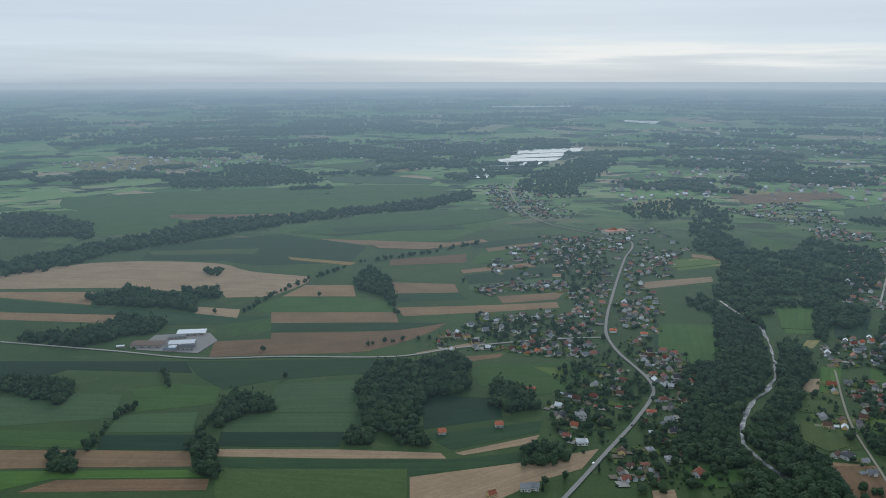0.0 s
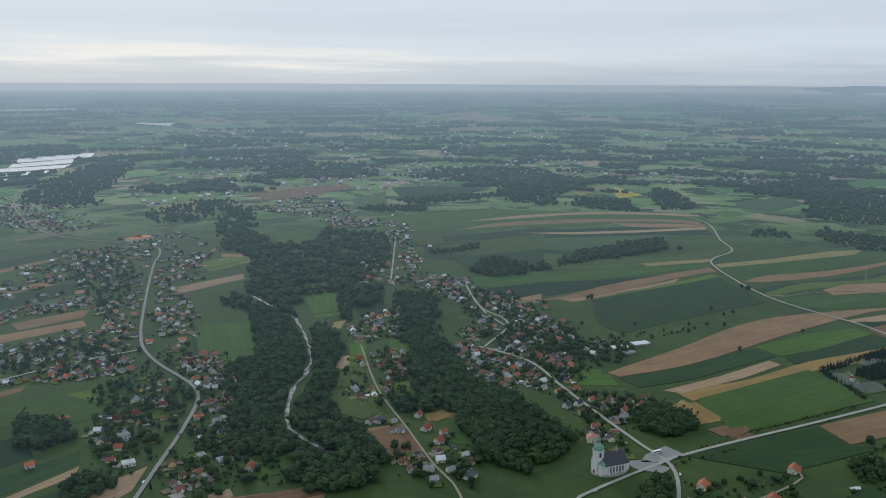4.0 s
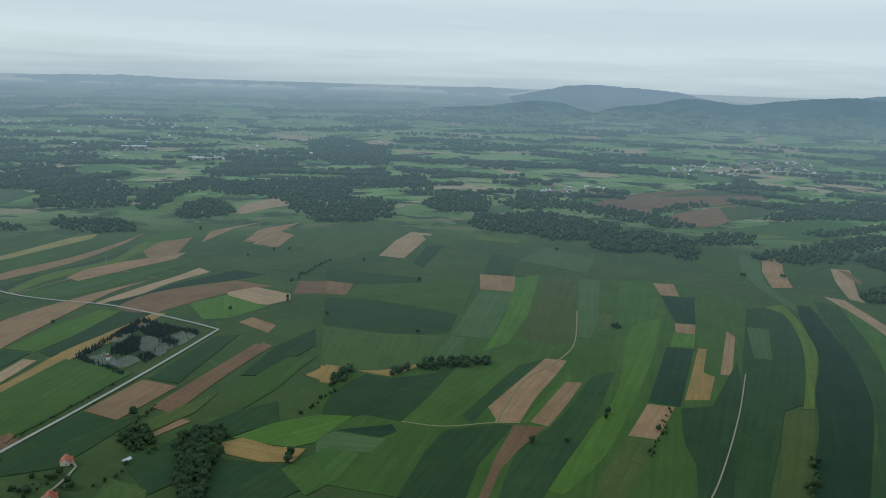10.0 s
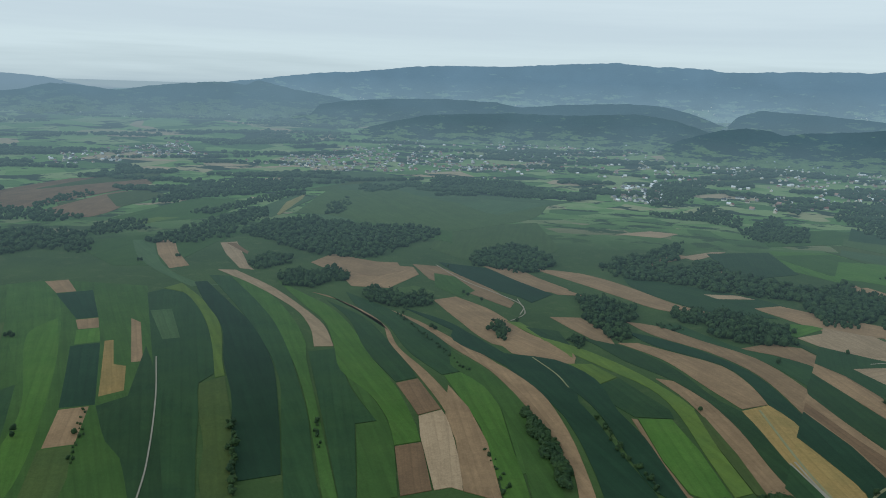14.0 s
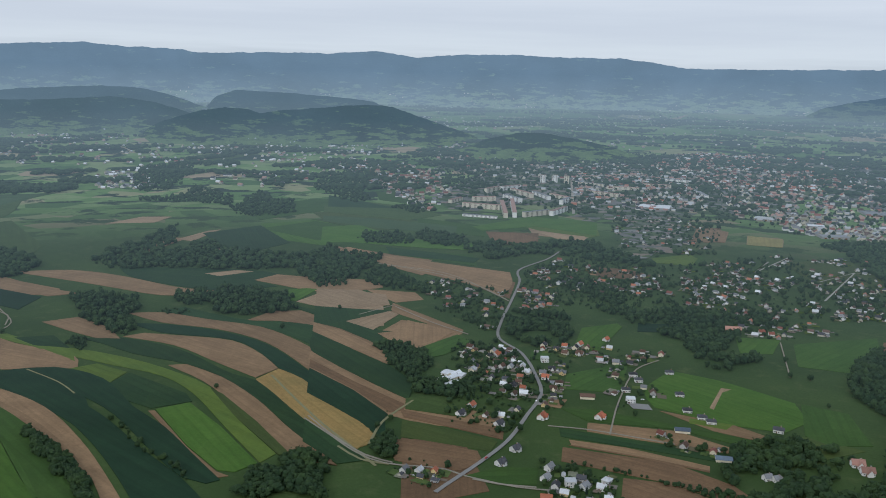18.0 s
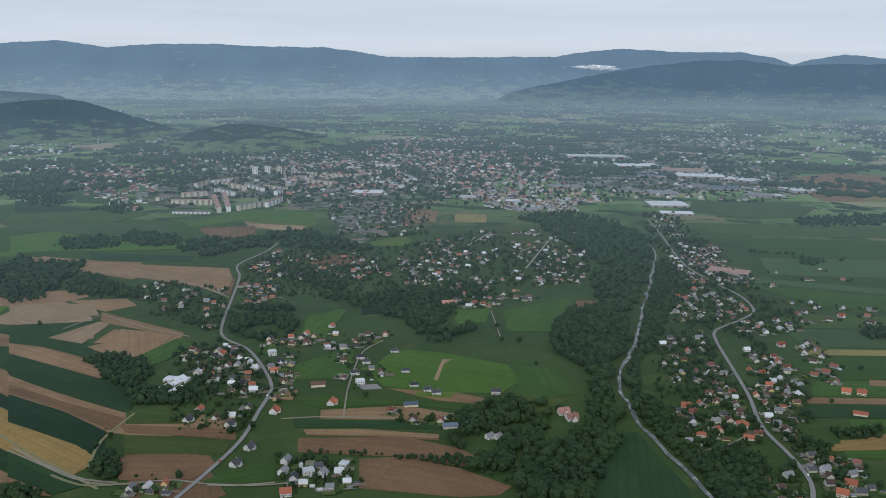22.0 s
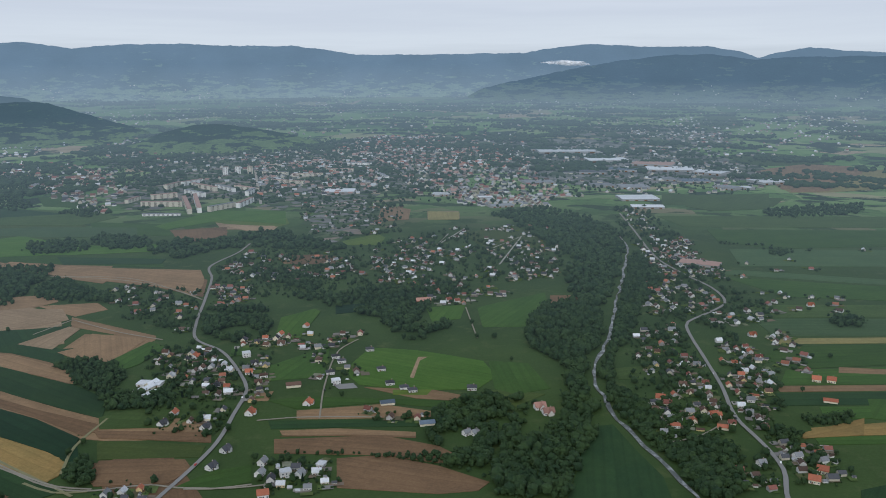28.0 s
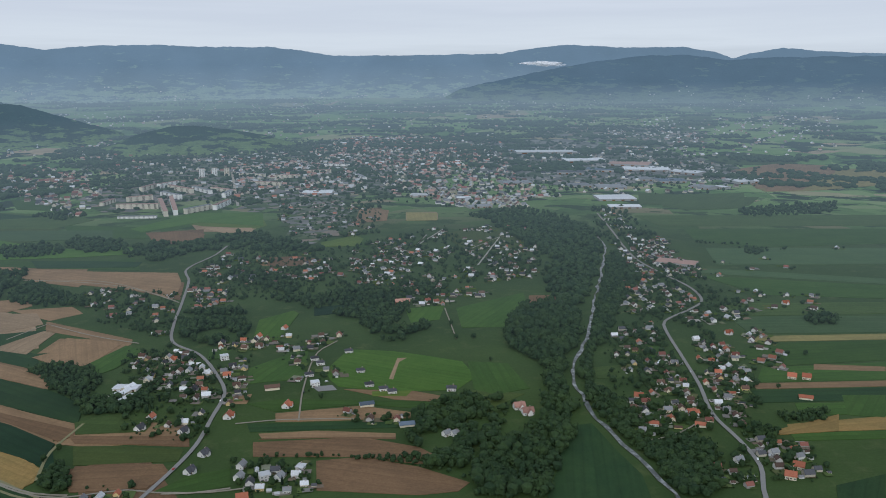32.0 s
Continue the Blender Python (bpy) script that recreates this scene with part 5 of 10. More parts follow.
def chapel(a):
    top = new("cemetery_chapel")
    tagged(top, "small white cemetery chapel with a red roof", "chapel")
    bm = bmesh.new()
    box(bm, -3, -2.5, 0, 3, 2.5, 5.5)
    part("wall", bm, WHITE, top)
    bm = bmesh.new()
    bmesh.ops.create_cone(bm, cap_ends=True, segments=4, radius1=4.6, radius2=1.3, depth=2.4, matrix=Matrix.Translation((0, 0, 6.7)) @ Matrix.Rotation(0.785, 4, "Z"))
    part("roof", bm, ROOFS["r"][0], top)
    bm = bmesh.new()
    box(bm, -0.9, -0.9, 7.6, 0.9, 0.9, 10.2)
    part("turret", bm, WHITE, top)
    bm = bmesh.new()
    bmesh.ops.create_cone(bm, cap_ends=True, segments=4, radius1=1.5, radius2=0.05, depth=2.6, matrix=Matrix.Translation((0, 0, 11.5)) @ Matrix.Rotation(0.785, 4, "Z"))
    part("spire", bm, ROOFS["r"][0], top)
    bm = bmesh.new()
    box(bm, -0.7, -2.6, 0, 0.7, -2.45, 2.4)
    part("door", bm, DOOR, top)
    top.matrix_basis = Matrix.Translation(site(*a)) @ Matrix.Rotation(0.6, 4, "Z")
    take(*a)


CAR_PAINTS = [plain_material(n, c, 0.35, 1.0, 0.05) for n, c in (("white_car_paint", (0.75, 0.75, 0.75)), ("dark_car_paint", (0.03, 0.035, 0.045)), ("red_car_paint", (0.35, 0.04, 0.03)), ("silver_car_paint", (0.45, 0.46, 0.47)))]
CAR_WORDS = ["white", "dark", "red", "silver"]
RUBBER = plain_material("tyre_rubber", (0.02, 0.02, 0.02), 0.9, 3.0, 0.1)


def vehicle(kind, paint, a, b):
    """A parked car or bus at a, pointing to b."""
    bus = kind == "bus"
    L, wd, h = (11.5, 2.5, 3.1) if bus else (4.3, 1.75, 1.45)
    top = new(kind)
    tagged(top, "%s %s on the road by the village" % (CAR_WORDS[paint], "coach parked" if bus else "car standing"), kind)
    bm = bmesh.new()
    box(bm, -L / 2, -wd / 2, 0.35, L / 2, wd / 2, h if bus else 0.85)
    if not bus:
        prof = [(-L * 0.42, 0.85), (L * 0.28, 0.85), (L * 0.10, h), (-L * 0.30, h)]
        rows = [[bm.verts.new((x, y, z)) for x, z in prof] for y in (-wd * 0.44, wd * 0.44)]
        bm.faces.new(rows[0])
        bm.faces.new(rows[1][::-1])
        for j in range(4):
            bm.faces.new((rows[0][j], rows[0][(j + 1) % 4], rows[1][(j + 1) % 4], rows[1][j]))
    bmesh.ops.bevel(bm, geom=list(bm.edges), offset=0.08, segments=1, affect="EDGES")
    part("body", bm, CAR_PAINTS[paint], top)
    for s in (-1, 1):
        bm = bmesh.new()
        if bus:
            box(bm, -L * 0.46, s * wd / 2 - 0.03, 1.5, L * 0.47, s * wd / 2 + 0.03, 2.5)
        else:
            box(bm, -L * 0.26, s * wd * 0.44 - 0.02, 0.92, L * 0.10, s * wd * 0.44 + 0.03, 1.32)
        part("side_windows", bm, PANE, top)
        for x in (-0.31, 0.33):
            bm = bmesh.new()
            bmesh.ops.create_cone(bm, cap_ends=True, segments=12, radius1=0.45 if bus else 0.32, radius2=0.45 if bus else 0.32, depth=0.24, matrix=Matrix.Translation((x * L, s * wd * 0.46, 0.42)) @ Matrix.Rotation(math.pi / 2, 4, "X"))
            part("wheel", bm, RUBBER, top)
    d = Vector(b) - Vector(a)
    top.matrix_basis = Matrix.Translation((*a, 1.0)) @ Matrix.Rotation(math.atan2(d.y, d.x), 4, "Z")


def mast(a):
    """A lattice mast with its hut."""
    top = new("lattice_mast")
    tagged(top, "tall thin grey lattice mast in the fields", "mast")
    for i, j in ((-1, -1), (1, -1), (1, 1), (-1, 1)):
        bm = bmesh.new()
        m = Matrix.Translation((i * 0.9, j * 0.9, 17))
        bmesh.ops.create_cone(bm, segments=6, radius1=0.14, radius2=0.08, depth=34, matrix=m)
        part("leg", bm, STEEL, top)
    for k in range(11):
        bm = bmesh.new()
        z = 1.5 + k * 3.1
        for u in (-0.9, 0.9):
            box(bm, -0.9, u - 0.05, z, 0.9, u + 0.05, z + 0.12)
            box(bm, u - 0.05, -0.85, z, u + 0.05, 0.85, z + 0.12)
        part("brace", bm, STEEL, top)
    top.matrix_basis = Matrix.Translation(site(*a))


def cloud_wisp(bearing, up, wide, high, radius):
    """A torn scrap of low cloud caught on the mountains."""
    m = Nodes("torn_cloud", 1.0)
    n = m.noise(m.coords("Object", (1, 1, 2)), 0.012, 5.0, 0.65)
    clear = m.add("ShaderNodeBsdfTransparent")
    white = m.add("ShaderNodeBsdfDiffuse", Color=(0.95, 0.96, 0.98, 1))
    mixed = m.add("ShaderNodeMixShader", Fac=m.ramp(n, [(0.36, (0, 0, 0)), (0.66, (0.6, 0.6, 0.6))]))
    m.l.new(clear.outputs[0], mixed.inputs[1])
    m.l.new(white.outputs[0], mixed.inputs[2])
    m.l.new(mixed.outputs[0], m.n["Material Output"].inputs["Surface"])
    rng = np.random.default_rng(int(abs(bearing) * 10))
    sets = []
    for k in range(9):
        v, f = BALL3
        t = rng.uniform(-1, 1)
        size = np.array((wide * rng.uniform(0.12, 0.3), 20, high * rng.uniform(0.25, 0.6) * (1 - 0.6 * abs(t))))
        sets.append((v * size * (1 + 0.12 * rng.normal(size=(len(v), 1))) + np.array((t * wide / 2, rng.normal() * 12, -t * high * 0.25 + rng.normal() * high * 0.1)), f))
    v, f = joined(sets)
    ob = tagged(new("cloud_scrap", array_mesh("cloud_scrap", v, f, m.mat, True)), "white scrap of low cloud on the mountains", "cloud", kind="stuff")
    a = radians(bearing)
    ob.matrix_basis = Matrix.Translation((-radius * math.sin(a), radius * math.cos(a), EYE + radius * math.tan(radians(up)))) @ Matrix.Rotation(a, 4, "Z")
    ob.visible_shadow = False



# ---- the road valley: fields ----
field("soil", (-797.9, 1463.2), (-624.8, 1463.0), (-598.9, 1375.4), (-777.5, 1423.8))
field("clay", (-858.7, 1580.7), (-789, 1669), (-657, 1717), (-461.4, 1695.4), (-387.6, 1628.4), (-256.2, 1580.1), (-254.5, 1534.6), (-303.0, 1431.1), (-380.8, 1423.5), (-403.0, 1471.0), (-495.1, 1471.1), (-605.4, 1491.8), (-808.5, 1483.7))
field("dark", (-771.6, 1412.3), (-591.2, 1368.2), (-406.2, 1323.2), (-278.0, 1306.6), (-268.5, 1259.3), (-502.6, 1259.5), (-734.3, 1340.4))
field("soil", (-729.1, 1330.2), (-522.8, 1313.4), (-509.3, 1265.6), (-707.0, 1287.6))
field("clay", (-418.2, 1364.5), (-337.8, 1347.0), (-330.5, 1296.9), (-406.2, 1323.2))
field("soil", (-282.6, 1329.8), (-78.1, 1329.7), (-70.4, 1271.5), (-270.3, 1268.5))
field("dark", (-270.3, 1268.5), (-66.0, 1271.5), (5.3, 1268.3), (-72.5, 1229.4), (-260.8, 1220.9))
field("green", (-339.2, 1259.4), (-276.0, 1296.9), (-260.8, 1220.9), (-322.3, 1192.8))
field("soil", (-100.1, 1534.5), (22.2, 1521.2), (28.4, 1458.5), (-94.9, 1450.6))
field("dark", (-94.9, 1450.6), (28.4, 1458.5), (45.2, 1411.7), (-91.3, 1393.2))
field("soil", (-283.0, 1431.1), (-256.3, 1512.8), (-167.0, 1512.7), (-153.5, 1431.0))
field("green", (-326.1, 1357.4), (-281.6, 1423.4), (-152.7, 1423.3), (-91.3, 1393.2), (-78.1, 1329.7), (-291.9, 1329.9))
field("soil", (-79.6, 1357.2), (92.1, 1374.8), (195.2, 1392.9), (195.2, 1357.0), (89.4, 1333.0), (-63.1, 1306.5))
field("soil", (95.6, 1430.8), (219.7, 1462.4), (197.7, 1411.6), (102.4, 1385.7))
field("soil", (35.1, 1638.0), (183.7, 1705.6), (191.4, 1668.5), (40.1, 1608.4))
field("dark", (39.6, 1589.3), (203.0, 1668.5), (243.3, 1627.9), (235.1, 1570.4), (48.6, 1521.2))
field("pale", (48.3, 1512.5), (225.5, 1579.7), (229.9, 1534.2), (47.0, 1470.6))
field("brown", (-112.4, 1733.4), (50.6, 1790.9), (48.3, 1705.7), (-109.1, 1679.2))
field("mead", (-108.4, 1668.8), (36.2, 1689.6), (30.0, 1543.3), (-100.9, 1547.9))
field("brown", (-334.0, 1173.9), (-254.0, 1187.3), (-259.6, 1215.2), (-72.5, 1229.4), (5.3, 1268.3), (-12.1, 1229.4), (-68.7, 1160.5), (-106.9, 1130.0), (-223.8, 1115.3), (-323.7, 1105.8))
field("clay", (-38.9, 1122.5), (63.2, 1181.7), (53.7, 1155.2), (-34.7, 1115.2))
field("olive", (28.2, 1110.3), (92.5, 1129.9), (82.8, 1105.5), (31.5, 1086.8))
field("brown", (28.1, 1105.6), (83.8, 1120.0), (78.7, 1103.1), (31.4, 1084.5))
field("soil", (-460.1, 810.5), (-407.2, 810.4), (-383.8, 810.4), (-262.7, 807.7), (-249.6, 773.0), (-366.6, 770.6), (-438.2, 768.2))
field("clay", (-237.8, 813.0), (-108.1, 811.6), (-2.4, 803.6), (3.4, 790.5), (-105.6, 790.6), (-233.2, 795.8))
field("clay", (12.2, 803.6), (104.5, 848.0), (96.1, 826.6), (20.8, 798.3))
field("clay", (-32.3, 750.1), (65.5, 777.8), (83.0, 782.9), (162.3, 812.9), (137.4, 768.0), (95.5, 744.3), (-28.0, 638.9))
field("dark", (-231.8, 790.6), (3.4, 788.0), (85.2, 806.2), (80.1, 782.9), (-32.4, 752.5), (-224.3, 773.0))
field("brown", (-397.4, 719.9), (-371.6, 744.5), (-225.5, 746.7), (-222.0, 724.2))
field("bright", (-435.1, 762.2), (-253.0, 765.7), (-232.0, 750.2), (-378.1, 746.8), (-415.5, 724.3))
field("mead", (-225.8, 768.1), (-35.8, 768.0), (-30.4, 638.9), (-191.4, 639.0))
field("green", (-485.8, 860.1), (-378.6, 855.6), (-374.3, 815.8), (-465.0, 820.0))
field("deep", (-369.5, 848.2), (-259.4, 848.2), (-260.5, 810.4), (-360.3, 810.4))
field("deep", (-242.9, 855.5), (-107.3, 855.5), (-108.8, 817.1), (-236.6, 819.9))
field("pale", (-534.4, 954.1), (-460.7, 972.5), (-391.3, 963.2), (-375.0, 894.2), (-491.3, 870.7))
field("pale", (-371.7, 902.3), (-283.4, 910.5), (-273.8, 855.5), (-366.3, 855.6))
field("pale", (-248.6, 902.3), (-94.0, 910.4), (-88.8, 855.5), (-239.9, 855.5))
field("pale", (-209.6, 1001.3), (-97.0, 1017.3), (-88.7, 963.0), (-94.0, 910.4), (-205.0, 910.5))
field("green", (-384.3, 981.9), (-337.9, 1001.4), (-278.3, 991.5), (-270.6, 936.1), (-355.2, 910.6))
field("deep", (-603.3, 1087.2), (-349.3, 1087.0), (-328.6, 1042.6), (-496.2, 1053.4), (-548.9, 982.0))
field("dark", (-349.3, 1087.0), (-65.3, 1098.5), (-91.8, 1042.4), (-212.7, 1017.4), (-272.3, 981.9), (-318.2, 1032.0))
field("deep", (-26.8, 963.0), (65.4, 953.8), (68.0, 894.0), (-21.2, 862.9))
field("green", (34.7, 1064.1), (173.8, 1086.7), (198.6, 1053.0), (158.1, 981.6), (120.9, 962.9), (46.6, 991.3))
field("lime", (121.4, 1064.1), (169.8, 1059.6), (149.0, 1017.2))
field("dark", (-20.8, 848.1), (112.0, 886.0), (105.4, 855.4), (9.3, 810.2))
field("green", (-1221, 2665), (-709, 2870), (-170, 2993), (12, 2945), (11, 2663), (-145, 2541), (-403, 2327), (-722, 2279), (-1100, 2430))
field("pale", (-691, 2798), (-168, 2945), (-178, 2797), (-635, 2638))
field("soil", (-753, 2279), (-394, 2367), (-389, 2288), (-723, 2233))
field("green", (-1190, 2378), (-959, 2409), (-677, 2233), (-632, 2104), (-838, 1989), (-1111, 2279))
field("green", (-424, 2104), (126, 2429), (126, 2144), (21, 1952), (-174, 1885), (-394, 2026))
field("dark", (-388, 2064), (71, 2250), (99, 2187), (-251, 1988))
field("pale", (-124, 2161), (120, 2307), (125, 2250), (-93, 2128))
field("soil", (-528, 2003), (-85, 1932), (21, 1918), (-18, 1872), (-241, 1905))
field("dark", (-666, 1885), (-394, 2026), (-174, 1885), (-193.2, 1706.0), (-387.6, 1679.5), (-456.6, 1722.6), (-639, 1734))
field("olive", (-657, 1822), (-413, 1853), (-412, 1791), (-631, 1780))
field("mead", (-1052, 1954), (-902, 1919), (-938, 1734))
field("ochre", (-332.9, 1762.0), (-181.4, 1706.0), (-190.3, 1679.3), (-321.8, 1733.6))
field("dark", (61, 1918), (300, 2025), (276, 1952), (71, 1852))
field("green", (83, 1821), (230, 1904), (213.8, 1761.4), (53.4, 1679.1))
field("soil", (97, 1852), (234, 1931), (223, 1898), (101, 1815))
field("straw", (-141, 2187), (106, 2346), (103, 2287), (-125, 2179))
field("straw", (586, 2563), (753, 2662), (658, 2376), (561, 2376))
field("lime", (695, 2483), (755, 2428), (694, 2306))
field("lime", (485.5, 1732.8), (602, 1761), (581.1, 1678.6), (468.5, 1627.7))
field("clay", (373.6, 1534.1), (521.0, 1579.5), (510.2, 1538.4), (366.9, 1482.7))
field("mead", (336.3, 1258.9), (437.8, 1258.8), (385.3, 1086.6), (321.2, 1064.0), (311.5, 1160.3))
field("green", (758, 2024), (798, 1884), (748, 1790), (719, 1917))
field("pale", (1367, 4460), (1951, 4567), (1908, 4134), (1379, 3677), (1171, 3726))
field("brown", (937, 2727), (1320, 2795), (1295, 2661), (918, 2516))
field("pale", (1168, 2427), (1353, 2539), (1170, 2186), (1091, 2230))
field("straw", (-1670, 3732), (-1382, 3995), (-1003, 3681), (-1143, 3499), (-1430, 3394))
field("brown", (-1374, 3256), (-1300, 3294), (-1227, 3077), (-1289, 3077))
field("soil", (-351, 3609), (-111, 3728), (-102, 3433), (-330, 3392))
field("olive", (-1647, 5299), (-1032, 5062), (-964, 4574), (-1440, 4727))
field("green", (572.8, 1375.4), (636.4, 1353.2), (573.4, 1226.2), (540.8, 1204.5), (514.6, 1225.0))
field("dark", (637.7, 1320.2), (656.2, 1224.9), (622.9, 1182.3), (578.0, 1186.0))
field("straw", (534.2, 1178.7), (554.5, 1179.3), (526.6, 1140.8), (518.5, 1155.0))
field("clay", (465.9, 1019.2), (483.2, 1018.8), (458.4, 975.6), (444.8, 982.4))
field("green", (517.3, 1080.7), (532.3, 1073.1), (490.5, 980.1), (464.8, 980.0))
field("olive", (442.9, 978.3), (488.8, 968.0), (458.1, 899.2), (419.7, 918.5))
field("olive", (395.8, 866.6), (443.6, 863.1), (434.0, 808.3), (378.7, 814.0))
field("soil", (388.3, 782.6), (430.0, 773.8), (413.2, 700.6), (400.1, 695.3), (370.0, 700.4))
field("lime", (461.3, 897.6), (501.5, 888.7), (486.9, 862.6), (453.7, 875.0))
field("ochre", (460.9, 776.2), (497.2, 785.9), (500.0, 765.6), (468.2, 763.4))
field("soil", (201.9, 709.9), (294.3, 684.3), (258.3, 589.8), (173.7, 632.9))
field("bright", (566.2, 1056.2), (599.5, 1055.2), (560.3, 985.6), (535.4, 989.8))
field("straw", (1014, 2845), (1216, 2749), (1108, 2552), (955, 2625))
field("straw", (606, 2577), (694, 2575), (632, 2413), (558, 2449))
field("straw", (518, 1733), (600, 1747), (579.5, 1670.8), (522.1, 1686.4))
field("dark", (332.2, 1266.2), (434.6, 1241.4), (382.3, 1076.9), (299.0, 1047.5), (302.0, 1150.4))
field("soil", (325.7, 1241.3), (394.5, 1251.1), (391.3, 1225.4), (322.2, 1210.4))
field("bright", (565.6, 1358.6), (629.7, 1343.2), (564.0, 1210.1), (516.8, 1214.8))
field("deep", (640.8, 1320.2), (694.4, 1307.3), (618.9, 1180.1), (586.3, 1204.7))
field("clay", (462.0, 1012.6), (482.4, 1014.9), (460.9, 973.3), (445.9, 972.5))
field("bright", (497.9, 1048.8), (530.4, 1062.0), (484.9, 967.5), (460.7, 971.1))
field("olive", (432.9, 964.6), (486.4, 967.1), (461.2, 899.4), (413.5, 911.1))
field("green", (460.3, 889.9), (497.5, 880.8), (486.2, 846.1), (447.0, 855.7))
field("olive", (402.1, 885.0), (448.6, 873.7), (437.1, 814.7), (402.0, 807.0), (384.2, 836.1))
field("ochre", (465.8, 783.4), (506.7, 781.4), (494.7, 756.2), (458.8, 765.0))
field("green", (469.2, 759.4), (506.2, 757.9), (467.9, 677.0), (448.7, 707.6))
field("green", (239.6, 772.4), (296.4, 758.5), (277.3, 723.7), (233.9, 734.4))
field("bright", (701.1, 821.5), (746.0, 791.8), (707.9, 748.5), (676.9, 781.7))

# ---- the church slope: fields ----
field("green", (1055, 2056), (1406, 2045), (1653, 1823), (1853, 1643), (1802, 1575), (1202, 1750), (958, 1870))
field("dark", (984, 1657), (1097, 1644), (1302, 1436), (1060.3, 1344.1), (981.4, 1432.4), (904.8, 1526.2))
field("mead", (997, 1833), (1152, 1775), (1116, 1627), (984, 1657))
field("green", (840.2, 1378.6), (903.1, 1319.7), (1110.7, 1225.3), (943.7, 1132.2), (889.4, 1128.9), (877.0, 1282.1))
field("bright", (668.8, 791.4), (742.3, 773.6), (723.1, 735.4), (670.7, 769.8))
field("straw", (2331, 958), (2530, 876), (2427, 857), (2234, 909))
field("lime", (2412, 1200), (2436, 1012), (2249, 924), (2331, 1100))
field("green", (1459, 1823), (1637, 1728), (1887, 1622), (1802, 1511), (1629, 1622), (1380, 1727))
field("soil", (1568, 1656), (1765, 1518), (1738, 1473), (1579, 1573))
field("dark", (1332, 1668), (1585, 1579), (1713, 1447), (1668, 1391), (1542, 1466), (1265, 1587))
field("pale", (1257, 1577), (1549, 1454), (1419, 1318), (1389, 1307), (1282, 1376), (1178, 1481))
field("mead", (1149, 1446), (1213, 1364), (1372, 1276), (1572, 1254), (1432, 1194), (1396, 1175), (1276.5, 1217.8), (1146.7, 1248.0), (1046.0, 1319.8))
field("straw", (1273.6, 1244.6), (1436, 1200), (1407, 1179), (1259.4, 1216.3))
field("green", (1009.0, 1274.5), (1166.9, 1240.5), (1268.7, 1210.4), (1394, 1166), (1367.6, 1143.7), (1248.5, 1163.0), (1107.9, 1179.4), (944.2, 1195.5))
field("deep", (969.1, 1225.9), (1094.0, 1178.4), (1230.0, 1146.0), (1373.6, 1144.3), (1357.4, 1128.1), (1199.8, 1132.2), (1039.8, 1134.6), (893.3, 1133.4))
field("soil", (882.4, 1120.1), (954.1, 1117.5), (1068.8, 1138.7), (1214.0, 1145.3), (1367.6, 1143.7), (1348.5, 1110.7), (1222.0, 1111.2), (1085.8, 1090.5), (974.2, 1065.1), (931.0, 1103.7))
field("clay", (933.3, 1106.4), (994.3, 1086.4), (1165.7, 1100.7), (1235.4, 1106.5), (1191.5, 1081.2), (1079.9, 1084.8), (940.9, 1078.0))
field("lime", (945.3, 1076.7), (1074.1, 1079.1), (1319.8, 1097.3), (1318.2, 1079.1), (1064.2, 1056.8))
field("dark", (981.7, 1073.0), (1108.5, 1073.6), (1306.1, 1069.4), (1263.5, 978.0), (1229.8, 901.9), (1014.7, 903.4), (885.7, 894.6), (887.5, 950.9))
field("green", (1380.3, 1143.9), (1468, 1157), (1530, 1112), (1710, 1061), (1593, 1001), (1399.0, 1031.6), (1319.4, 1024.8))
field("straw", (1398, 1159), (1556, 1131), (1747, 1117), (1811, 1087), (1750, 1066), (1519, 1104), (1381.6, 1130.2))
field("soil", (1319.4, 1024.8), (1403.4, 1034.8), (1559, 997), (1744, 987), (1847, 993), (1720, 970), (1512.9, 967.5), (1356.1, 1000.3))
field("dark", (1290.8, 976.3), (1419.2, 962.2), (1591, 929), (1703, 930), (1544.7, 899.1), (1399.6, 922.0), (1281.2, 945.6))
field("lime", (1281.2, 945.6), (1410.3, 956.3), (1559, 910), (1739, 938), (1957, 905), (1931, 882), (1656, 890), (1519.7, 884.5), (1377.1, 920.6), (1267.7, 923.1))
field("soil", (1396.4, 906.6), (1466.7, 910.5), (1550.4, 877.2), (1671, 800), (1604.8, 792.6), (1395.6, 866.5), (1376.6, 870.3))
field("green", (1268.7, 921.2), (1368.3, 875.4), (1484.1, 813.1), (1547.2, 766.7), (1611.6, 768.6), (1591.4, 745.4), (1421.6, 778.7), (1304.3, 810.0), (1249.5, 848.0))
field("pale", (1285.4, 872.2), (1366.6, 848.6), (1421.5, 830.0), (1382.4, 819.9), (1277.1, 841.8))
field("soil", (1655, 892), (1759, 903), (1834, 863), (1637, 809), (1584.7, 840.3))
field("green", (1764, 967), (1911, 948), (2014, 859), (1879, 801), (1827, 875), (1746, 926))
field("soil", (1784, 817), (1979, 818), (2103, 779), (2002, 828), (1919, 856))
field("clay", (1249.4, 762.0), (1359.9, 744.9), (1458.3, 722.3), (1540.8, 711.2), (1512.4, 676.4), (1405.9, 708.4), (1314.2, 719.8), (1247.3, 749.1))
field("deep", (1258.0, 746.2), (1316.7, 715.3), (1407.0, 696.8), (1541.1, 635.1), (1522.0, 566.2), (1468.2, 604.5), (1378.7, 682.6), (1303.2, 713.8), (1250.3, 718.7))
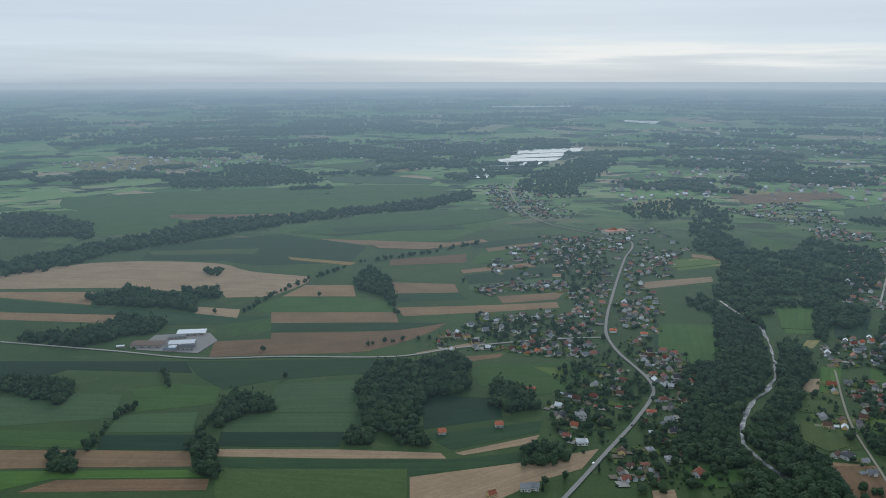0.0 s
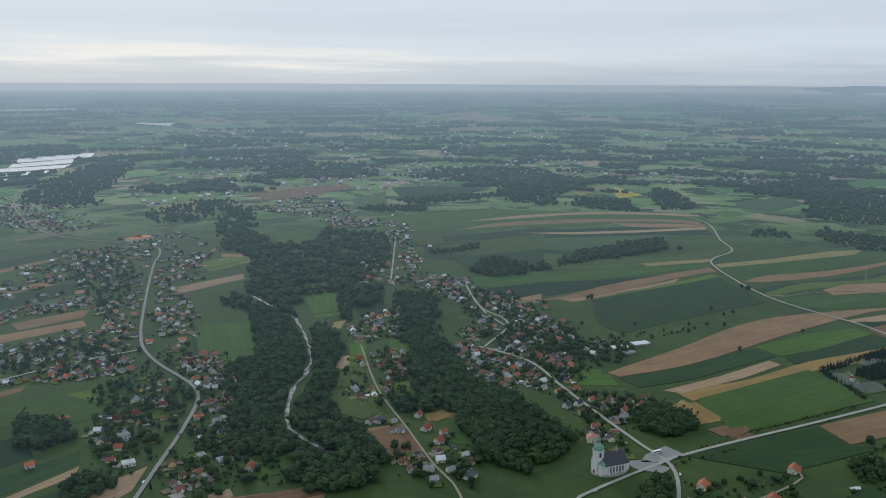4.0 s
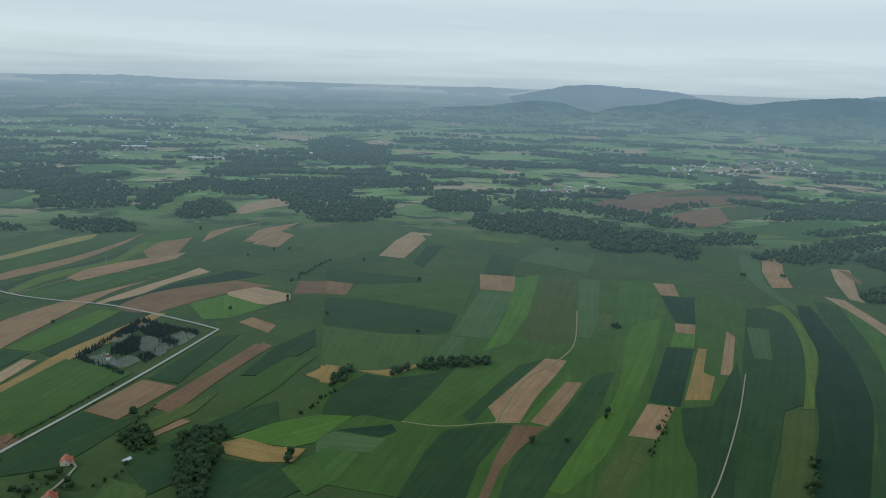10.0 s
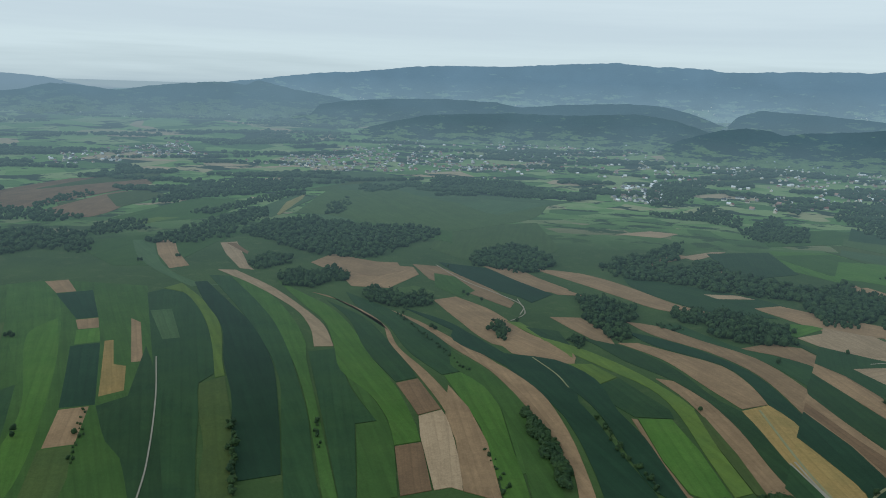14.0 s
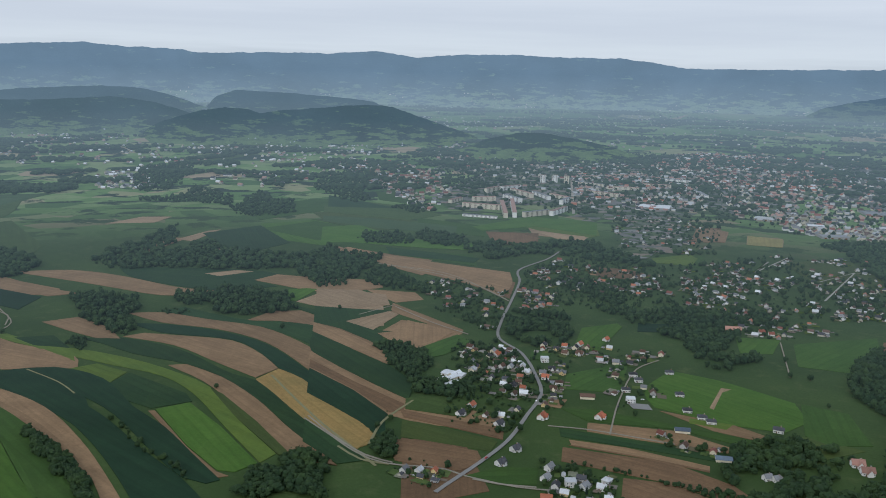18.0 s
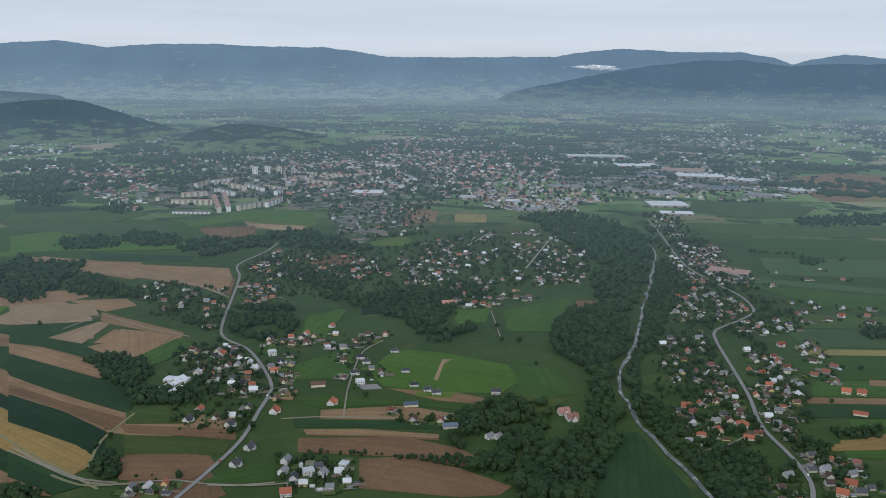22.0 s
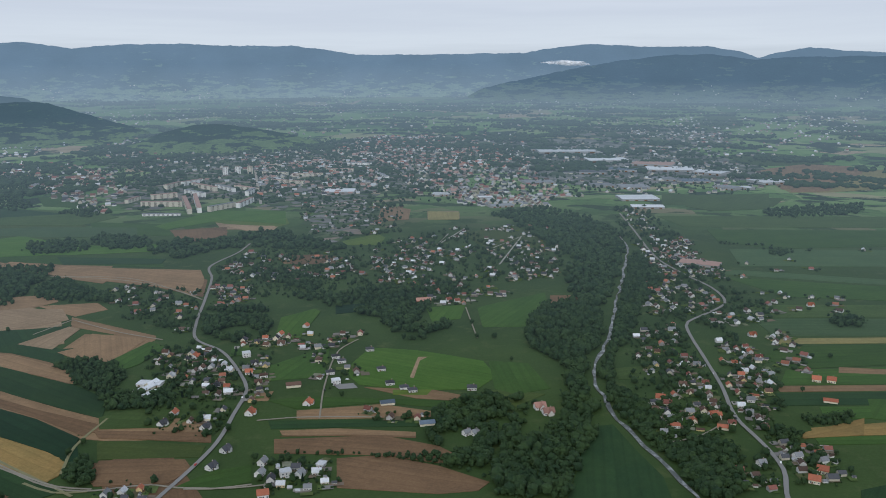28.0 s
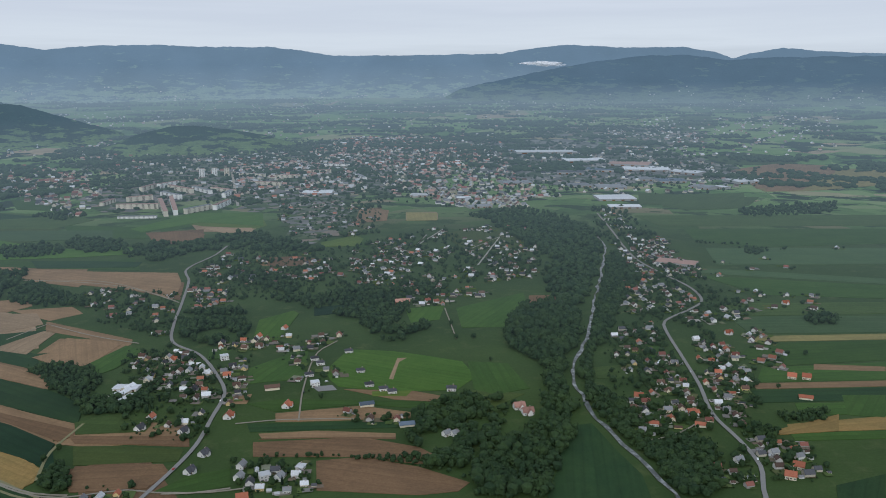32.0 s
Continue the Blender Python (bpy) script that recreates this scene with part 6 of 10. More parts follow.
field("brown", (1229.9, 716.0), (1303.2, 713.8), (1374.7, 680.6), (1459.5, 600.9), (1437.0, 520.3), (1385.8, 570.0), (1288.2, 615.3), (1201.4, 645.0))
field("clay", (1373.9, 583.1), (1421.7, 548.4), (1391.5, 473.0), (1354.1, 459.9), (1310.6, 485.8), (1325.5, 562.2))
field("bright", (1284.7, 613.7), (1354.9, 574.9), (1300.3, 481.9), (1219.2, 516.3), (1204.0, 552.2))
field("soil", (1825, 732), (1970, 752), (2056, 721), (2114, 691), (1977, 693), (1816, 678))
field("clay", (1803, 702), (1970, 691), (1940, 650), (1791, 655))
field("mead", (2000, 671), (2232, 492), (2092, 373), (1821, 410), (1691.1, 463.9), (1811, 606))
field("clay", (1761, 396), (1939, 397), (2069, 383), (2060, 326), (1938, 331), (1748.9, 337.8))
field("dark", (1708.4, 311.8), (1905, 312), (1919, 274), (1672.7, 282.0))
field("green", (2038, 349), (2014, 265), (1905, 261), (1946, 317))
field("brown", (1393.9, 468.4), (1488.8, 489.9), (1508.0, 389.5), (1418.5, 380.8))
field("dark", (1861, 159), (1832, 99), (1642.7, 95.3), (1646.8, 152.7))
field("green", (1120, 1881), (1265, 1841), (1466, 1810), (1418, 1751), (1211, 1764), (1102, 1799))
field("dark", (1067, 1719), (1235, 1699), (1373, 1696), (1316, 1625), (1124, 1638), (1043, 1657))
field("mead", (1008, 1626), (1168, 1608), (1306, 1613), (1188, 1468), (1017.1, 1483.8), (970, 1543))
field("dark", (957.0, 1500.5), (1103, 1478), (1188, 1468), (1075.7, 1329.7), (916.7, 1339.2))
field("green", (866.6, 1322.5), (973.5, 1305.9), (1049.0, 1297.0), (987.6, 1221.4), (842.5, 1250.1))
field("deep", (833.2, 1236.4), (915.1, 1228.3), (984.7, 1217.9), (927.4, 1147.5), (832.8, 1151.1))
field("soil", (834.1, 1144.7), (930.0, 1150.7), (902.4, 1116.7), (832.7, 1115.7))

# ---- the long strips: fields ----
field("brown", (2775, -105), (3126, -303), (3331, -785), (3090, -707), (2741, -369), (2607, -235))
field("mead", (2791, -1179), (3013, -1569), (2752, -1530), (2632, -1241))
field("lime", (2084, 217), (2035, 111), (1993, 103), (2015, 210))
field("pale", (1967, 40), (1879, -73), (1713.4, -55.2), (1800, 90))

# ---- the bending strips: fields ----
field("soil", (730.9, -1311.8), (639.7, -1334.6), (604.7, -1295.5), (639.3, -1254.3))
field("soil", (581.9, -1080.2), (581.6, -1164.8), (489.3, -1160.2), (466.9, -1147.7), (477.3, -1046.5))
field("soil", (642.4, -1250.5), (472.5, -1160.3), (466.3, -1137.1), (524.1, -1159.9), (620.8, -1201.5))
field("soil", (967, -1585), (895, -1630), (734.2, -1618.8), (710.4, -1520.5), (809.7, -1524.6))
field("brown", (689.5, -1525.0), (621.6, -1573.6), (504.2, -1497.4), (473.3, -1376.2), (560.9, -1429.3))
field("olive", (1296, -2018), (1175, -2185), (983, -2141), (998, -1864), (1198, -1923))
field("brown", (725, -1944), (655, -2033), (612, -1943), (667, -1829))
field("green", (788, -2140), (685, -2402), (619, -2185), (715, -1987))
field("soil", (428.1, -810.4), (414.8, -836.9), (376.2, -868.4), (329.6, -865.1), (301.2, -855.3), (294.5, -824.1), (331.0, -812.6), (384.1, -804.6))
field("brown", (374.1, -755.4), (322.3, -793.5), (249.5, -689.6), (310.7, -623.5))
field("pale", (3367, -1291), (3255, -1707), (2842, -1675), (2868, -1393), (2996, -1185))
field("olive", (3087, -3557), (3245, -4461), (2635, -4057), (2628, -3379))
field("pale", (2458, -1028), (2604, -1389), (2490, -1600), (2180, -1859), (2038, -1517), (1916, -1205), (1978, -1092), (2089, -1009), (1999, -837))
field("mead", (1916, -1205), (1876, -1499), (1545, -1309), (1454, -1184), (1459.5, -1017.1), (1666, -1013))
field("olive", (2928, -208), (3398, -631), (3559, -862), (3093, -708), (2924, -454), (2769, -286), (2678, -188))
field("olive", (2688, -338), (2946, -636), (2777, -688), (2525, -465), (2386, -395), (2464, -322))
field("green", (2371, -436), (2684, -754), (2567, -901), (2280, -686), (2254, -484))
field("lime", (2291, -463), (2365, -600), (2311, -601), (2236, -480))
field("pale", (2348, -806), (2657, -1071), (2568, -1115), (2228, -830))
field("green", (2039, -275), (2084, -460), (2035, -698), (1918, -576), (1714.3, -420.6), (1757.7, -319.1))
field("pale", (2022, -413), (2005, -455), (1718.7, -410.3), (1546.8, -430.7), (1504.0, -471.3), (1516.1, -411.6), (1671.2, -387.7), (1823, -383))
field("soil", (2003, -461), (1987, -502), (1851, -473), (1699.0, -456.5), (1688.1, -414.0), (1837, -427))
field("clay", (1914, -588), (1913, -628), (1652.2, -566.0), (1607.0, -562.3), (1633.2, -541.6), (1782, -560))
field("brown", (1909, -600), (1893, -619), (1787, -613), (1764, -602))
field("soil", (1336, -1384), (1366, -1526), (1337, -1543), (1299, -1364))
field("clay", (1348, -1517), (1358, -1636), (1344, -1670), (1301, -1512))
field("clay", (1202, -1472), (1235, -1589), (1198, -1600), (1177, -1461))
field("bright", (1310, -1788), (1215, -1925), (1012, -1796), (956, -1701), (1018, -1624), (1133, -1632))
field("clay", (1645, -1588), (1643, -1715), (1579, -1757), (1552, -1663))
field("brown", (950, -1540), (960, -1632), (911, -1625), (883, -1578))

# ---- the river village: fields ----
field("green", (1079, -1734), (852, -1662), (674, -1700), (623.2, -1597.3), (827, -1610), (1029, -1651))
field("brown", (210.1, -822.9), (153.1, -845.2), (66.1, -838.8), (65.0, -824.6), (137.8, -827.2))
field("brown", (214.4, -815.5), (101.7, -829.4), (40.1, -805.6), (10.3, -775.1), (38.2, -767.3), (96.2, -782.5), (206.3, -782.3))
field("soil", (213.5, -837.1), (153.1, -845.2), (66.1, -838.8), (65.4, -828.8), (138.3, -830.1), (207.8, -825.9))
field("brown", (140.8, -773.5), (96.2, -782.5), (37.9, -761.2), (-11.8, -729.5), (-1.2, -712.5), (35.0, -705.0), (130.6, -713.1))
field("soil", (206.8, -891.9), (111.7, -914.4), (44.6, -893.6), (43.9, -880.9), (144.8, -871.6), (201.7, -868.2))
field("dark", (232.5, -863.2), (144.1, -867.0), (43.7, -876.2), (42.6, -854.9), (141.2, -848.9), (223.8, -840.9))
field("green", (246.8, -920.0), (209.3, -934.7), (113.7, -931.6), (19.6, -925.1), (22.3, -903.1), (112.3, -919.5), (207.9, -896.8))
field("soil", (281.7, -935.7), (247.5, -950.6), (246.8, -920.0), (273.5, -918.4))
field("soil", (138.7, -966.5), (55.0, -962.3), (20.1, -946.1), (26.3, -928.2), (73.5, -934.0))
field("green", (273.1, -1039.8), (209.0, -1125.9), (194.4, -1002.4), (262.9, -984.2))
field("bright", (168.9, -1024.6), (151.3, -1116.9), (87.0, -1108.6), (-7.1, -1067.8), (-21.2, -1005.3), (-0.0, -965.6), (75.6, -961.0), (147.0, -975.6))
field("clay", (86.0, -1002.8), (81.0, -1080.6), (67.9, -1081.4), (77.5, -1064.9), (80.7, -999.2))
field("green", (284.2, -706.0), (257.9, -741.9), (222.6, -756.1), (213.1, -721.4), (246.5, -706.1))
field("brown", (384.7, -752.4), (362.0, -760.1), (293.1, -761.7), (297.7, -727.7), (355.3, -707.2))
field("brown", (411.3, -829.6), (286.0, -829.8), (278.0, -804.7), (365.6, -810.6))
field("olive", (399.7, -804.3), (363.9, -806.5), (281.7, -797.7), (279.0, -771.4), (380.1, -761.5))
field("olive", (13.4, -946.5), (-27.5, -967.2), (-81.2, -952.3), (-39.2, -906.8))
field("green", (-14.7, -1068.2), (-66.9, -1060.3), (-89.4, -971.0), (-47.4, -950.2), (-20.7, -966.8))
field("dark", (-116.8, -857.1), (-148.5, -866.4), (-161.9, -804.6), (-177.8, -745.1), (-174.6, -641.7), (-62.4, -634.9), (-100.1, -763.6))
field("bright", (84.9, -1322.5), (20.4, -1343.4), (27.8, -1261.8), (71.1, -1244.1))
field("green", (1.6, -1327.6), (-116.1, -1424.0), (-117.3, -1318.1), (-75.7, -1223.7), (-7.4, -1219.5))
field("brown", (-124.4, -1405.7), (-182.7, -1409.2), (-171.5, -1355.0), (-118.7, -1334.8))
field("mead", (-179.3, -1045.6), (-243.8, -1060.2), (-225.9, -1007.8), (-176.4, -1004.8))
field("green", (-268.8, -1142.3), (-291.4, -1138.7), (-274.8, -1084.0), (-259.8, -1083.1))
field("green", (-210.5, -901.0), (-252.7, -919.7), (-239.0, -864.5), (-199.3, -847.7))
field("mead", (-576, -2648), (-923, -2551), (-835, -2387), (-529, -2420))
field("mead", (-473, -2226), (-1242, -2228), (-1155, -2066), (-509, -2065))
field("green", (-555, -2030), (-1135, -2029), (-1045, -1861), (-640, -1807), (-544, -1893))
field("pale", (-543, -1802), (-1013, -1801), (-927, -1642), (-519.0, -1641.2))
field("pale", (-467.9, -1614.3), (-855.4, -1507.4), (-833.8, -1467.2), (-465.9, -1568.4))
field("green", (-459.6, -1546.1), (-600.9, -1512.4), (-829.6, -1459.3), (-784.4, -1374.9), (-525.7, -1411.6))
field("mead", (-433.1, -1353.7), (-778.8, -1364.5), (-743.8, -1299.2), (-428.4, -1280.2))
field("pale", (-426.5, -1274.1), (-548.6, -1281.4), (-732.3, -1277.7), (-689.7, -1198.0), (-432.5, -1190.3))
field("straw", (-419.9, -1176.6), (-686.8, -1192.7), (-672.9, -1166.7), (-419.4, -1151.4))
field("green", (-415.2, -1138.9), (-670.1, -1161.6), (-628.3, -1083.4), (-406.2, -1048.9), (-384.1, -1090.6))
field("green", (-397.5, -1044.3), (-622.4, -1072.4), (-586.1, -1004.8), (-372.4, -991.8))
field("soil", (-364.3, -987.6), (-584.1, -1000.9), (-574.0, -982.1), (-364.8, -969.4))
field("dark", (-356.2, -963.6), (-572.0, -978.4), (-550.2, -937.8), (-356.2, -926.0))
field("green", (-393.1, -923.3), (-547.5, -932.7), (-530.1, -900.1), (-385.6, -888.3))
field("ochre", (-361.5, -864.7), (-528.4, -897.0), (-505.9, -855.0), (-356.3, -843.2))
field("green", (-355.2, -840.4), (-504.4, -852.2), (-493.2, -831.3), (-354.2, -822.8))
field("straw", (-993, -2801), (-1353, -3295), (-1828, -3323), (-1605, -2906), (-1107, -2679), (-983, -2672))
field("clay", (676, -2097), (500, -2043), (505, -2004), (633, -2004))
field("brown", (756, -1989), (628, -2035), (595, -1926), (679, -1852))
field("lime", (696, -2113), (536, -2257), (481, -2084), (500, -2043), (640, -2075))
field("green", (1005, -2095), (784, -2066), (729, -1918), (920, -1942))
field("brown", (332, -2318), (217, -2375), (200, -2186), (299, -2137))
field("clay", (137, -2253), (52, -2267), (50, -2169), (131, -2164))
field("green", (308, -1908), (206, -1949), (198, -1817), (295, -1830))
field("soil", (415.9, -1688.0), (338.6, -1720.3), (323.4, -1640.6), (392.1, -1636.5))
field("deep", (235.8, -1330.5), (172.4, -1351.7), (162.4, -1307.9), (227.4, -1281.1))
field("brown", (1652, -2944), (1441, -3131), (1344, -2962), (1491, -2796))
field("dark", (1450, -2355), (1029, -2181), (986, -2054), (1284, -2078))
field("green", (1372, -2532), (1185, -2483), (1127, -2321), (1256, -2345))
field("lime", (103.1, -959.3), (55.0, -962.3), (60.7, -943.7), (101.6, -944.8))
field("dark", (-354.0, -725.9), (-410.8, -748.8), (-353.9, -634.1), (-318.1, -633.8))
field("green", (-459.1, -949.9), (-510.7, -950.1), (-477.5, -883.3), (-439.1, -891.0))
field("soil", (-470.6, -1058.6), (-559.3, -1048.0), (-550.9, -1031.1), (-461.7, -1037.1))

# ---- the long strips on the slope ----
field("green",(1251, 370), (1229, 275), (1354, 166), (1629, 146), (1673, -195), (1556, -341), (663, -153), (716, 221))
field("brown",(1505, 440), (1497, 383), (1410, 376), (1409, 413))
field("dark",(1600, 466), (1576, 270), (1505, 259), (1479, 282), (1493, 379), (1505, 440))
field("green",(1489, 378), (1538, 264), (1584, 163), (1460, 160), (1343, 161), (1376, 280), (1403, 374))
field("dark",(1385, 407), (1386, 324), (1334, 164), (1227, 163), (1199, 224), (1219, 361))
field("mead",(1211, 359), (1200, 269), (1214, 166), (1110, 177), (1035, 215), (1032, 259), (1042, 312))
field("soil",(1644, 161), (1640, 89), (1514, 83), (1518, 147))
field("pale",(1510, 146), (1506, 82), (1348, 92), (1214, 99), (1217, 135), (1219, 158), (1353, 153))
field("pale",(1213, 158), (1209, 134), (1106, 138), (1077, 169), (1156, 165))
field("bright",(1626, 86), (1673, 42), (1345, 50), (1197, 71), (1150, 106), (1213, 98), (1347, 87))
field("olive",(1673, 40), (1659, -35), (1245, -26), (1204, -1), (1223, 56), (1252, 64), (1379, 48))
field("pale",(1659, -38), (1657, -80), (1336, -64), (1257, -52), (1259, -31))
field("olive",(1406, -69), (1404, -94), (1308, -81), (1309, -61))
field("green",(1666, -119), (1662, -193), (1477, -183), (1206, -142), (942, -86), (910, -67), (1107, -84), (1334, -92))
field("bright",(1331, -119), (1399, -169), (1206, -142), (942, -86), (821, -52), (742, -16), (747, 3), (881, -37), (1019, -78))
field("soil",(1663, -182), (1661, -222), (1563, -221), (1565, -188))
field("deep",(1560, -187), (1561, -248), (1377, -225), (1379, -193))
field("soil",(1375, -191), (1373, -224), (1317, -215), (1320, -186))
field("bright",(1316, -183), (1314, -215), (1244, -204), (1244, -169))
field("deep",(1239, -163), (1238, -203), (995, -154), (1003, -116), (1126, -141))
field("soil",(997, -115), (993, -147), (891, -116), (895, -85))
field("ochre",(1244, -210), (1243, -222), (1133, -201), (1119, -214), (1028, -193), (1020, -162), (1098, -179))
field("soil",(1348, -269), (1319, -277), (1129, -238), (1131, -223))
field("olive",(892, -81), (888, -113), (815, -98), (737, -71), (677, -53), (680, -34), (782, -50))
field("dark",(991, -154), (1007, -193), (1195, -257), (1091, -243), (663, -153), (666, -127), (837, -150), (884, -145))
field("soil",(943, 76), (1054, 52), (1141, 14), (1138, -16), (1070, -1), (991, 20), (903, 36), (898, 60))
field("bright",(903, 35), (968, 16), (1058, -11), (1095, -19), (1063, -22), (994, -1), (909, 21))
field("soil",(909, 24), (1051, -15), (1055, -37), (986, -21), (900, 3))
field("brown",(896, 42), (898, 6), (829, 34), (780, 48), (693, 57), (694, 65), (809, 55))
field("dark",(911, 103), (1097, 51), (1141, 14), (943, 76), (886, 89))
field("green",(1079, 128), (1120, 88), (1150, 30), (1097, 51), (930, 99), (871, 116), (877, 168), (957, 151))
field("dark",(866, 116), (895, 60), (894, 43), (786, 70), (695, 76), (704, 138), (806, 129))
field("deep",(838, 235), (868, 177), (849, 167), (830, 181))
field("pale",(815, 249), (834, 234), (827, 175), (793, 183), (780, 239))
field("ochre",(1030, 258), (1042, 223), (1073, 188), (1066, 182), (1018, 211))
field("ochre",(1038, 311), (1039, 286), (975, 275), (977, 294))
field("dark",(947, 268), (1021, 244), (1012, 210), (1045, 157), (1090, 129), (957, 151), (877, 168), (887, 214), (848, 258))
field("dark",(899, 1), (986, -26), (1087, -53), (1107, -81), (912, -45), (787, -11), (686, 15), (691, 47), (829, 33))
field("dark",(1502, -329), (1518, -361), (1464, -392), (1312, -373), (1187, -348), (1038, -307), (1014, -281), (922, -254), (800, -216), (659, -176), (663, -153))
field("pale",(1382, -306), (1379, -340), (1214, -310), (1216, -285))
field("lime",(1527, -363), (1553, -403), (1422, -403), (1261, -384), (1082, -332), (1026, -318), (1023, -304), (1187, -348), (1329, -376), (1486, -387))
field("olive",(1012, -280), (1021, -316), (955, -299), (823, -263), (655, -206), (658, -187), (749, -205), (827, -232), (922, -254))
field("deep",(1552, -426), (1550, -449), (1361, -437), (1241, -429), (1052, -392), (862, -329), (727, -279), (733, -237), (823, -261), (954, -303), (1082, -334), (1245, -382), (1402, -402))
field("dark",(1598, -468), (1572, -502), (1377, -484), (1178, -454), (984, -400), (858, -362), (722, -312), (644, -287), (648, -252), (817, -314), (987, -377), (1181, -419), (1361, -443))
field("green",(1572, -504), (1500, -525), (1301, -509), (1120, -469), (1047, -440), (906, -392), (641, -302), (643, -288), (908, -380), (1073, -426), (1270, -470))
field("clay",(1638, -498), (1621, -529), (1454, -544), (1299, -539), (1186, -528), (1078, -496), (1089, -470), (1188, -505), (1300, -524), (1478, -518))
field("dark",(1070, -453), (1066, -492), (901, -441), (803, -424), (806, -398), (639, -318), (641, -303), (906, -396))
field("green",(1066, -492), (881, -455), (773, -426), (633, -358), (639, -319), (803, -398), (800, -423), (901, -443))
field("bright",(1497, -571), (1370, -578), (1278, -582), (1139, -559), (1038, -529), (894, -498), (769, -457), (731, -440), (735, -410), (801, -437), (881, -455), (978, -460), (1071, -494), (1200, -536), (1316, -548))
field("dark",(1320, -595), (1194, -604), (1058, -578), (927, -545), (907, -537), (905, -505), (1038, -529), (1197, -578))
field("soil",(1389, -596), (1348, -612), (1225, -618), (1134, -613), (1033, -579), (925, -562), (820, -538), (722, -505), (620, -455), (623, -429), (737, -489), (814, -517), (927, -547), (1058, -578), (1163, -618), (1293, -619))
field("brown",(901, -503), (903, -537), (800, -509), (796, -475), (834, -486))
field("clay",(793, -474), (797, -508), (764, -498), (623, -428), (628, -395), (743, -447))
field("brown",(732, -409), (728, -440), (629, -393), (633, -361))
field("dark",(1365, -652), (1221, -667), (1050, -659), (919, -618), (902, -613), (901, -573), (1009, -583), (1148, -620), (1258, -624))
field("bright",(897, -574), (898, -611), (798, -590), (615, -489), (619, -461), (733, -521), (803, -544))
field("green",(896, -613), (879, -632), (766, -596), (612, -510), (615, -490), (797, -591))
field("soil",(1221, -667), (1129, -676), (1000, -673), (913, -668), (824, -645), (734, -622), (606, -553), (609, -531), (724, -593), (794, -616), (887, -642), (990, -650), (1088, -663))
field("deep",(1225, -694), (1102, -718), (952, -694), (906, -729), (784, -703), (670, -610), (746, -638), (839, -658), (932, -682), (1046, -697))
field("soil",(1246, -769), (1249, -819), (1144, -824), (1011, -798), (899, -798), (838, -748), (926, -744), (984, -715), (1123, -740))
field("soil",(1512, -707), (1463, -767), (1529, -838), (1503, -874), (1435, -849), (1359, -738), (1403, -681))
field("soil",(1526, -887), (1485, -927), (1281, -916), (1169, -893), (1141, -863), (1274, -856), (1392, -848))
field("mead",(1340, -728), (1355, -792), (1297, -804), (1246, -764), (1278, -717))
field("green",(1433, -884), (1388, -905), (1273, -877), (1241, -825), (1333, -825))
field("deep",(1523, -949), (1425, -1014), (1262, -1017), (1199, -925), (1277, -914), (1396, -921))
field("soil",(1447, -1017), (1422, -1062), (1206, -1050), (1168, -1019), (1228, -991))
field("lime",(1075, -806), (1059, -824), (899, -798), (877, -780), (975, -798))
field("dark",(1034, -815), (993, -849), (918, -813), (981, -803))

field("soil",(1389, -1101), (1303, -1166), (1190, -1176), (1033, -1159), (962, -1170), (971, -1134), (1021, -1101), (1118, -1102), (1236, -1104))
field("dark",(1246, -1231), (1119, -1292), (997, -1337), (913, -1334), (948, -1271), (881, -1250), (954, -1176), (1039, -1166), (1166, -1181))
field("soil",(1427, -1015), (1361, -1065), (1243, -1044), (1154, -1043), (1182, -1004), (1317, -1005))
field("deep",(1469, -975), (1422, -1012), (1295, -1000), (1187, -996), (1154, -921), (1250, -930), (1409, -933))
field("clay",(1063, -1268), (1028, -1322), (991, -1329), (1025, -1264))
field("soil",(948, -1271), (937, -1330), (889, -1339), (738, -1384), (709, -1339), (760, -1255), (834, -1256))
field("bright",(849, -1241), (828, -1265), (806, -1269), (794, -1181), (826, -1173))
field("clay",(792, -1178), (788, -1261), (741, -1303), (674, -1274), (630, -1193), (667, -1156))
field("dark",(813, -1154), (673, -1148), (580, -1093), (536, -1017), (606, -1069), (697, -1117), (757, -1139))
field("soil",(796, -1045), (792, -1108), (753, -1134), (694, -1111), (602, -1061), (532, -1010), (504, -957), (595, -1016), (689, -1069), (751, -1066))
field("clay",(655, -1113), (637, -1205), (591, -1121), (621, -1094))
field("dark",(951, -1025), (932, -1059), (851, -1049), (781, -1047), (731, -1068), (666, -1066), (556, -981), (498, -947), (457, -871), (533, -926), (648, -992), (755, -1026), (852, -1021))
field("soil",(986, -989), (944, -1017), (852, -1021), (755, -1026), (655, -988), (537, -918), (453, -862), (419, -801), (458, -810), (572, -888), (700, -965), (801, -986), (905, -974))
field("deep",(945, -948), (879, -972), (795, -979), (696, -959), (568, -883), (455, -806), (415, -792), (392, -749), (410, -758), (487, -807), (622, -883), (679, -923), (754, -954), (867, -933))
field("soil",(902, -892), (888, -919), (825, -936), (750, -950), (676, -919), (623, -882), (628, -840), (700, -861), (811, -895))
field("ochre",(624, -835), (621, -881), (572, -863), (485, -804), (410, -755), (402, -726), (412, -707), (472, -735), (552, -784))
field("dark",(947, -857), (902, -886), (790, -883), (662, -837), (622, -832), (500, -755), (413, -704), (410, -682), (420, -676), (495, -724), (584, -781), (669, -822), (742, -840), (834, -840), (902, -853))
field("soil",(758, -825), (740, -839), (669, -822), (584, -781), (493, -722), (415, -679), (428, -667), (479, -680), (581, -745), (676, -798))
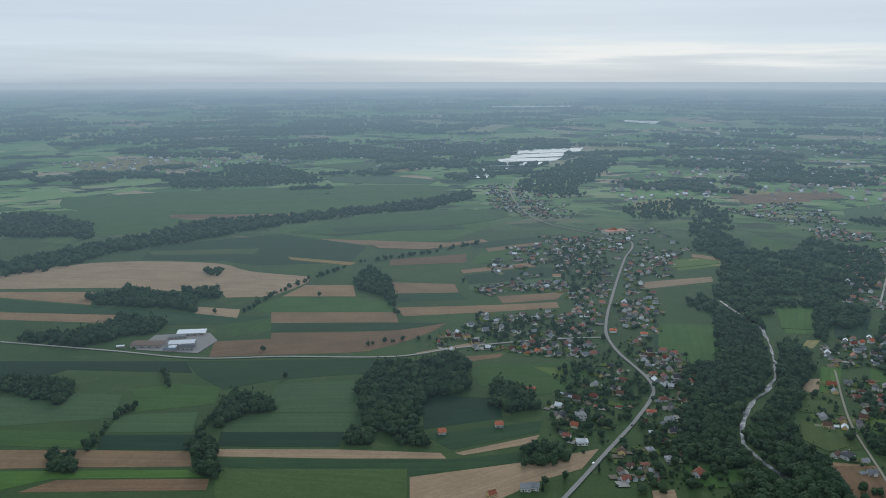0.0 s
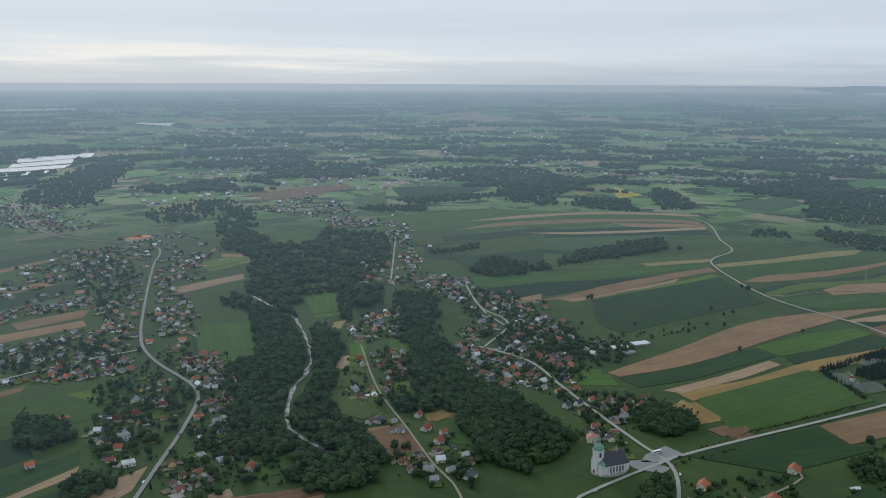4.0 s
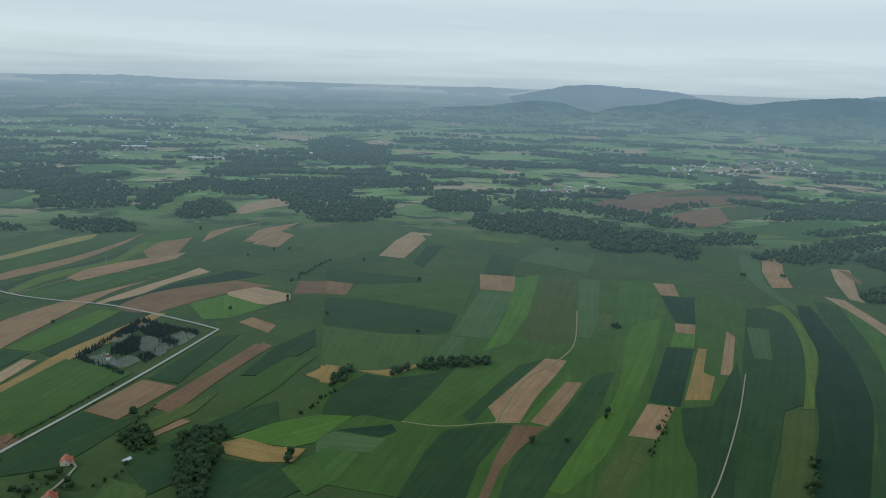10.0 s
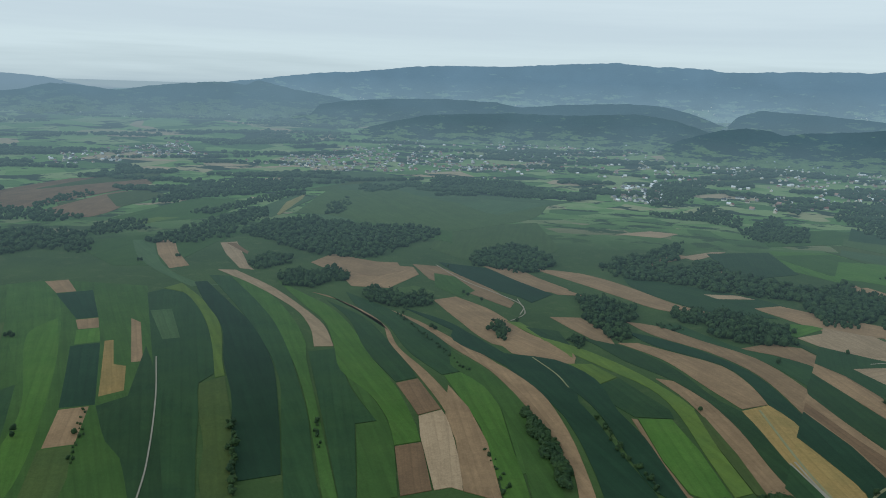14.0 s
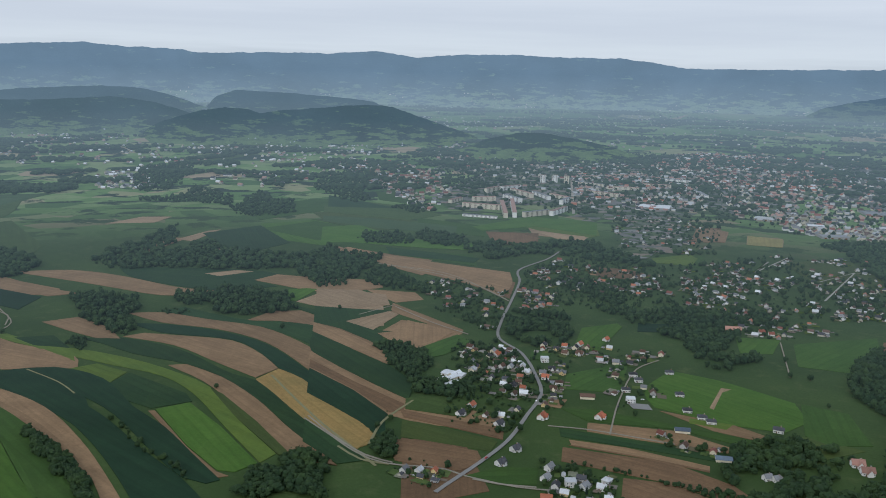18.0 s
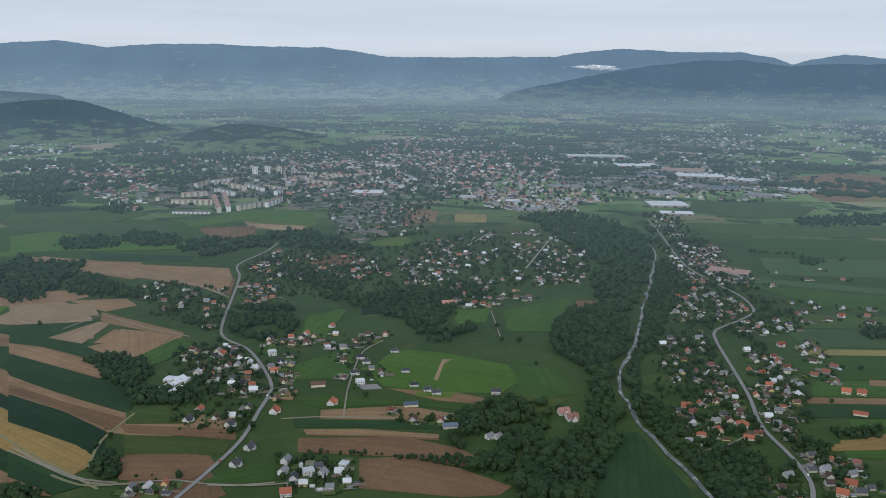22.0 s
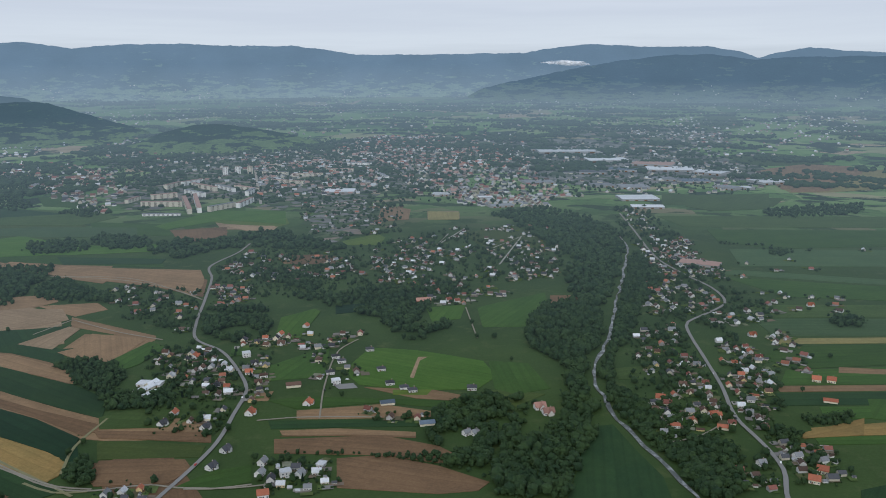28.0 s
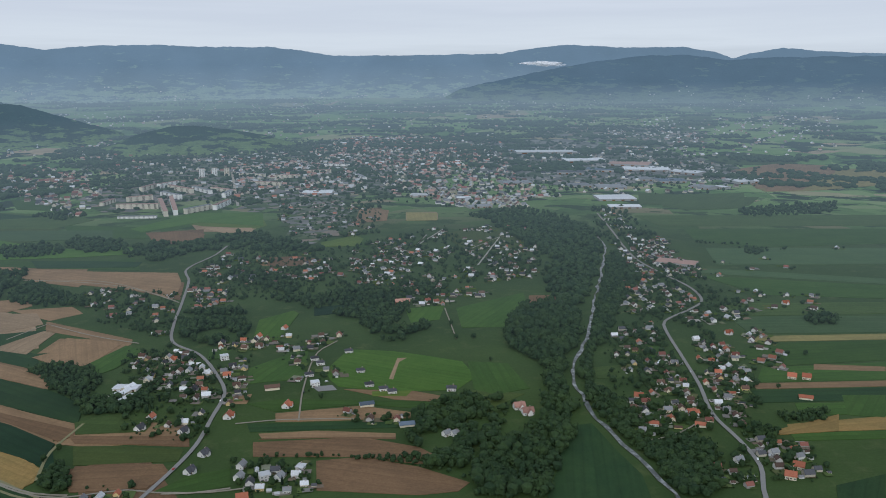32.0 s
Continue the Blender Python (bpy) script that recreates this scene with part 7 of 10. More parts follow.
field("lime",(983, -801), (913, -820), (816, -822), (722, -807), (657, -786), (576, -728), (475, -666), (477, -642), (556, -692), (665, -762), (736, -790), (818, -792), (906, -794))
field("soil",(1013, -776), (955, -797), (890, -784), (867, -756), (934, -714), (1000, -729))
field("soil",(1064, -890), (1038, -935), (955, -916), (898, -882), (930, -868), (998, -877))
field("lime",(862, -754), (844, -787), (786, -780), (776, -740), (819, -743))
field("dark",(775, -739), (781, -780), (668, -756), (645, -739), (672, -701), (713, -706))
field("bright",(666, -701), (645, -735), (567, -695), (479, -640), (487, -614), (505, -610), (569, -641))
field("soil",(670, -694), (664, -698), (567, -639), (503, -607), (487, -605), (495, -597), (559, -631))
field("olive",(654, -783), (629, -775), (542, -725), (463, -673), (471, -665), (573, -726))
field("deep",(930, -711), (882, -752), (795, -749), (694, -696), (625, -669), (550, -628), (489, -595), (496, -583), (525, -583), (589, -613), (722, -679), (852, -708))
field("deep",(1092, -716), (1025, -712), (919, -702), (842, -699), (717, -665), (594, -610), (523, -581), (470, -552), (523, -520), (581, -557), (677, -610), (792, -657), (915, -673), (1025, -670))
field("soil",(1025, -670), (960, -665), (886, -667), (785, -650), (676, -602), (577, -545), (492, -491), (510, -480), (614, -552), (738, -609), (839, -638), (930, -651))
field("green",(985, -642), (864, -634), (760, -605), (658, -555), (519, -475), (550, -457), (703, -544), (837, -598), (930, -605))
field("bright",(904, -587), (851, -579), (764, -557), (656, -512), (551, -456), (576, -441), (705, -512), (815, -553))
field("soil",(865, -560), (789, -541), (694, -503), (578, -440), (613, -419), (716, -476), (782, -504))
field("clay",(780, -502), (715, -474), (614, -419), (638, -405))
field("soil",(743, 778), (896, 800), (1116, 836), (1290, 801), (1420, 753), (1321, 771), (1090, 762), (864, 744), (746, 758))
field("dark",(743, 755), (861, 740), (992, 745), (993, 705), (816, 702), (740, 716))
field("bright",(1000, 748), (1132, 747), (1213, 731), (1211, 696), (1080, 692), (999, 700))
field("dark",(999, 694), (1205, 693), (1219, 643), (1050, 653), (987, 671))
field("ochre",(767, 688), (871, 665), (1010, 667), (1118, 653), (1220, 641), (1218, 622), (1073, 627), (982, 639), (881, 636), (763, 650))
field("clay",(758, 693), (858, 691), (969, 698), (968, 678), (879, 670), (771, 674))
field("green",(763, 645), (874, 630), (986, 632), (948, 540), (885, 542), (784, 550), (732, 560))
field("straw",(718, 645), (755, 660), (750, 590), (710, 598))
field("brown",(711, 583), (746, 579), (740, 562), (711, 560))
field("dark",(637, 553), (710, 544), (822, 524), (810, 475), (830, 454), (745, 464), (692, 472))
field("soil",(827, 525), (934, 511), (922, 459), (811, 476))
field("dark",(940, 506), (1124, 498), (1140, 467), (974, 464), (931, 462))
field("brown",(849, 441), (941, 432), (1114, 420), (1102, 401), (998, 416), (847, 425))
field("dark",(977, 399), (1099, 397), (1198, 368), (1118, 343), (984, 370))
field("green",(972, 381), (1059, 365), (1070, 327), (1028, 333), (943, 338), (872, 355))
field("soil",(1202, 493), (1234, 482), (1200, 430), (1160, 429))
field("soil",(771, 427), (830, 409), (826, 396), (770, 420))
field("olive",(773, 459), (849, 433), (911, 402), (848, 403), (831, 410), (775, 431))
field("dark",(718, 419), (756, 400), (807, 383), (869, 354), (904, 324), (843, 301), (783, 345), (697, 343), (661, 361))
field("bright",(794, 336), (840, 307), (875, 265), (880, 226), (802, 247), (785, 267), (789, 307))
field("ochre",(780, 342), (797, 324), (784, 285), (785, 251), (753, 255), (747, 284), (756, 326))
field("dark",(695, 342), (745, 327), (744, 264), (762, 246), (702, 226), (609, 288), (624, 312))
field("mead",(562, 385), (684, 413), (669, 366), (587, 332))
field("green",(736, 261), (797, 227), (784, 193), (727, 200), (689, 221))
field("ochre",(998, 319), (1043, 303), (1040, 284), (973, 277))

# ---- beyond the strips: fields on the slopes ----
field("soil",(1141, 1771), (1253, 1766), (1405, 1729), (1557, 1675), (1699, 1596), (1754, 1496), (1796, 1553), (1736, 1630), (1597, 1717), (1446, 1779), (1283, 1808))
field("clay",(1243, 1875), (1428, 1880), (1604, 1844), (1756, 1765), (1885, 1631), (1860, 1609), (1725, 1734), (1576, 1812), (1399, 1841))
field("clay",(1267, 1659), (1389, 1599), (1534, 1542), (1732, 1478), (1716, 1454), (1510, 1518), (1368, 1575))
field("rape",(2074, 2213), (2118, 2215), (2049, 2017), (1925, 2000))
field("straw",(1880, 2189), (2109, 2296), (2074, 2213), (1859, 2107))
field("brown",(2433, 2613), (2517, 2562), (2443, 2421), (2348, 2455))
field("soil",(1130, 2794), (1221, 2758), (1138, 2569), (1028, 2551))
field("pale",(1549, 2741), (1701, 2588), (1711, 2402), (1525, 2487))
field("dark",(1410, 2605), (1589, 2590), (1680, 2391), (1509, 2331), (1323, 2379))
field("mead",(1848, 2558), (2012, 2570), (2011, 2469), (1890, 2352), (1733, 2338))
field("pale",(2204, 1756), (2435, 1734), (2346, 1611), (2111, 1567), (2098, 1671))
field("mead",(2804, 1728), (2987, 1682), (2964, 1569), (2740, 1542))
field("clay",(2216, 915), (2391, 947), (2540, 901), (2415, 803), (2295, 859), (2187, 879))
field("lime",(2173, 1144), (2481, 1149), (2522, 1055), (2415, 1081), (2280, 1108), (2134, 1070))
field("soil",(1827, 733), (2002, 745), (2098, 697), (1992, 714), (1856, 702))
field("soil",(1804, 694), (1973, 693), (1955, 673), (1793, 662))
field("soil",(1781, 657), (1955, 673), (1934, 646), (1787, 634))
field("green",(982, 647), (953, 535), (731, 563), (771, 651))
field("ochre",(721, 658), (763, 645), (751, 596), (709, 596))
field("brown",(854, 459), (1106, 428), (1101, 404), (842, 429))
field("brown",(725, 575), (756, 566), (737, 539), (713, 549))
field("mead",(2287, -928), (2784, -1274), (2952, -1488), (2727, -1553), (2466, -1572), (2245, -1666), (2195, -1806), (1945, -1537), (1872, -1317), (1820, -1141), (1967, -1132), (2033, -1036), (2191, -1009))
field("green",(2260, -1166), (2368, -1335), (2263, -1389), (2031, -1251), (1991, -1129), (2074, -1090))
field("olive",(2813, -1265), (3077, -1574), (2907, -1536), (2673, -1309))
field("straw",(2358, -866), (2664, -1117), (2473, -1020), (2257, -864))
field("soil",(1629, -695), (1693, -774), (1580, -826), (1553, -863), (1477, -838), (1454, -763), (1503, -703))
field("soil",(3055, -1300), (3262, -1564), (3129, -1551), (2974, -1335))
field("brown",(2728, -72), (3035, -216), (3325, -470), (3334, -713), (3164, -679), (2966, -424), (2689, -245), (2637, -209), (2710, -114))
field("brown",(2565, -289), (2700, -389), (2896, -548), (2910, -629), (2779, -602), (2469, -445), (2392, -377), (2456, -314))
field("pale",(2544, 302), (2645, 174), (2501, 147), (2424, 238))
field("soil",(972, -1587), (978, -1630), (859, -1566), (924, -1543))
field("soil",(844, -1562), (730, -1549), (687, -1574), (688, -1464), (787, -1504))
field("green",(1268, -1732), (1211, -1897), (1022, -1850), (975, -1743), (1061, -1669))
field("dark",(1348, -1605), (1294, -1765), (1098, -1611), (1111, -1481), (1207, -1501))
field("green",(1519, -2009), (1442, -2247), (1284, -2305), (1263, -2147), (1347, -1836))
field("mead",(2682, -2996), (2718, -3469), (2765, -3927), (2509, -3382), (2424, -2860))
field("mead",(1245, -1921), (1096, -1978), (941, -1914), (1022, -1850))

field("pale", (2908, -1355), (2968, -1633), (2598, -1620), (2361, -1754), (2188, -1917), (2135, -1588), (2199, -1332), (2289, -1143), (2550, -1168))
field("green", (2268, -1133), (2179, -1320), (1963, -1265), (1707, -1102), (1899, -1048), (2021, -976))

# ---- the river meadows and the town's edge: fields ----
field("green",(340, 1269), (422, 1255), (392, 1139), (360, 1054), (328, 1067), (308, 1147))
field("olive",(440, 973), (484, 965), (456, 900), (410, 912))
field("clay",(462, 1013), (480, 1017), (461, 971), (446, 974))
field("bright",(503, 1062), (530, 1070), (484, 967), (462, 971))
field("olive",(403, 887), (445, 869), (428, 819), (398, 805), (384, 834))
field("brown",(389, 773), (427, 771), (418, 708), (406, 686), (377, 691), (383, 740))
field("ochre",(464, 779), (504, 786), (504, 763), (465, 758))
field("lime",(469, 888), (503, 883), (488, 855), (457, 864))
field("bright",(556, 1351), (617, 1341), (572, 1230), (521, 1238))
field("dark",(632, 1286), (669, 1280), (624, 1189), (588, 1164))
field("bright",(568, 1036), (597, 1046), (566, 984), (545, 983))
field("green",(268, 766), (288, 762), (278, 726), (259, 729))
field("brown",(214, 703), (292, 687), (290, 668), (203, 683))
field("clay",(195, 722), (217, 724), (215, 707), (193, 705))
field("mead",(706, 1901), (784, 1852), (769, 1799), (689, 1805))
field("lime",(464, 1693), (583, 1752), (574, 1693), (465, 1654))
field("soil",(543, 1790), (596, 1750), (580, 1721), (532, 1754))
field("mead",(1225, 3721), (1688, 4271), (1944, 4344), (1618, 3800), (1353, 3622))
field("pale",(-464, 3224), (-222, 3276), (-10, 3118), (-49, 2993), (-402, 3049))
field("mead",(-588, 3634), (-355, 3832), (-111, 3924), (14, 3655), (-172, 3570), (-272, 3379))
field("pale",(-890, 2719), (-560, 2702), (-172, 2753), (-148, 2624), (-371, 2544), (-846, 2577))
field("brown",(-764, 2316), (-558, 2326), (-382, 2307), (-432, 2262), (-613, 2266), (-750, 2271))
field("green",(-846, 2577), (-371, 2544), (-45, 2607), (-27, 2534), (-229, 2396), (-370, 2323), (-781, 2372))
field("green",(-380, 2042), (-261, 2260), (-11, 2381), (183, 2412), (173, 2282), (47, 2167), (-108, 2095), (-261, 2023))
field("dark",(-284, 2100), (-110, 2151), (46, 2142), (59, 2099), (-106, 2071), (-264, 2045))
field("soil",(-160, 1886), (-36, 1885), (94, 1958), (106, 1928), (-36, 1841), (-145, 1853))
field("soil",(954, -1568), (957, -1635), (768, -1591), (542, -1573), (506, -1484), (487, -1376), (557, -1430), (696, -1483), (816, -1525), (873, -1569))
field("bright",(1148, -1832), (1081, -1906), (982, -1850), (808, -1791), (706, -1830), (677, -1751), (823, -1711), (995, -1682), (1033, -1640))
field("dark",(882, -1679), (747, -1677), (646, -1668), (640, -1621), (836, -1612))
field("pale",(1240, -1984), (1112, -2018), (850, -2021), (803, -1905), (1003, -1890), (1197, -1912))
field("brown",(746, -1974), (673, -2010), (604, -1970), (621, -1850), (692, -1864))
field("bright",(813, -2039), (730, -2286), (536, -2281), (489, -2079), (667, -2133), (768, -1995))
field("clay",(645, -2060), (512, -2053), (491, -1993), (567, -1987))
field("soil",(1546, -2994), (1499, -3123), (1367, -3025), (1388, -2843))
field("mead",(1380, -2629), (1314, -2730), (1215, -2526), (1314, -2506))
field("mead",(1365, -2191), (1326, -2293), (1078, -2260), (959, -2174), (1006, -2041), (1278, -2046))
field("clay",(141, -2281), (55, -2287), (52, -2161), (133, -2155))
field("soil",(319, -2212), (309, -2367), (225, -2343), (219, -2132), (293, -2126))
field("lime",(309, -1865), (242, -1952), (217, -1912), (220, -1827), (302, -1821))
field("brown",(416, -1706), (335, -1723), (282, -1694), (278, -1636), (375, -1629))
field("soil",(-1148, -3181), (-1520, -3391), (-1233, -2732), (-989, -2677))
field("clay",(-1171, -2975), (-1379, -3067), (-1311, -2912), (-1129, -2816))
field("mead",(-640, -2603), (-909, -2647), (-811, -2350), (-647, -2310), (-588, -2383))
field("mead",(-1082, -3839), (-1354, -3989), (-1535, -3684), (-1355, -3457), (-1128, -3439))
field("mead",(-1565, -6693), (-2261, -7600), (-1753, -5746), (-1313, -5302))
field("olive",(40, -1960), (-71, -2080), (-136, -1994), (-149, -1810), (-25, -1772))
field("ochre",(-336, -845), (-430, -892), (-410, -847), (-344, -837))

field("dark",(747, -1168), (670, -1187), (621, -1206), (595, -1093), (642, -1075), (698, -1086))
field("clay",(810, -1272), (762, -1289), (679, -1294), (640, -1235), (674, -1196), (747, -1168))
field("clay",(656, -1114), (622, -1200), (600, -1189), (595, -1093))
field("soil",(581, -1081), (571, -1166), (480, -1145), (488, -1045), (509, -1033))
field("dark",(565, -1100), (595, -1093), (642, -1075), (547, -1030), (581, -1081))
field("soil",(696, -1083), (640, -1070), (562, -1029), (517, -993), (501, -964), (567, -994), (673, -1044))
field("dark",(670, -1040), (565, -990), (499, -960), (435, -909), (426, -881), (420, -860), (560, -927), (625, -965))
field("soil",(623, -962), (560, -927), (474, -884), (420, -860), (410, -828), (421, -816), (496, -861), (589, -905))
field("brown",(605, -932), (509, -885), (415, -845), (410, -828), (421, -816), (496, -861), (589, -905))
field("deep",(587, -902), (494, -858), (421, -810), (413, -764), (497, -805), (541, -825))
field("ochre",(531, -810), (496, -802), (420, -764), (407, -748), (406, -713), (453, -737), (502, -761))
field("dark",(498, -755), (450, -732), (403, -707), (381, -698), (407, -674), (429, -686), (467, -703))
field("brown",(466, -701), (428, -684), (405, -671), (446, -668))
field("brown",(415, -829), (296, -830), (286, -808), (400, -810))
field("brown",(373, -725), (377, -759), (292, -765), (278, -745), (291, -715), (359, -707))
field("mead",(425, -864), (378, -896), (337, -858), (338, -841), (410, -833))
field("green",(498, -1033), (471, -1132), (437, -1109), (449, -1037), (463, -1014))
field("green",(346, -1115), (316, -1112), (316, -1081), (337, -1072))
field("bright",(298, -1171), (310, -1258), (266, -1310), (254, -1294), (259, -1147))

# ---- roads and the river ----
road("asphalt", 4.5, (99.4, 690.5), (112.2, 709.0), (169.9, 806.1), (217.0, 885.9), (258.6, 972.1), (262.0, 1021.2), (245.0, 1134.7), (248.6, 1229.2), (303.8, 1450.3), (383.9, 1732.9), (440, 1917), (408, 1988), (300, 2127), (243, 2278), (224, 2728), (265, 3108))
road("lane", 3.7, (-646.9, 1171.4), (-466.0, 1130.2), (-337.3, 1098.7), (-222.0, 1105.7), (-65.7, 1105.6), (12.8, 1139.9), (95.4, 1168.3), (180.4, 1187.0), (241.6, 1192.5))
road("gravel", 2.5, (990, 2943), (887, 2428), (904, 2143))
road("gravel", 2.5, (1406, 2795), (1225, 2375))
road("lane", 3.3, (748.5, 1386.5), (970, 1770))
road("gravel", 2.5, (516.6, 1050.7), (455.5, 878.4), (428.1, 757.3), (406.3, 660.8), (402.4, 623.0), (388.5, 581.9))
road("lane", 3.3, (807.7, 1191.6), (768.2, 1091.1), (755.5, 1026.4))
road("lane", 4.1, (660.9, 956.9), (682.5, 868.4), (659.0, 770.1), (638.8, 685.3), (619.3, 592.0), (609.8, 541.9), (577.8, 501.8), (526.9, 458.7))
road("lane", 3.3, (849.4, 1278.3), (782.2, 1129.3), (766.4, 1030.9), (666.7, 951.3))
road("lane", 3.7, (620.0, 551.1), (574.4, 548.7), (489.1, 540.1), (476.6, 534.1))
road("gravel", 2.5, (555.2, 457.2), (614.1, 449.8), (698.8, 455.2), (718.0, 475.6))
road("lane", 4.1, (605.1, 553.8), (692.9, 547.2), (841.5, 531.0), (996.4, 516.9), (1157.6, 506.8), (1178.5, 551.0), (1239.4, 723.7), (1248.3, 849.3), (1264.0, 924.3), (1312.1, 1028.3), (1391, 1158), (1439, 1197), (1548, 1236), (1626, 1334), (1789, 1515), (1831, 1633))
road("gravel", 1.8, (1296.8, 914.9), (1258.4, 933.3), (1269.6, 915.2), (1416.4, 880.8), (1472.8, 820.2))
road("track", 3, (614.9, -856.0), (483.9, -759.7), (400.9, -706.9), (370.2, -687.4))
road("track", 3, (401.2, -729.2), (416.5, -790.0), (413.8, -861.6))
road("gravel", 2.2, (656.9, -1158.7), (634.0, -1235.0), (530.5, -1173.1), (456.0, -1141.7))
road("gravel", 1.8, (1187.0, -912.9), (1100.2, -864.3), (1073.1, -813.7))
road("track", 3, (428.0, -710.4), (390.8, -693.6), (360.1, -697.2))
road("asphalt", 4.5, (294.3, -663.8), (291.1, -682.2), (279.9, -740.5), (272.1, -805.1), (275.7, -879.6), (280.5, -948.6), (298.8, -996.0), (353.9, -1092.5), (407.6, -1144.9), (433.6, -1222.2), (462.6, -1352.1), (500.2, -1510.4), (532.9, -1602.7), (514, -1738), (514, -1830))
road("gravel", 2.2, (499.8, -764.5), (445.3, -730.5), (392.6, -704.9), (358.1, -701.5))
road("gravel", 1.9, (245.1, -862.4), (196.3, -873.2), (107.3, -877.0))
road("gravel", 1.9, (176.4, -869.7), (189.0, -973.0), (192.9, -1102.2), (172.7, -1153.8))
road("gravel", 1.8, (20.1, -1326.4), (0.9, -1164.2))
road("asphalt", 4.5,(-279.3, -698.6), (-283.3, -717.0), (-296.9, -763.8), (-296.3, -819.3), (-288.5, -890.1), (-299.0, -983.7), (-305.0, -1085.8), (-312.3, -1209.9), (-322.5, -1253.0), (-378.0, -1317.6), (-412.1, -1369.5), (-416.3, -1461.3), (-391.4, -1563.9), (-368.1, -1708.1), (-377, -2020), (-383, -2265))
road("lane", 3.3, (72, -1957), (92, -1823), (33, -2032))
road("lane", 3.3, (-42.1, -1637.2), (-101, -1932), (-33, -1801))
road("lane", 4.1, (415, -2048), (438, -2415))
road("lane", 8.2, (880, -3259), (637, -2403))
road("gravel", 2.2, (813.1, -1514.2), (652.6, -1501.3), (478.2, -1369.5))
road("gravel", 2.2, (272.8, -704.5), (246.5, -706.1), (211.6, -715.9))
road("gravel", 1.9, (-263.5, -866.0), (-231.9, -835.6), (-193.4, -819.7))
river(4.2, (-332, -1946), (-326, -1818), (-302.5, -1693.7), (-274.3, -1556.9), (-245.9, -1431.8), (-222.4, -1324.4), (-202.1, -1231.3), (-186.9, -1162.5), (-167.1, -1100.2), (-152.2, -1044.0), (-145.6, -983.7), (-150.8, -947.6), (-151.2, -905.4), (-156.5, -879.0), (-164.9, -838.5), (-171.7, -811.8), (-179.4, -792.9), (-186.9, -762.9), (-193.9, -735.0), (-200.5, -708.9), (-204.0, -674.9))
river(4.2, (478.4, 1399.3), (480.9, 1332.8), (489.4, 1248.9), (473.9, 1167.1), (457.1, 1110.8), (422.7, 1014.1), (395.6, 972.5), (364.8, 935.0), (341.2, 890.1), (322.6, 849.7), (318.4, 821.5), (320.3, 782.0), (332.0, 741.8))
pond((398, 4393), (761, 4556), (703, 4313), (361, 4169))
pond((339, 4111), (623, 4258), (575, 4045), (312, 3941))
pond((265, 3921), (565, 3988), (513, 3829), (235, 3767))
pond((212, 3721), (491, 3780), (403, 3643), (180, 3583))
pond((139, 3479), (276, 3524), (241, 3379), (119, 3358))
pond((81, 3285), (193, 3326), (166, 3161), (95, 3172))
pond((1522, 8683), (1663, 8035), (1860, 7262), (1710, 6824), (1420, 7622))
pond((2094, 9192), (2636, 8828), (2487, 8431), (2025, 8622))
pond((636, 10929), (1680, 11163), (1617, 10746), (613, 10538))
pond((-1530, 15926), (-283, 16591), (-269, 15725), (-1456, 15141))
hall("o",7, (397, 2032), (451, 2052))

road("track", 2.2,(898, 63), (994, 50), (1056, 35), (1139, -5), (1216, -26), (1409, -32))
road("track", 2.0,(877, 168), (874, 120), (898, 63), (903, 36))
road("gravel", 1.6,(710, -134), (806, -169), (983, -220), (1140, -258))
road("track", 1.8,(906, -729), (833, -714), (785, -695))
road("gravel", 2.0,(1500, -929), (1347, -903), (1195, -901), (1139, -890), (1098, -852))
road("gravel", 2.4,(811, -1516), (666, -1490), (560, -1438), (469, -1359))
road("gravel", 2.2,(500, -757), (449, -730), (402, -705), (365, -697), (306, -712), (279, -707))
road("gravel", 1.8,(279, -707), (229, -708), (198, -716))

# ---- the church square, the cemetery and the builders' yard ----
church((538.1, 568.0), (565.2, 563.1))
paved((606.0, 572.5), (639.2, 576.8), (640.6, 554.9), (611.7, 547.6), (588.7, 562.4))
paved((576.0, 574.8), (597.7, 561.3), (604.8, 537.4), (590.0, 531.7), (573.1, 555.4))
vehicle("bus", 0, (618.0, 568.8), (625.1, 568.0))
vehicle("car", 1, (631.3, 549.9), (641.4, 550.0))
vehicle("car", 0, (601.6, 522.1), (597.6, 517.0))
vehicle("car", 3, (507.4, 539.5), (514.0, 539.4))
graves((994.2, 620.0), (1021.2, 611.8), (989.2, 573.9), (975.5, 561.2), (969.3, 593.0))
graves((980.7, 582.1), (1017.9, 573.1), (1001.4, 545.9), (961.4, 552.7))
graves((1069.8, 594.3), (1102.2, 589.5), (1073.5, 533.5), (1018.3, 529.7), (1042.3, 573.8))
graves((1107.9, 557.8), (1142.2, 551.2), (1121.3, 523.0), (1067.2, 525.8))
graves((1062.3, 627.7), (1105.9, 624.9), (1099.3, 611.4), (1061.2, 617.4))
graves((1140.4, 628.4), (1168.6, 626.6), (1164.4, 609.7), (1137.9, 614.3))
chapel((992.2, 591.0))
mast((1511.5, 894.0))
paved((-430.9, 1204.0), (-351.9, 1215.2), (-330.6, 1176.6), (-343.5, 1120.3), (-435.9, 1135.2))
hall("w", 5, (-394.3, 1155.5), (-359.1, 1160.7))
hall("d", 5, (-377.3, 1140.2), (-353.2, 1140.2))
hall("b", 4, (-447.3, 1155.6), (-402.4, 1155.5))
hall("w", 4, (-398.8, 1209.6), (-357.9, 1215.2))
hall("g", 4, (-404.5, 1187.4), (-381.9, 1195.6))
hall("w", 3, (-466.2, 1145.3), (-456.6, 1147.8))
hall("u", 4, (-394.2, 1130.2), (-378.2, 1130.1))
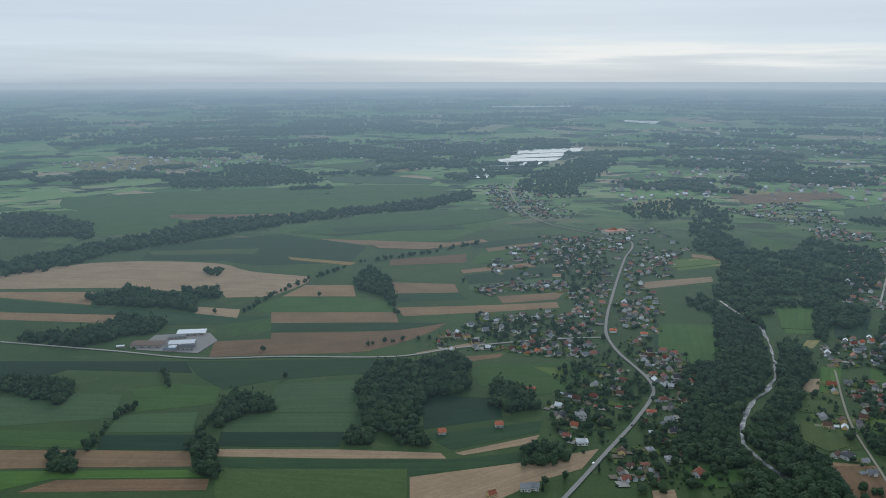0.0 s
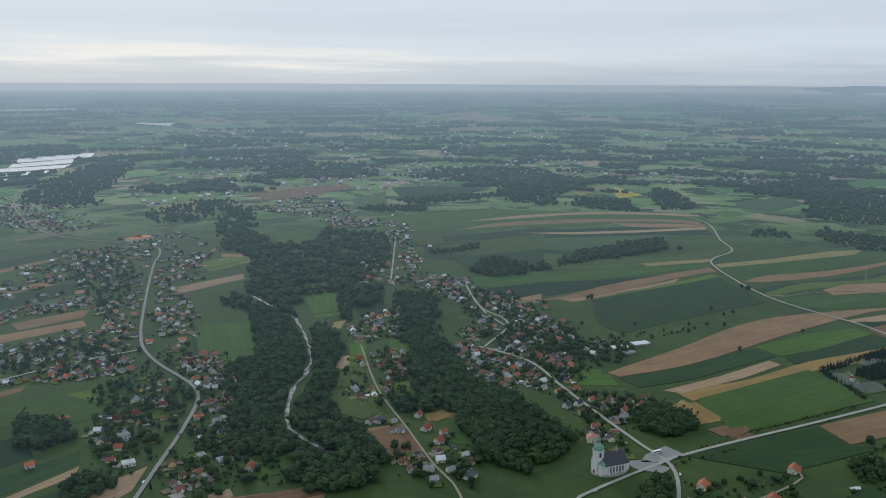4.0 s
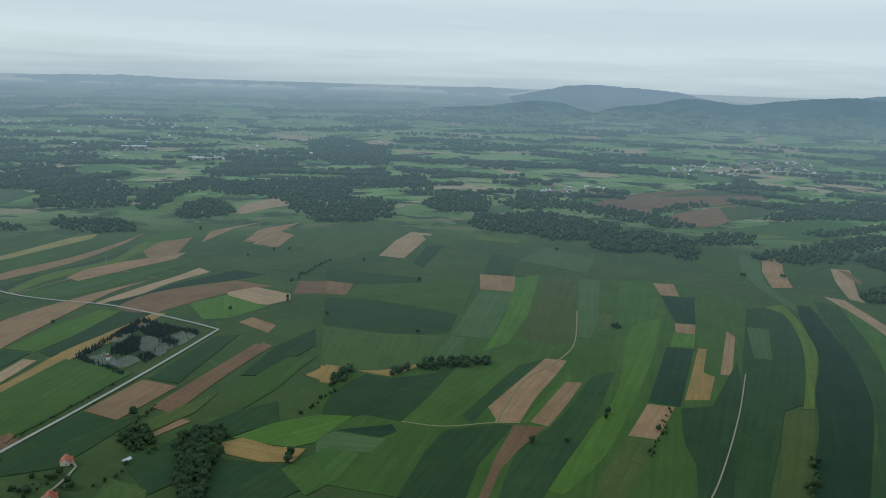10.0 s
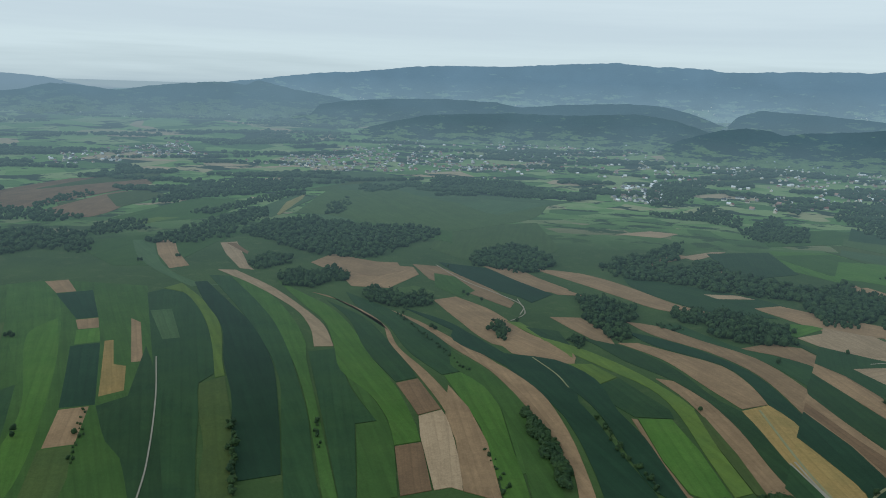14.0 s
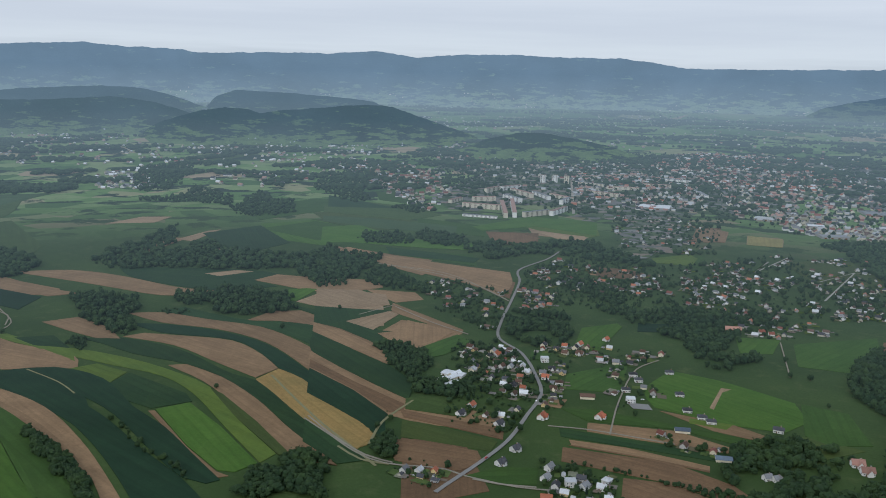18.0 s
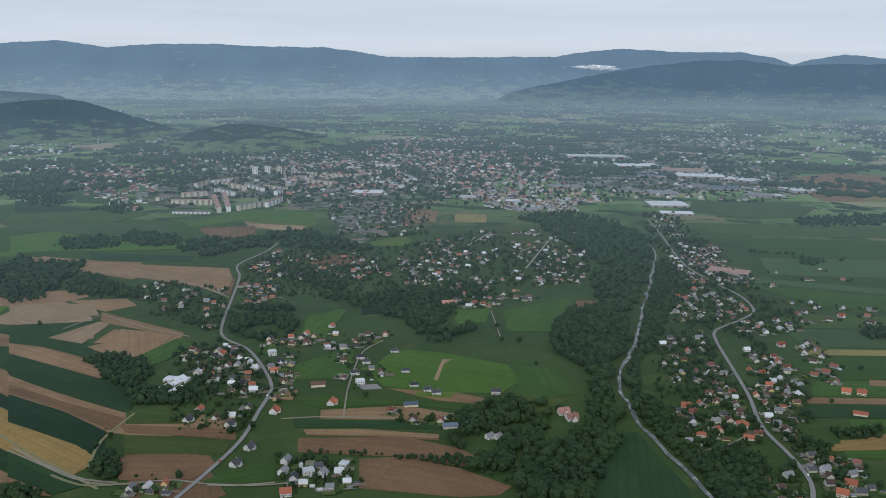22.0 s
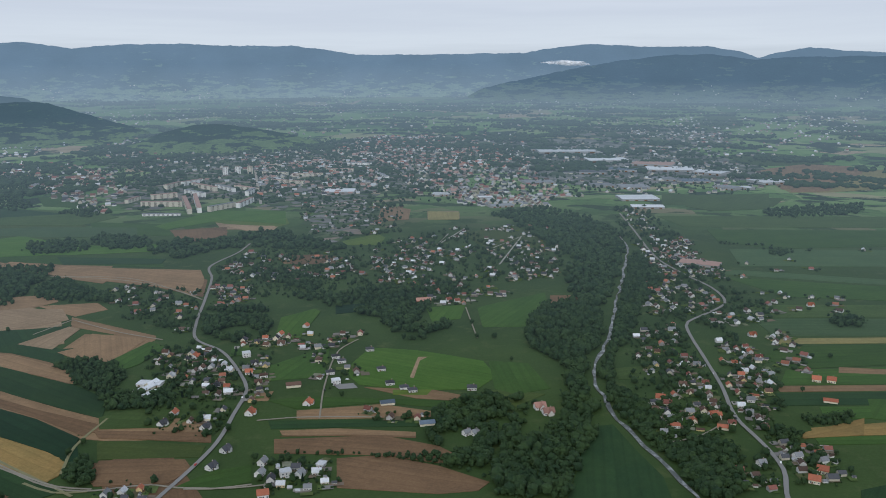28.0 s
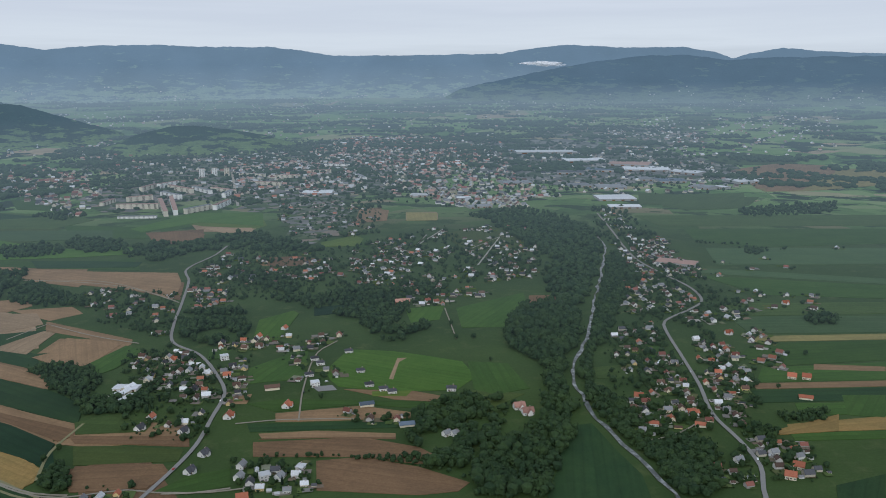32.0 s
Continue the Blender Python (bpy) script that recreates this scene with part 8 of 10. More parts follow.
hall("w", 3,(818, 849), (841, 842))
hall("w", 3,(855, 846), (881, 841))
hall("g", 3,(816, 822), (833, 821))
hall("w", 3,(421, -968), (391, -966))
hall("w", 3,(414, -937), (406, -951))
hall("w", 3,(396, -924), (390, -943))
vehicle("car", 0, (150.3, 777.8), (158.3, 790.5))
vehicle("car", 1, (209.2, 870.4), (213.4, 878.1))
vehicle("car", 3, (283.9, 1374.7), (289.9, 1400.3))
vehicle("car", 2, (277.3, -752.8), (276.1, -762.7))
vehicle("car", 0, (279.3, -926.9), (280.5, -948.6))
vehicle("car", 1, (-287.2, -885.4), (-287.4, -877.9))
vehicle("car", 3, (-300.2, -1026.2), (-299.4, -1010.3))
vehicle("car", 0, (-299.2, -778.0), (-296.9, -768.4))
vehicle("car", 0, (163.5, -990.2), (156.6, -992.6))
vehicle("car", 1, (185.6, -954.4), (188.3, -973.1))
paved((178.5, -973.7), (154.6, -979.0), (146.8, -964.2), (169.0, -959.1))

# ---- houses standing apart ----
house("o", -1.3, 851.0, 10, "gable", 0, 1.0)
house("o", 62.0, 870.5, 6, "gable", 0, 1.0)
house("o", 108.7, 977.8, -6, "hip", 0, 1.1)
house("o", 239.6, 905.3, -15, "hip", 0, 1.1)
house("o", 258.1, 1220.5, -12, "hip", 0, 1.1)
house("o", 301.2, 1203.5, -14, "hip", 0, 1.1)
house("g", 155.4, 890.7, 10, "flat", 0, 1.3)
house("w", 146.7, 825.2, -0, "hip", 0, 1.2)
house("o", 44.9, 713.3, 26, "gable", 3, 0.9)
house("g", 77.3, 724.1, -6, "gable", 0, 1.1)
house("g", 85.5, 726.3, -7, "gable", 0, 1.1)
house("w", 279.1, 989.3, -16, "barn", 2, 1.4)
house("w", -381.3, 1140.2, 18, "barn", 2, 1.4)
house("p", 220.0, 1579.7, -3, "barn", 1, 1.3)
house("o", 422.5, 2047.4, -12, "hip", 1, 2.2)
house("r", 248.9, 752.4, 2, "gable", 0, 1)
house("r", 591.1, 1154.9, -7, "gable", 0, 1)
house("o", 444.5, 745.7, 29, "cross", 0, 1.1)
house("o", 439.7, 710.4, 28, "cross", 0, 1.1)
house("o", 246.9, 752.8, 52, "gable", 0, 1.2)
house("d", 411.0, 792.3, 33, "hip", 0, 1.3)
house("d", 423.2, 625.3, 26, "hip", 0, 1.3)
house("r", 456.7, 781.9, 30, "gable", 0, 1)
house("o", 703.9, 469.4, 24, "cross", 1, 1.2)
house("o", 600.4, 493.3, 29, "cross", 1, 1.2)
house("o", 559.3, 474.6, 30, "cross", 1, 1.2)
house("o", 602.8, 447.9, 27, "cross", 1, 1.2)
house("o", 634.7, 441.2, 25, "cross", 1, 1.2)
house("p", 581.7, 628.5, 47, "cross", 1, 1.3)
house("r", 666.8, 667.9, 15, "gable", 1, 1.1)
house("r", 694.2, 669.1, 14, "gable", 1, 1.1)
house("d", 636.3, 712.5, 18, "gable", 0, 1.1)
house("d", 620.6, 715.1, 19, "gable", 0, 1.1)
house("w", 721.0, 414.9, -20, "barn", 2, 0.8)
house("o", 622.9, 1167.6, 22, "gable", 0, 1)
house("o", 605.8, 1162.7, 22, "gable", 0, 1)
house("b", 400.5, 794.4, 33, "gable", 0, 1)
house("b", 487.5, 908.2, 32, "gable", 0, 1)
house("o", 343.2, -875.5, -99, "gable", 0, 1.1)
house("o", 260.2, -1209.1, -108, "gable", 0, 1.1)
house("o", 289.7, -1168.1, -106, "gable", 0, 1.1)
house("o", 383.7, -1067.0, -90, "cross", 0, 1.2)
house("o", 257.7, -880.7, -94, "cross", 0, 1.2)
house("o", 197.6, -910.9, -98, "cross", 0, 1.2)
house("b", 423.0, -1041.8, -98, "gable", 0, 1.0)
house("b", 359.3, -1023.7, -101, "gable", 0, 1.0)
house("d", 345.6, -847.1, -108, "cross", 0, 1.1)
house("d", 295.4, -839.6, -111, "cross", 0, 1.1)
house("d", 257.2, -785.8, -112, "cross", 0, 1.1)
house("d", 259.8, -747.7, -111, "cross", 0, 1.1)
house("d", 181.5, -1056.4, -160, "hip", 0, 1.1)
house("d", 189.0, -1012.9, -159, "hip", 0, 1.1)
house("d", 192.1, -1073.9, -160, "hip", 0, 1.1)
house("d", 149.8, -1104.8, -162, "hip", 0, 1.1)
house("d", 108.5, -977.9, -164, "hip", 0, 1.1)
house("d", 89.7, -963.9, -165, "hip", 0, 1.1)
house("d", 78.6, -955.3, -165, "hip", 0, 1.1)
house("d", 124.9, -1027.3, -163, "hip", 0, 1.1)
house("w", 175.7, -977.7, -160, "flat", 0, 1.2)
house("w", 315.0, -1075.8, -154, "flat", 0, 1.2)
house("w", 183.6, -734.6, -156, "flat", 0, 1.2)
house("u", 105.1, -914.8, -163, "barn", 1, 1.4)
house("u", 55.2, -858.6, -166, "barn", 1, 1.4)
house("d", 6.8, -965.2, -180, "hip", 0, 1.2)
house("g", 208.6, -735.4, -104, "gable", 0, 1.1)
house("g", 170.0, -735.4, -107, "gable", 0, 1.1)
house("g", 212.0, -759.2, -104, "gable", 0, 1.1)
house("o", 195.2, -694.2, -164, "gable", 0, 1.2)
house("b", 226.7, -966.9, -162, "barn", 1, 1.5)
house("p", -80.0, -893.1, 195, "cross", 0, 1.3)
house("p", -71.5, -908.8, 196, "cross", 0, 1.3)
house("w", 402.4, -950.6, -107, "barn", 1, 1.5)
house("w", 403.4, -965.9, -107, "barn", 1, 1.5)
house("p", 91.8, -1356.6, -166, "barn", 4, 2.0)
house("r", 49.4, -1366.2, -158, "gable", 0, 1)
house("r", 34.9, -1360.0, -159, "gable", 0, 1)
house("o", -215.2, -939.3, 167, "gable", 1, 1.2)
house("o", -421.7, -1006.1, 157, "gable", 1, 1.2)
house("o", -439.0, -1003.4, 156, "gable", 1, 1.2)
house("o", -332.6, -760.2, 156, "gable", 1, 1.2)
house("o", -317.2, -740.3, 157, "gable", 1, 1.2)
house("o", -266.6, -888.8, 193, "cross", 0, 1.1)
house("o", -264.7, -893.3, 193, "cross", 0, 1.1)
house("o", -399.8, -1188.4, 191, "cross", 0, 1.1)
house("o", -544.8, -1350.5, 188, "cross", 0, 1.1)
house("o", -267.5, -859.0, 168, "barn", 1, 1.3)
house("o", -411.4, -937.6, 161, "barn", 1, 1.3)
house("w", -343.6, -1159.3, 193, "gable", 0, 1)
house("g", -320.2, -791.5, 198, "gable", 0, 1)
house("g", -279.1, -774.4, 200, "gable", 0, 1)
house("g", 2.4, -835.5, -140, "gable", 0, 1)
house("g", 11.4, -834.9, -139, "gable", 0, 1)

# ---- the villages ----
village(18, 64, "bbdrgbdgodwbor", 17, (151.1, 981.6), (200.6, 1064.0), (243.0, 1086.6), (256.1, 981.6), (209.2, 893.9), (166.1, 833.6), (125.0, 840.7), (123.6, 902.1))
village(26, -81, "bbdrgbdgodwbor", 16, (268.1, 1187.0), (299.3, 1160.3), (312.2, 1086.6), (301.5, 981.6), (256.3, 878.1), (245.8, 806.1), (220.4, 744.2), (158.5, 732.9), (184.5, 806.1), (265.3, 962.8), (270.7, 1042.2))
village(26, 20, "bbdrgbdgodwbogw", 16, (-60.8, 1165.8), (40.9, 1268.3), (188.5, 1244.0), (230.5, 1187.0), (170.2, 1115.1), (-43.1, 1129.9))
village(26, 76, "bbdrgbdgodwbor", 18, (228.1, 1450.3), (309.8, 1534.2), (244.1, 1214.8), (210.7, 1274.4))
village(26, 76, "bbdrgbdgodwbor", 18, (323.6, 1534.1), (424.6, 1678.7), (360.7, 1374.6), (305.1, 1134.7), (261.1, 1173.5), (268.8, 1274.3))
village(46, 76, "bbdrgbdgodwbor", 20, (240, 1988), (397, 2103), (581, 2144), (556, 1852), (446.0, 1627.7), (345.9, 1579.6), (247.4, 1579.7), (230, 1791))
village(12, 19, "rbbddgdpbdgrw", 22, (47.7, 1491.3), (229.9, 1534.2), (220.9, 1470.5), (55.8, 1430.8))
village(40, -88, "rbbddgdpbdgrw", 24, (132, 2945), (349, 3108), (438, 2326), (263, 2187), (159, 2429))
village(14, -109, "bbdrgbdgodwbor", 20, (525.3, 1134.6), (653.9, 1186.7), (590.4, 1063.8), (524.8, 1063.8))
village(10, -109, "bbdrgbdgodwbor", 20, (506.6, 1000.9), (557.8, 1000.9), (502.5, 893.8), (475.2, 927.1))
village(20, -111, "bbdrgbdgodwbor", 22, (871, 1790), (998, 1851), (750.9, 1374.3), (723.8, 1411.2))
village(30, -83, "bbdrgbdgodwbogw", 26, (909, 2539), (1114, 2661), (1070, 2186), (966, 2024), (876, 2186))
village(6, -15, "bbdrgbdgodwbor", 18, (430.3, 891.1), (477.3, 889.5), (459.1, 855.3), (418.0, 865.6))
village(8, -103, "bbdrgbdgodwbor", 18, (372.1, 692.2), (415.9, 699.3), (431.4, 648.0), (416.8, 615.7), (383.2, 632.8))
village(30, -120, "bbdrgbdgodwbogw", 24, (1028, 1921), (979, 1611), (781.2, 1344.7), (743.7, 1388.9))
village(20, -43, "bbdrgbdgodwbogw", 26, (939, 2290), (1062, 2359), (1093, 2043), (1001, 1934), (894, 1986))
village(40, -67, "bbdrgbdgodwbogw", 24, (116, 2950), (293, 3017), (297, 2276), (215, 2414))
village(26, -76, "bbdrgbdgodwbor", 16, (640.7, 941.7), (746.3, 948.7), (710.4, 841.6), (666.4, 735.6), (636.0, 764.9), (617.9, 883.0))
village(40, -76, "bbdrgbdgodwbogw", 18, (789.2, 1277.9), (884.6, 1187.9), (788.9, 947.3), (878.3, 842.1), (774.3, 830.7), (741.2, 916.0), (702.1, 1030.1), (761.8, 1148.6))
village(12, -102, "bbdrgbdgodwbor", 17, (641.0, 760.0), (696.8, 706.2), (732.4, 671.8), (660.2, 640.6), (612.0, 675.6), (614.8, 708.5))
village(20, -119, "bbdrgbdgodwbor", 22, (758.4, 1424.0), (874.4, 1315.2), (817.7, 1196.6), (781.8, 1284.8), (733.7, 1358.3))
village(9, -119, "bbdrgbdgodwbor", 20, (587.0, 1180.6), (663.2, 1195.3), (601.4, 1087.1), (559.4, 1127.2))
village(5, -111, "bbdrgbdgodwbor", 18, (489.2, 1006.8), (549.0, 980.6), (515.6, 936.9), (474.3, 962.4))
village(7, -92, "bbdrgbdgodwbor", 17, (402.5, 823.5), (459.5, 789.7), (452.3, 641.3), (405.8, 621.6), (374.0, 668.3), (413.8, 714.2))
village(12, -97, "bbdrgbdgodwbor", 18, (315.8, 1074.0), (322.1, 1016.3), (287.8, 934.9), (274.6, 947.6))
village(5, -121, "rpd", 18, (601.8, 674.0), (627.6, 626.6), (581.4, 588.7), (565.3, 624.1))
village(22, -86, "bbdrgbdgodwbor", 16, (451.4, -1074.6), (389.3, -1102.6), (305.2, -1005.9), (280.2, -930.4), (289.2, -839.9), (338.6, -836.9), (364.4, -943.5))
village(20, -77, "bbdrgbdgodwbor", 18, (676.5, -1456.5), (497.1, -1426.1), (425.9, -1253.3), (418.9, -1165.8), (568.7, -1276.8))
village(16, -86, "bbdrgbdgodwbor", 18, (512.2, -1555.5), (514, -1830), (397.6, -1610.9), (436.5, -1429.8), (412.4, -1254.1))
village(14, -86, "bbdrgbdgodwbor", 18, (272.0, -1232.0), (143.0, -1182.4), (136.2, -1059.1), (175.0, -973.9), (213.1, -952.7))
village(10, -168, "rbdgo", 18, (309.8, -1048.6), (291.1, -1096.3), (256.6, -931.8), (260.9, -896.9))
village(8, -177, "wgdb", 16, (224.2, -762.1), (149.9, -760.5), (138.2, -726.0), (155.2, -703.0), (202.1, -700.2))
village(10, -177, "bbdrgbdgodwbor", 16, (342.3, -702.5), (309.6, -715.6), (302.2, -683.6), (338.2, -681.4))
village(10, -177, "bbdrgbdgodwbor", 17, (341.9, -1148.9), (257.2, -1162.0), (249.1, -1123.5), (331.9, -1113.5))
village(3, 170, "dbrg", 18, (129.1, -896.6), (37.1, -870.4), (36.4, -855.2), (91.9, -851.9))
village(28, -177, "bbdrgbdgodwbor", 20, (157.9, -1487.6), (79.5, -1581.5), (-59.8, -1500.7), (-45.1, -1347.4), (84.9, -1322.5))
village(46, 79, "bbdrgbdgodwbogw", 20, (-21, -1862), (-118, -2004), (-157, -1808), (-157.2, -1549.9), (-90.9, -1502.6), (-8.1, -1540.9))
village(46, -117, "bbdrgbdgodwbogw", 21, (316.7, -1667.1), (195, -1849), (33, -2071), (-8.6, -1799.1), (79.5, -1581.5), (261.6, -1481.4))
village(26, 87, "bbdrgbdgodwbor", 16, (-288.2, -1062.9), (-280.9, -929.7), (-283.5, -852.8), (-241.4, -850.2), (-196.3, -833.5), (-202.6, -925.0), (-247.5, -980.6))
village(34, 87, "bbdrgbdgodwbor", 16, (-358.9, -1185.9), (-383.8, -1137.0), (-370.8, -1006.9), (-346.1, -933.7), (-307.6, -854.2), (-300.5, -930.9), (-317.8, -1064.7))
village(22, 87, "bbdrgbdgodwbor", 17, (-241.3, -1205.6), (-321.8, -1267.8), (-301.2, -1085.6), (-263.5, -1020.0), (-195.8, -1036.2), (-203.4, -1126.1))
village(24, -76, "bbdrgbdgodwbogw", 18, (-336.6, -1606.4), (-401.1, -1404.1), (-400.5, -1303.1), (-494.4, -1374.4), (-478.8, -1277.2), (-366.0, -1241.2), (-281.9, -1328.0))
village(11, 96, "bbdrgbdgodwbor", 16, (-304.3, -826.5), (-363.1, -816.8), (-354.4, -755.9), (-294.3, -719.8), (-295.6, -752.3))
village(5, 96, "bbdrgbdgodwbor", 16, (-250.8, -761.0), (-292.8, -775.3), (-273.7, -718.5), (-242.9, -716.7))
village(40, -88, "bbdrgbdgodwbogw", 20, (-376, -2265), (-438, -2364), (-431, -1952), (-455.2, -1567.8), (-391.4, -1520.6), (-344.9, -1706.7))
village(6, 154, "bbdrgbdgodwbor", 30, (-503.9, -1664.9), (-856, -1850), (-760, -1632), (-484.6, -1526.2))
village(8, 154, "bbdrgbdgodwbor", 30, (-479.9, -1445.9), (-621.6, -1417.3), (-579.0, -1313.9), (-471.9, -1307.4))
village(60, -87, "bbdrgbdgodwbogw", 20, (520, -2410), (405, -2529), (239, -2427), (209, -1985), (360, -1905), (430, -2047))
village(10, 147, "bbdrgbdgodwbor", 20, (-395.2, -1202.2), (-461.6, -1204.4), (-459.3, -1038.5), (-401.6, -1036.6))
village(50, 76, "bbdrgbdgodwbor", 14, (240, 1988), (424, 1952), (383.9, 1732.9), (324.9, 1556.6), (232.0, 1627.9))
village(24, 76, "bbdrgbdgodwbor", 14, (415, 1852), (513, 1790), (444.4, 1579.5), (346.5, 1556.6))
village(16, 19, "bbdrgbdgodwbor", 14, (37.8, 1512.6), (229.9, 1534.2), (220.9, 1470.5), (46.4, 1450.5))
village(22, 20, "bbdrgbdgodwbor", 13, (51.2, 1306.4), (202.2, 1339.7), (249.3, 1290.1), (233.0, 1200.8), (114.8, 1200.8), (57.6, 1244.1))
village(16, 20, "bbdrgbdgodwbor", 13, (112.4, 1173.6), (219.8, 1173.5), (208.7, 1110.2), (114.5, 1110.3))
village(12, -81, "bbdrgbdgodwbor", 13, (277.1, 1134.7), (329.7, 1122.3), (291.1, 981.6), (267.9, 1001.0))
village(10, 76, "bbdrgbdgodwbor", 13, (301.0, 1411.5), (369.8, 1411.5), (340.2, 1274.3), (277.7, 1274.3))
village(60, -88, "bbdrgbdgodwbor", 14, (146, 2825), (326, 2728), (329, 2231), (232, 2326), (142, 2429))
village(30, -83, "bbdrgbdgodwbor", 18, (814, 2407), (1109, 2563), (1009, 2325), (849, 2277))
village(24, -83, "bbdrgbdgodwbor", 18, (920, 2078), (1049, 2024), (1003, 1930), (879, 1951))
village(14, -109, "bbdrgbdgodwbor", 18, (740.8, 1533.8), (856.8, 1579.2), (715.5, 1305.9), (668.8, 1356.6))
village(26, -88, "bbdrgbdgodwbor", 13, (654.6, 968.6), (723.0, 969.1), (743.0, 880.1), (726.6, 814.9), (672.7, 793.3), (618.8, 836.6))
village(22, -88, "bbdrgbdgodwbor", 13, (660.8, 1023.5), (700.2, 1038.1), (641.7, 921.1), (633.3, 809.3), (589.2, 806.7), (598.4, 938.7))
village(18, -88, "bbdrgbdgodwbor", 14, (789.1, 1139.5), (900.2, 1133.6), (841.9, 950.4), (760.2, 926.0), (756.5, 1015.4))
village(14, -88, "bbdrgbdgodwbor", 14, (826.0, 1388.8), (882.7, 1316.2), (809.6, 1169.9), (777.5, 1265.8))
village(16, -88, "bbdrgbdgodwbor", 14, (1127, 2094), (1094, 1906), (855.8, 1486.1), (774.3, 1409.3), (776.7, 1461.3))
village(30, -86, "bbdrgbdgodwbor", 14, (542.2, -1708.1), (337, -1778), (232.8, -1572.3), (282.3, -1480.1), (448.3, -1470.2))
village(18, -86, "bbdrgbdgodwbor", 13, (489.8, -1467.7), (375.9, -1433.4), (376.2, -1357.3), (432.6, -1318.6))
village(12, -86, "bbdrgbdgodwbor", 12, (401.8, -1140.0), (339.9, -1046.8), (288.7, -948.1), (313.1, -893.8), (363.4, -1002.4))
village(30, -117, "bbdrgbdgodwbor", 14, (212.2, -1673.3), (93, -1855), (51.4, -1737.5), (119.7, -1533.3), (178.6, -1486.4))
village(30, 79, "bbdrgbdgodwbor", 14, (-9, -2073), (-179, -2084), (-172.4, -1596.6), (-59.8, -1500.7), (-8.5, -1741.1))
village(24, -88, "bbdrgbdgodwbor", 14, (-366, -1882), (-489.8, -1615.6), (-443.2, -1523.7), (-358.5, -1607.7))
village(24, -76, "bbdrgbdgodwbor", 14, (-298.2, -1515.0), (-430.8, -1442.9), (-382.6, -1302.0), (-275.5, -1295.6))
village(40, 106, "bbdrgbdgodwbor", 16, (-336.5, -1744.2), (-476, -1930), (-449.6, -1589.9), (-343.2, -1500.6))
village(34, 76, "bbdrgbdgodwbogw", 15, (122, 1852), (263, 1952), (254.6, 1627.8), (123.5, 1534.3), (88.2, 1679.0))

# ---- the town in the valley ----
flats(5, 7,(971, -2350), (853, -2359))
flats(4, 4,(1035, -2399), (1030, -2479))
flats(2, 8,(906, -2196), (805, -2204))
flats(5, 4,(993, -2482), (933, -2534))
flats(5, 5,(887, -2467), (786, -2224))
flats(5, 5,(870, -2515), (766, -2244))
flats(5, 5,(747, -2265), (700, -2349))
flats(5, 4,(684, -2330), (674, -2448))
flats(5, 4,(930, -2610), (845, -2529))
flats(5, 4,(967, -2785), (848, -2655))
flats(4, 4,(878, -2763), (786, -2646))
flats(4, 4,(809, -2740), (710, -2652))
flats(5, 3,(1029, -2695), (1022, -2810))
flats(5, 4,(1002, -2782), (971, -2890))
flats(10, 2,(962, -3109), (943, -3111))
flats(10, 2,(920, -3130), (901, -3132))
flats(10, 2,(875, -3134), (856, -3135))
flats(5, 3,(722, -2562), (721, -2651))
flats(4, 6,(819, -3138), (711, -3093))
flats(4, 6,(689, -3059), (576, -3068))
flats(4, 5,(717, -2894), (601, -2842))
flats(4, 5,(589, -3211), (484, -3219))
flats(3, 5,(570, -3477), (442, -3443))
flats(3, 4,(763, -3484), (681, -3558))
flats(3, 4,(580, -3865), (504, -3925))
flats(3, 4,(867, -3368), (796, -3416))
flats(3, 3,(392, -3189), (325, -2971))
hall("w", 7,(492, -2655), (398, -2662))
hall("w", 9,(-277, -3986), (-567, -4066))
hall("u", 8,(-216, -4155), (-282, -4101))
hall("w", 9,(-456, -3600), (-632, -3660))
hall("u", 9,(-507, -3276), (-610, -3247))
hall("d", 8,(-381, -3193), (-481, -3183))
hall("p", 8,(-647, -3527), (-792, -3434))
hall("w", 7,(-655, -3306), (-831, -3301))
hall("w", 8,(-834, -3228), (-912, -3130))
hall("g", 8,(-794, -2791), (-841, -2729))
hall("w", 8,(-860, -2769), (-885, -2732))
hall("w", 8,(-940, -2885), (-1060, -2952))
hall("g", 7,(-463, -2779), (-559, -2787))
hall("g", 7,(-375, -2814), (-454, -2820))
hall("w", 6,(-423, -2529), (-535, -2538))
hall("u", 7,(-697, -2924), (-795, -2947))
hall("w", 5,(-432, -2371), (-522, -2368))
hall("g", 6,(-618, -3010), (-704, -2985))
hall("p", 6,(-407, -1665), (-476, -1631))
hall("g", 6,(-31, -2362), (-96, -2387))
hall("w", 6,(1, -2532), (-42, -2535))
hall("g", 6,(-153, -2884), (-253, -2921))
hall("w", 6,(143, -2605), (89, -2597))
far_houses(315, "rbgdpowwp", (934, -3462), (693, -3710), (414, -3493), (280, -2660), (415, -2589), (682, -2513))
far_houses(388, "orrpwgb", (716, -3837), (665, -5056), (325, -5076), (-71, -4326), (-159, -3639), (33, -3308), (242, -3112), (414, -3493))
far_houses(243, "wgggdbp", (-148, -4025), (-555, -4525), (-1051, -3578), (-1074, -2875), (-789, -2660), (-529, -2585), (-282, -2693), (-171, -2971))
far_houses(218, "wgdbrp", (345, -3290), (-190, -3321), (-322, -2573), (-42, -2391), (202, -2602))
far_houses(170, "wrbdp", (2014, -4206), (1891, -4986), (1159, -4810), (795, -3970), (880, -3259), (1479, -3431))
far_houses(170, "wrbdpg", (2156, -3625), (1645, -3421), (1114, -2611), (999, -2183), (1549, -2720))
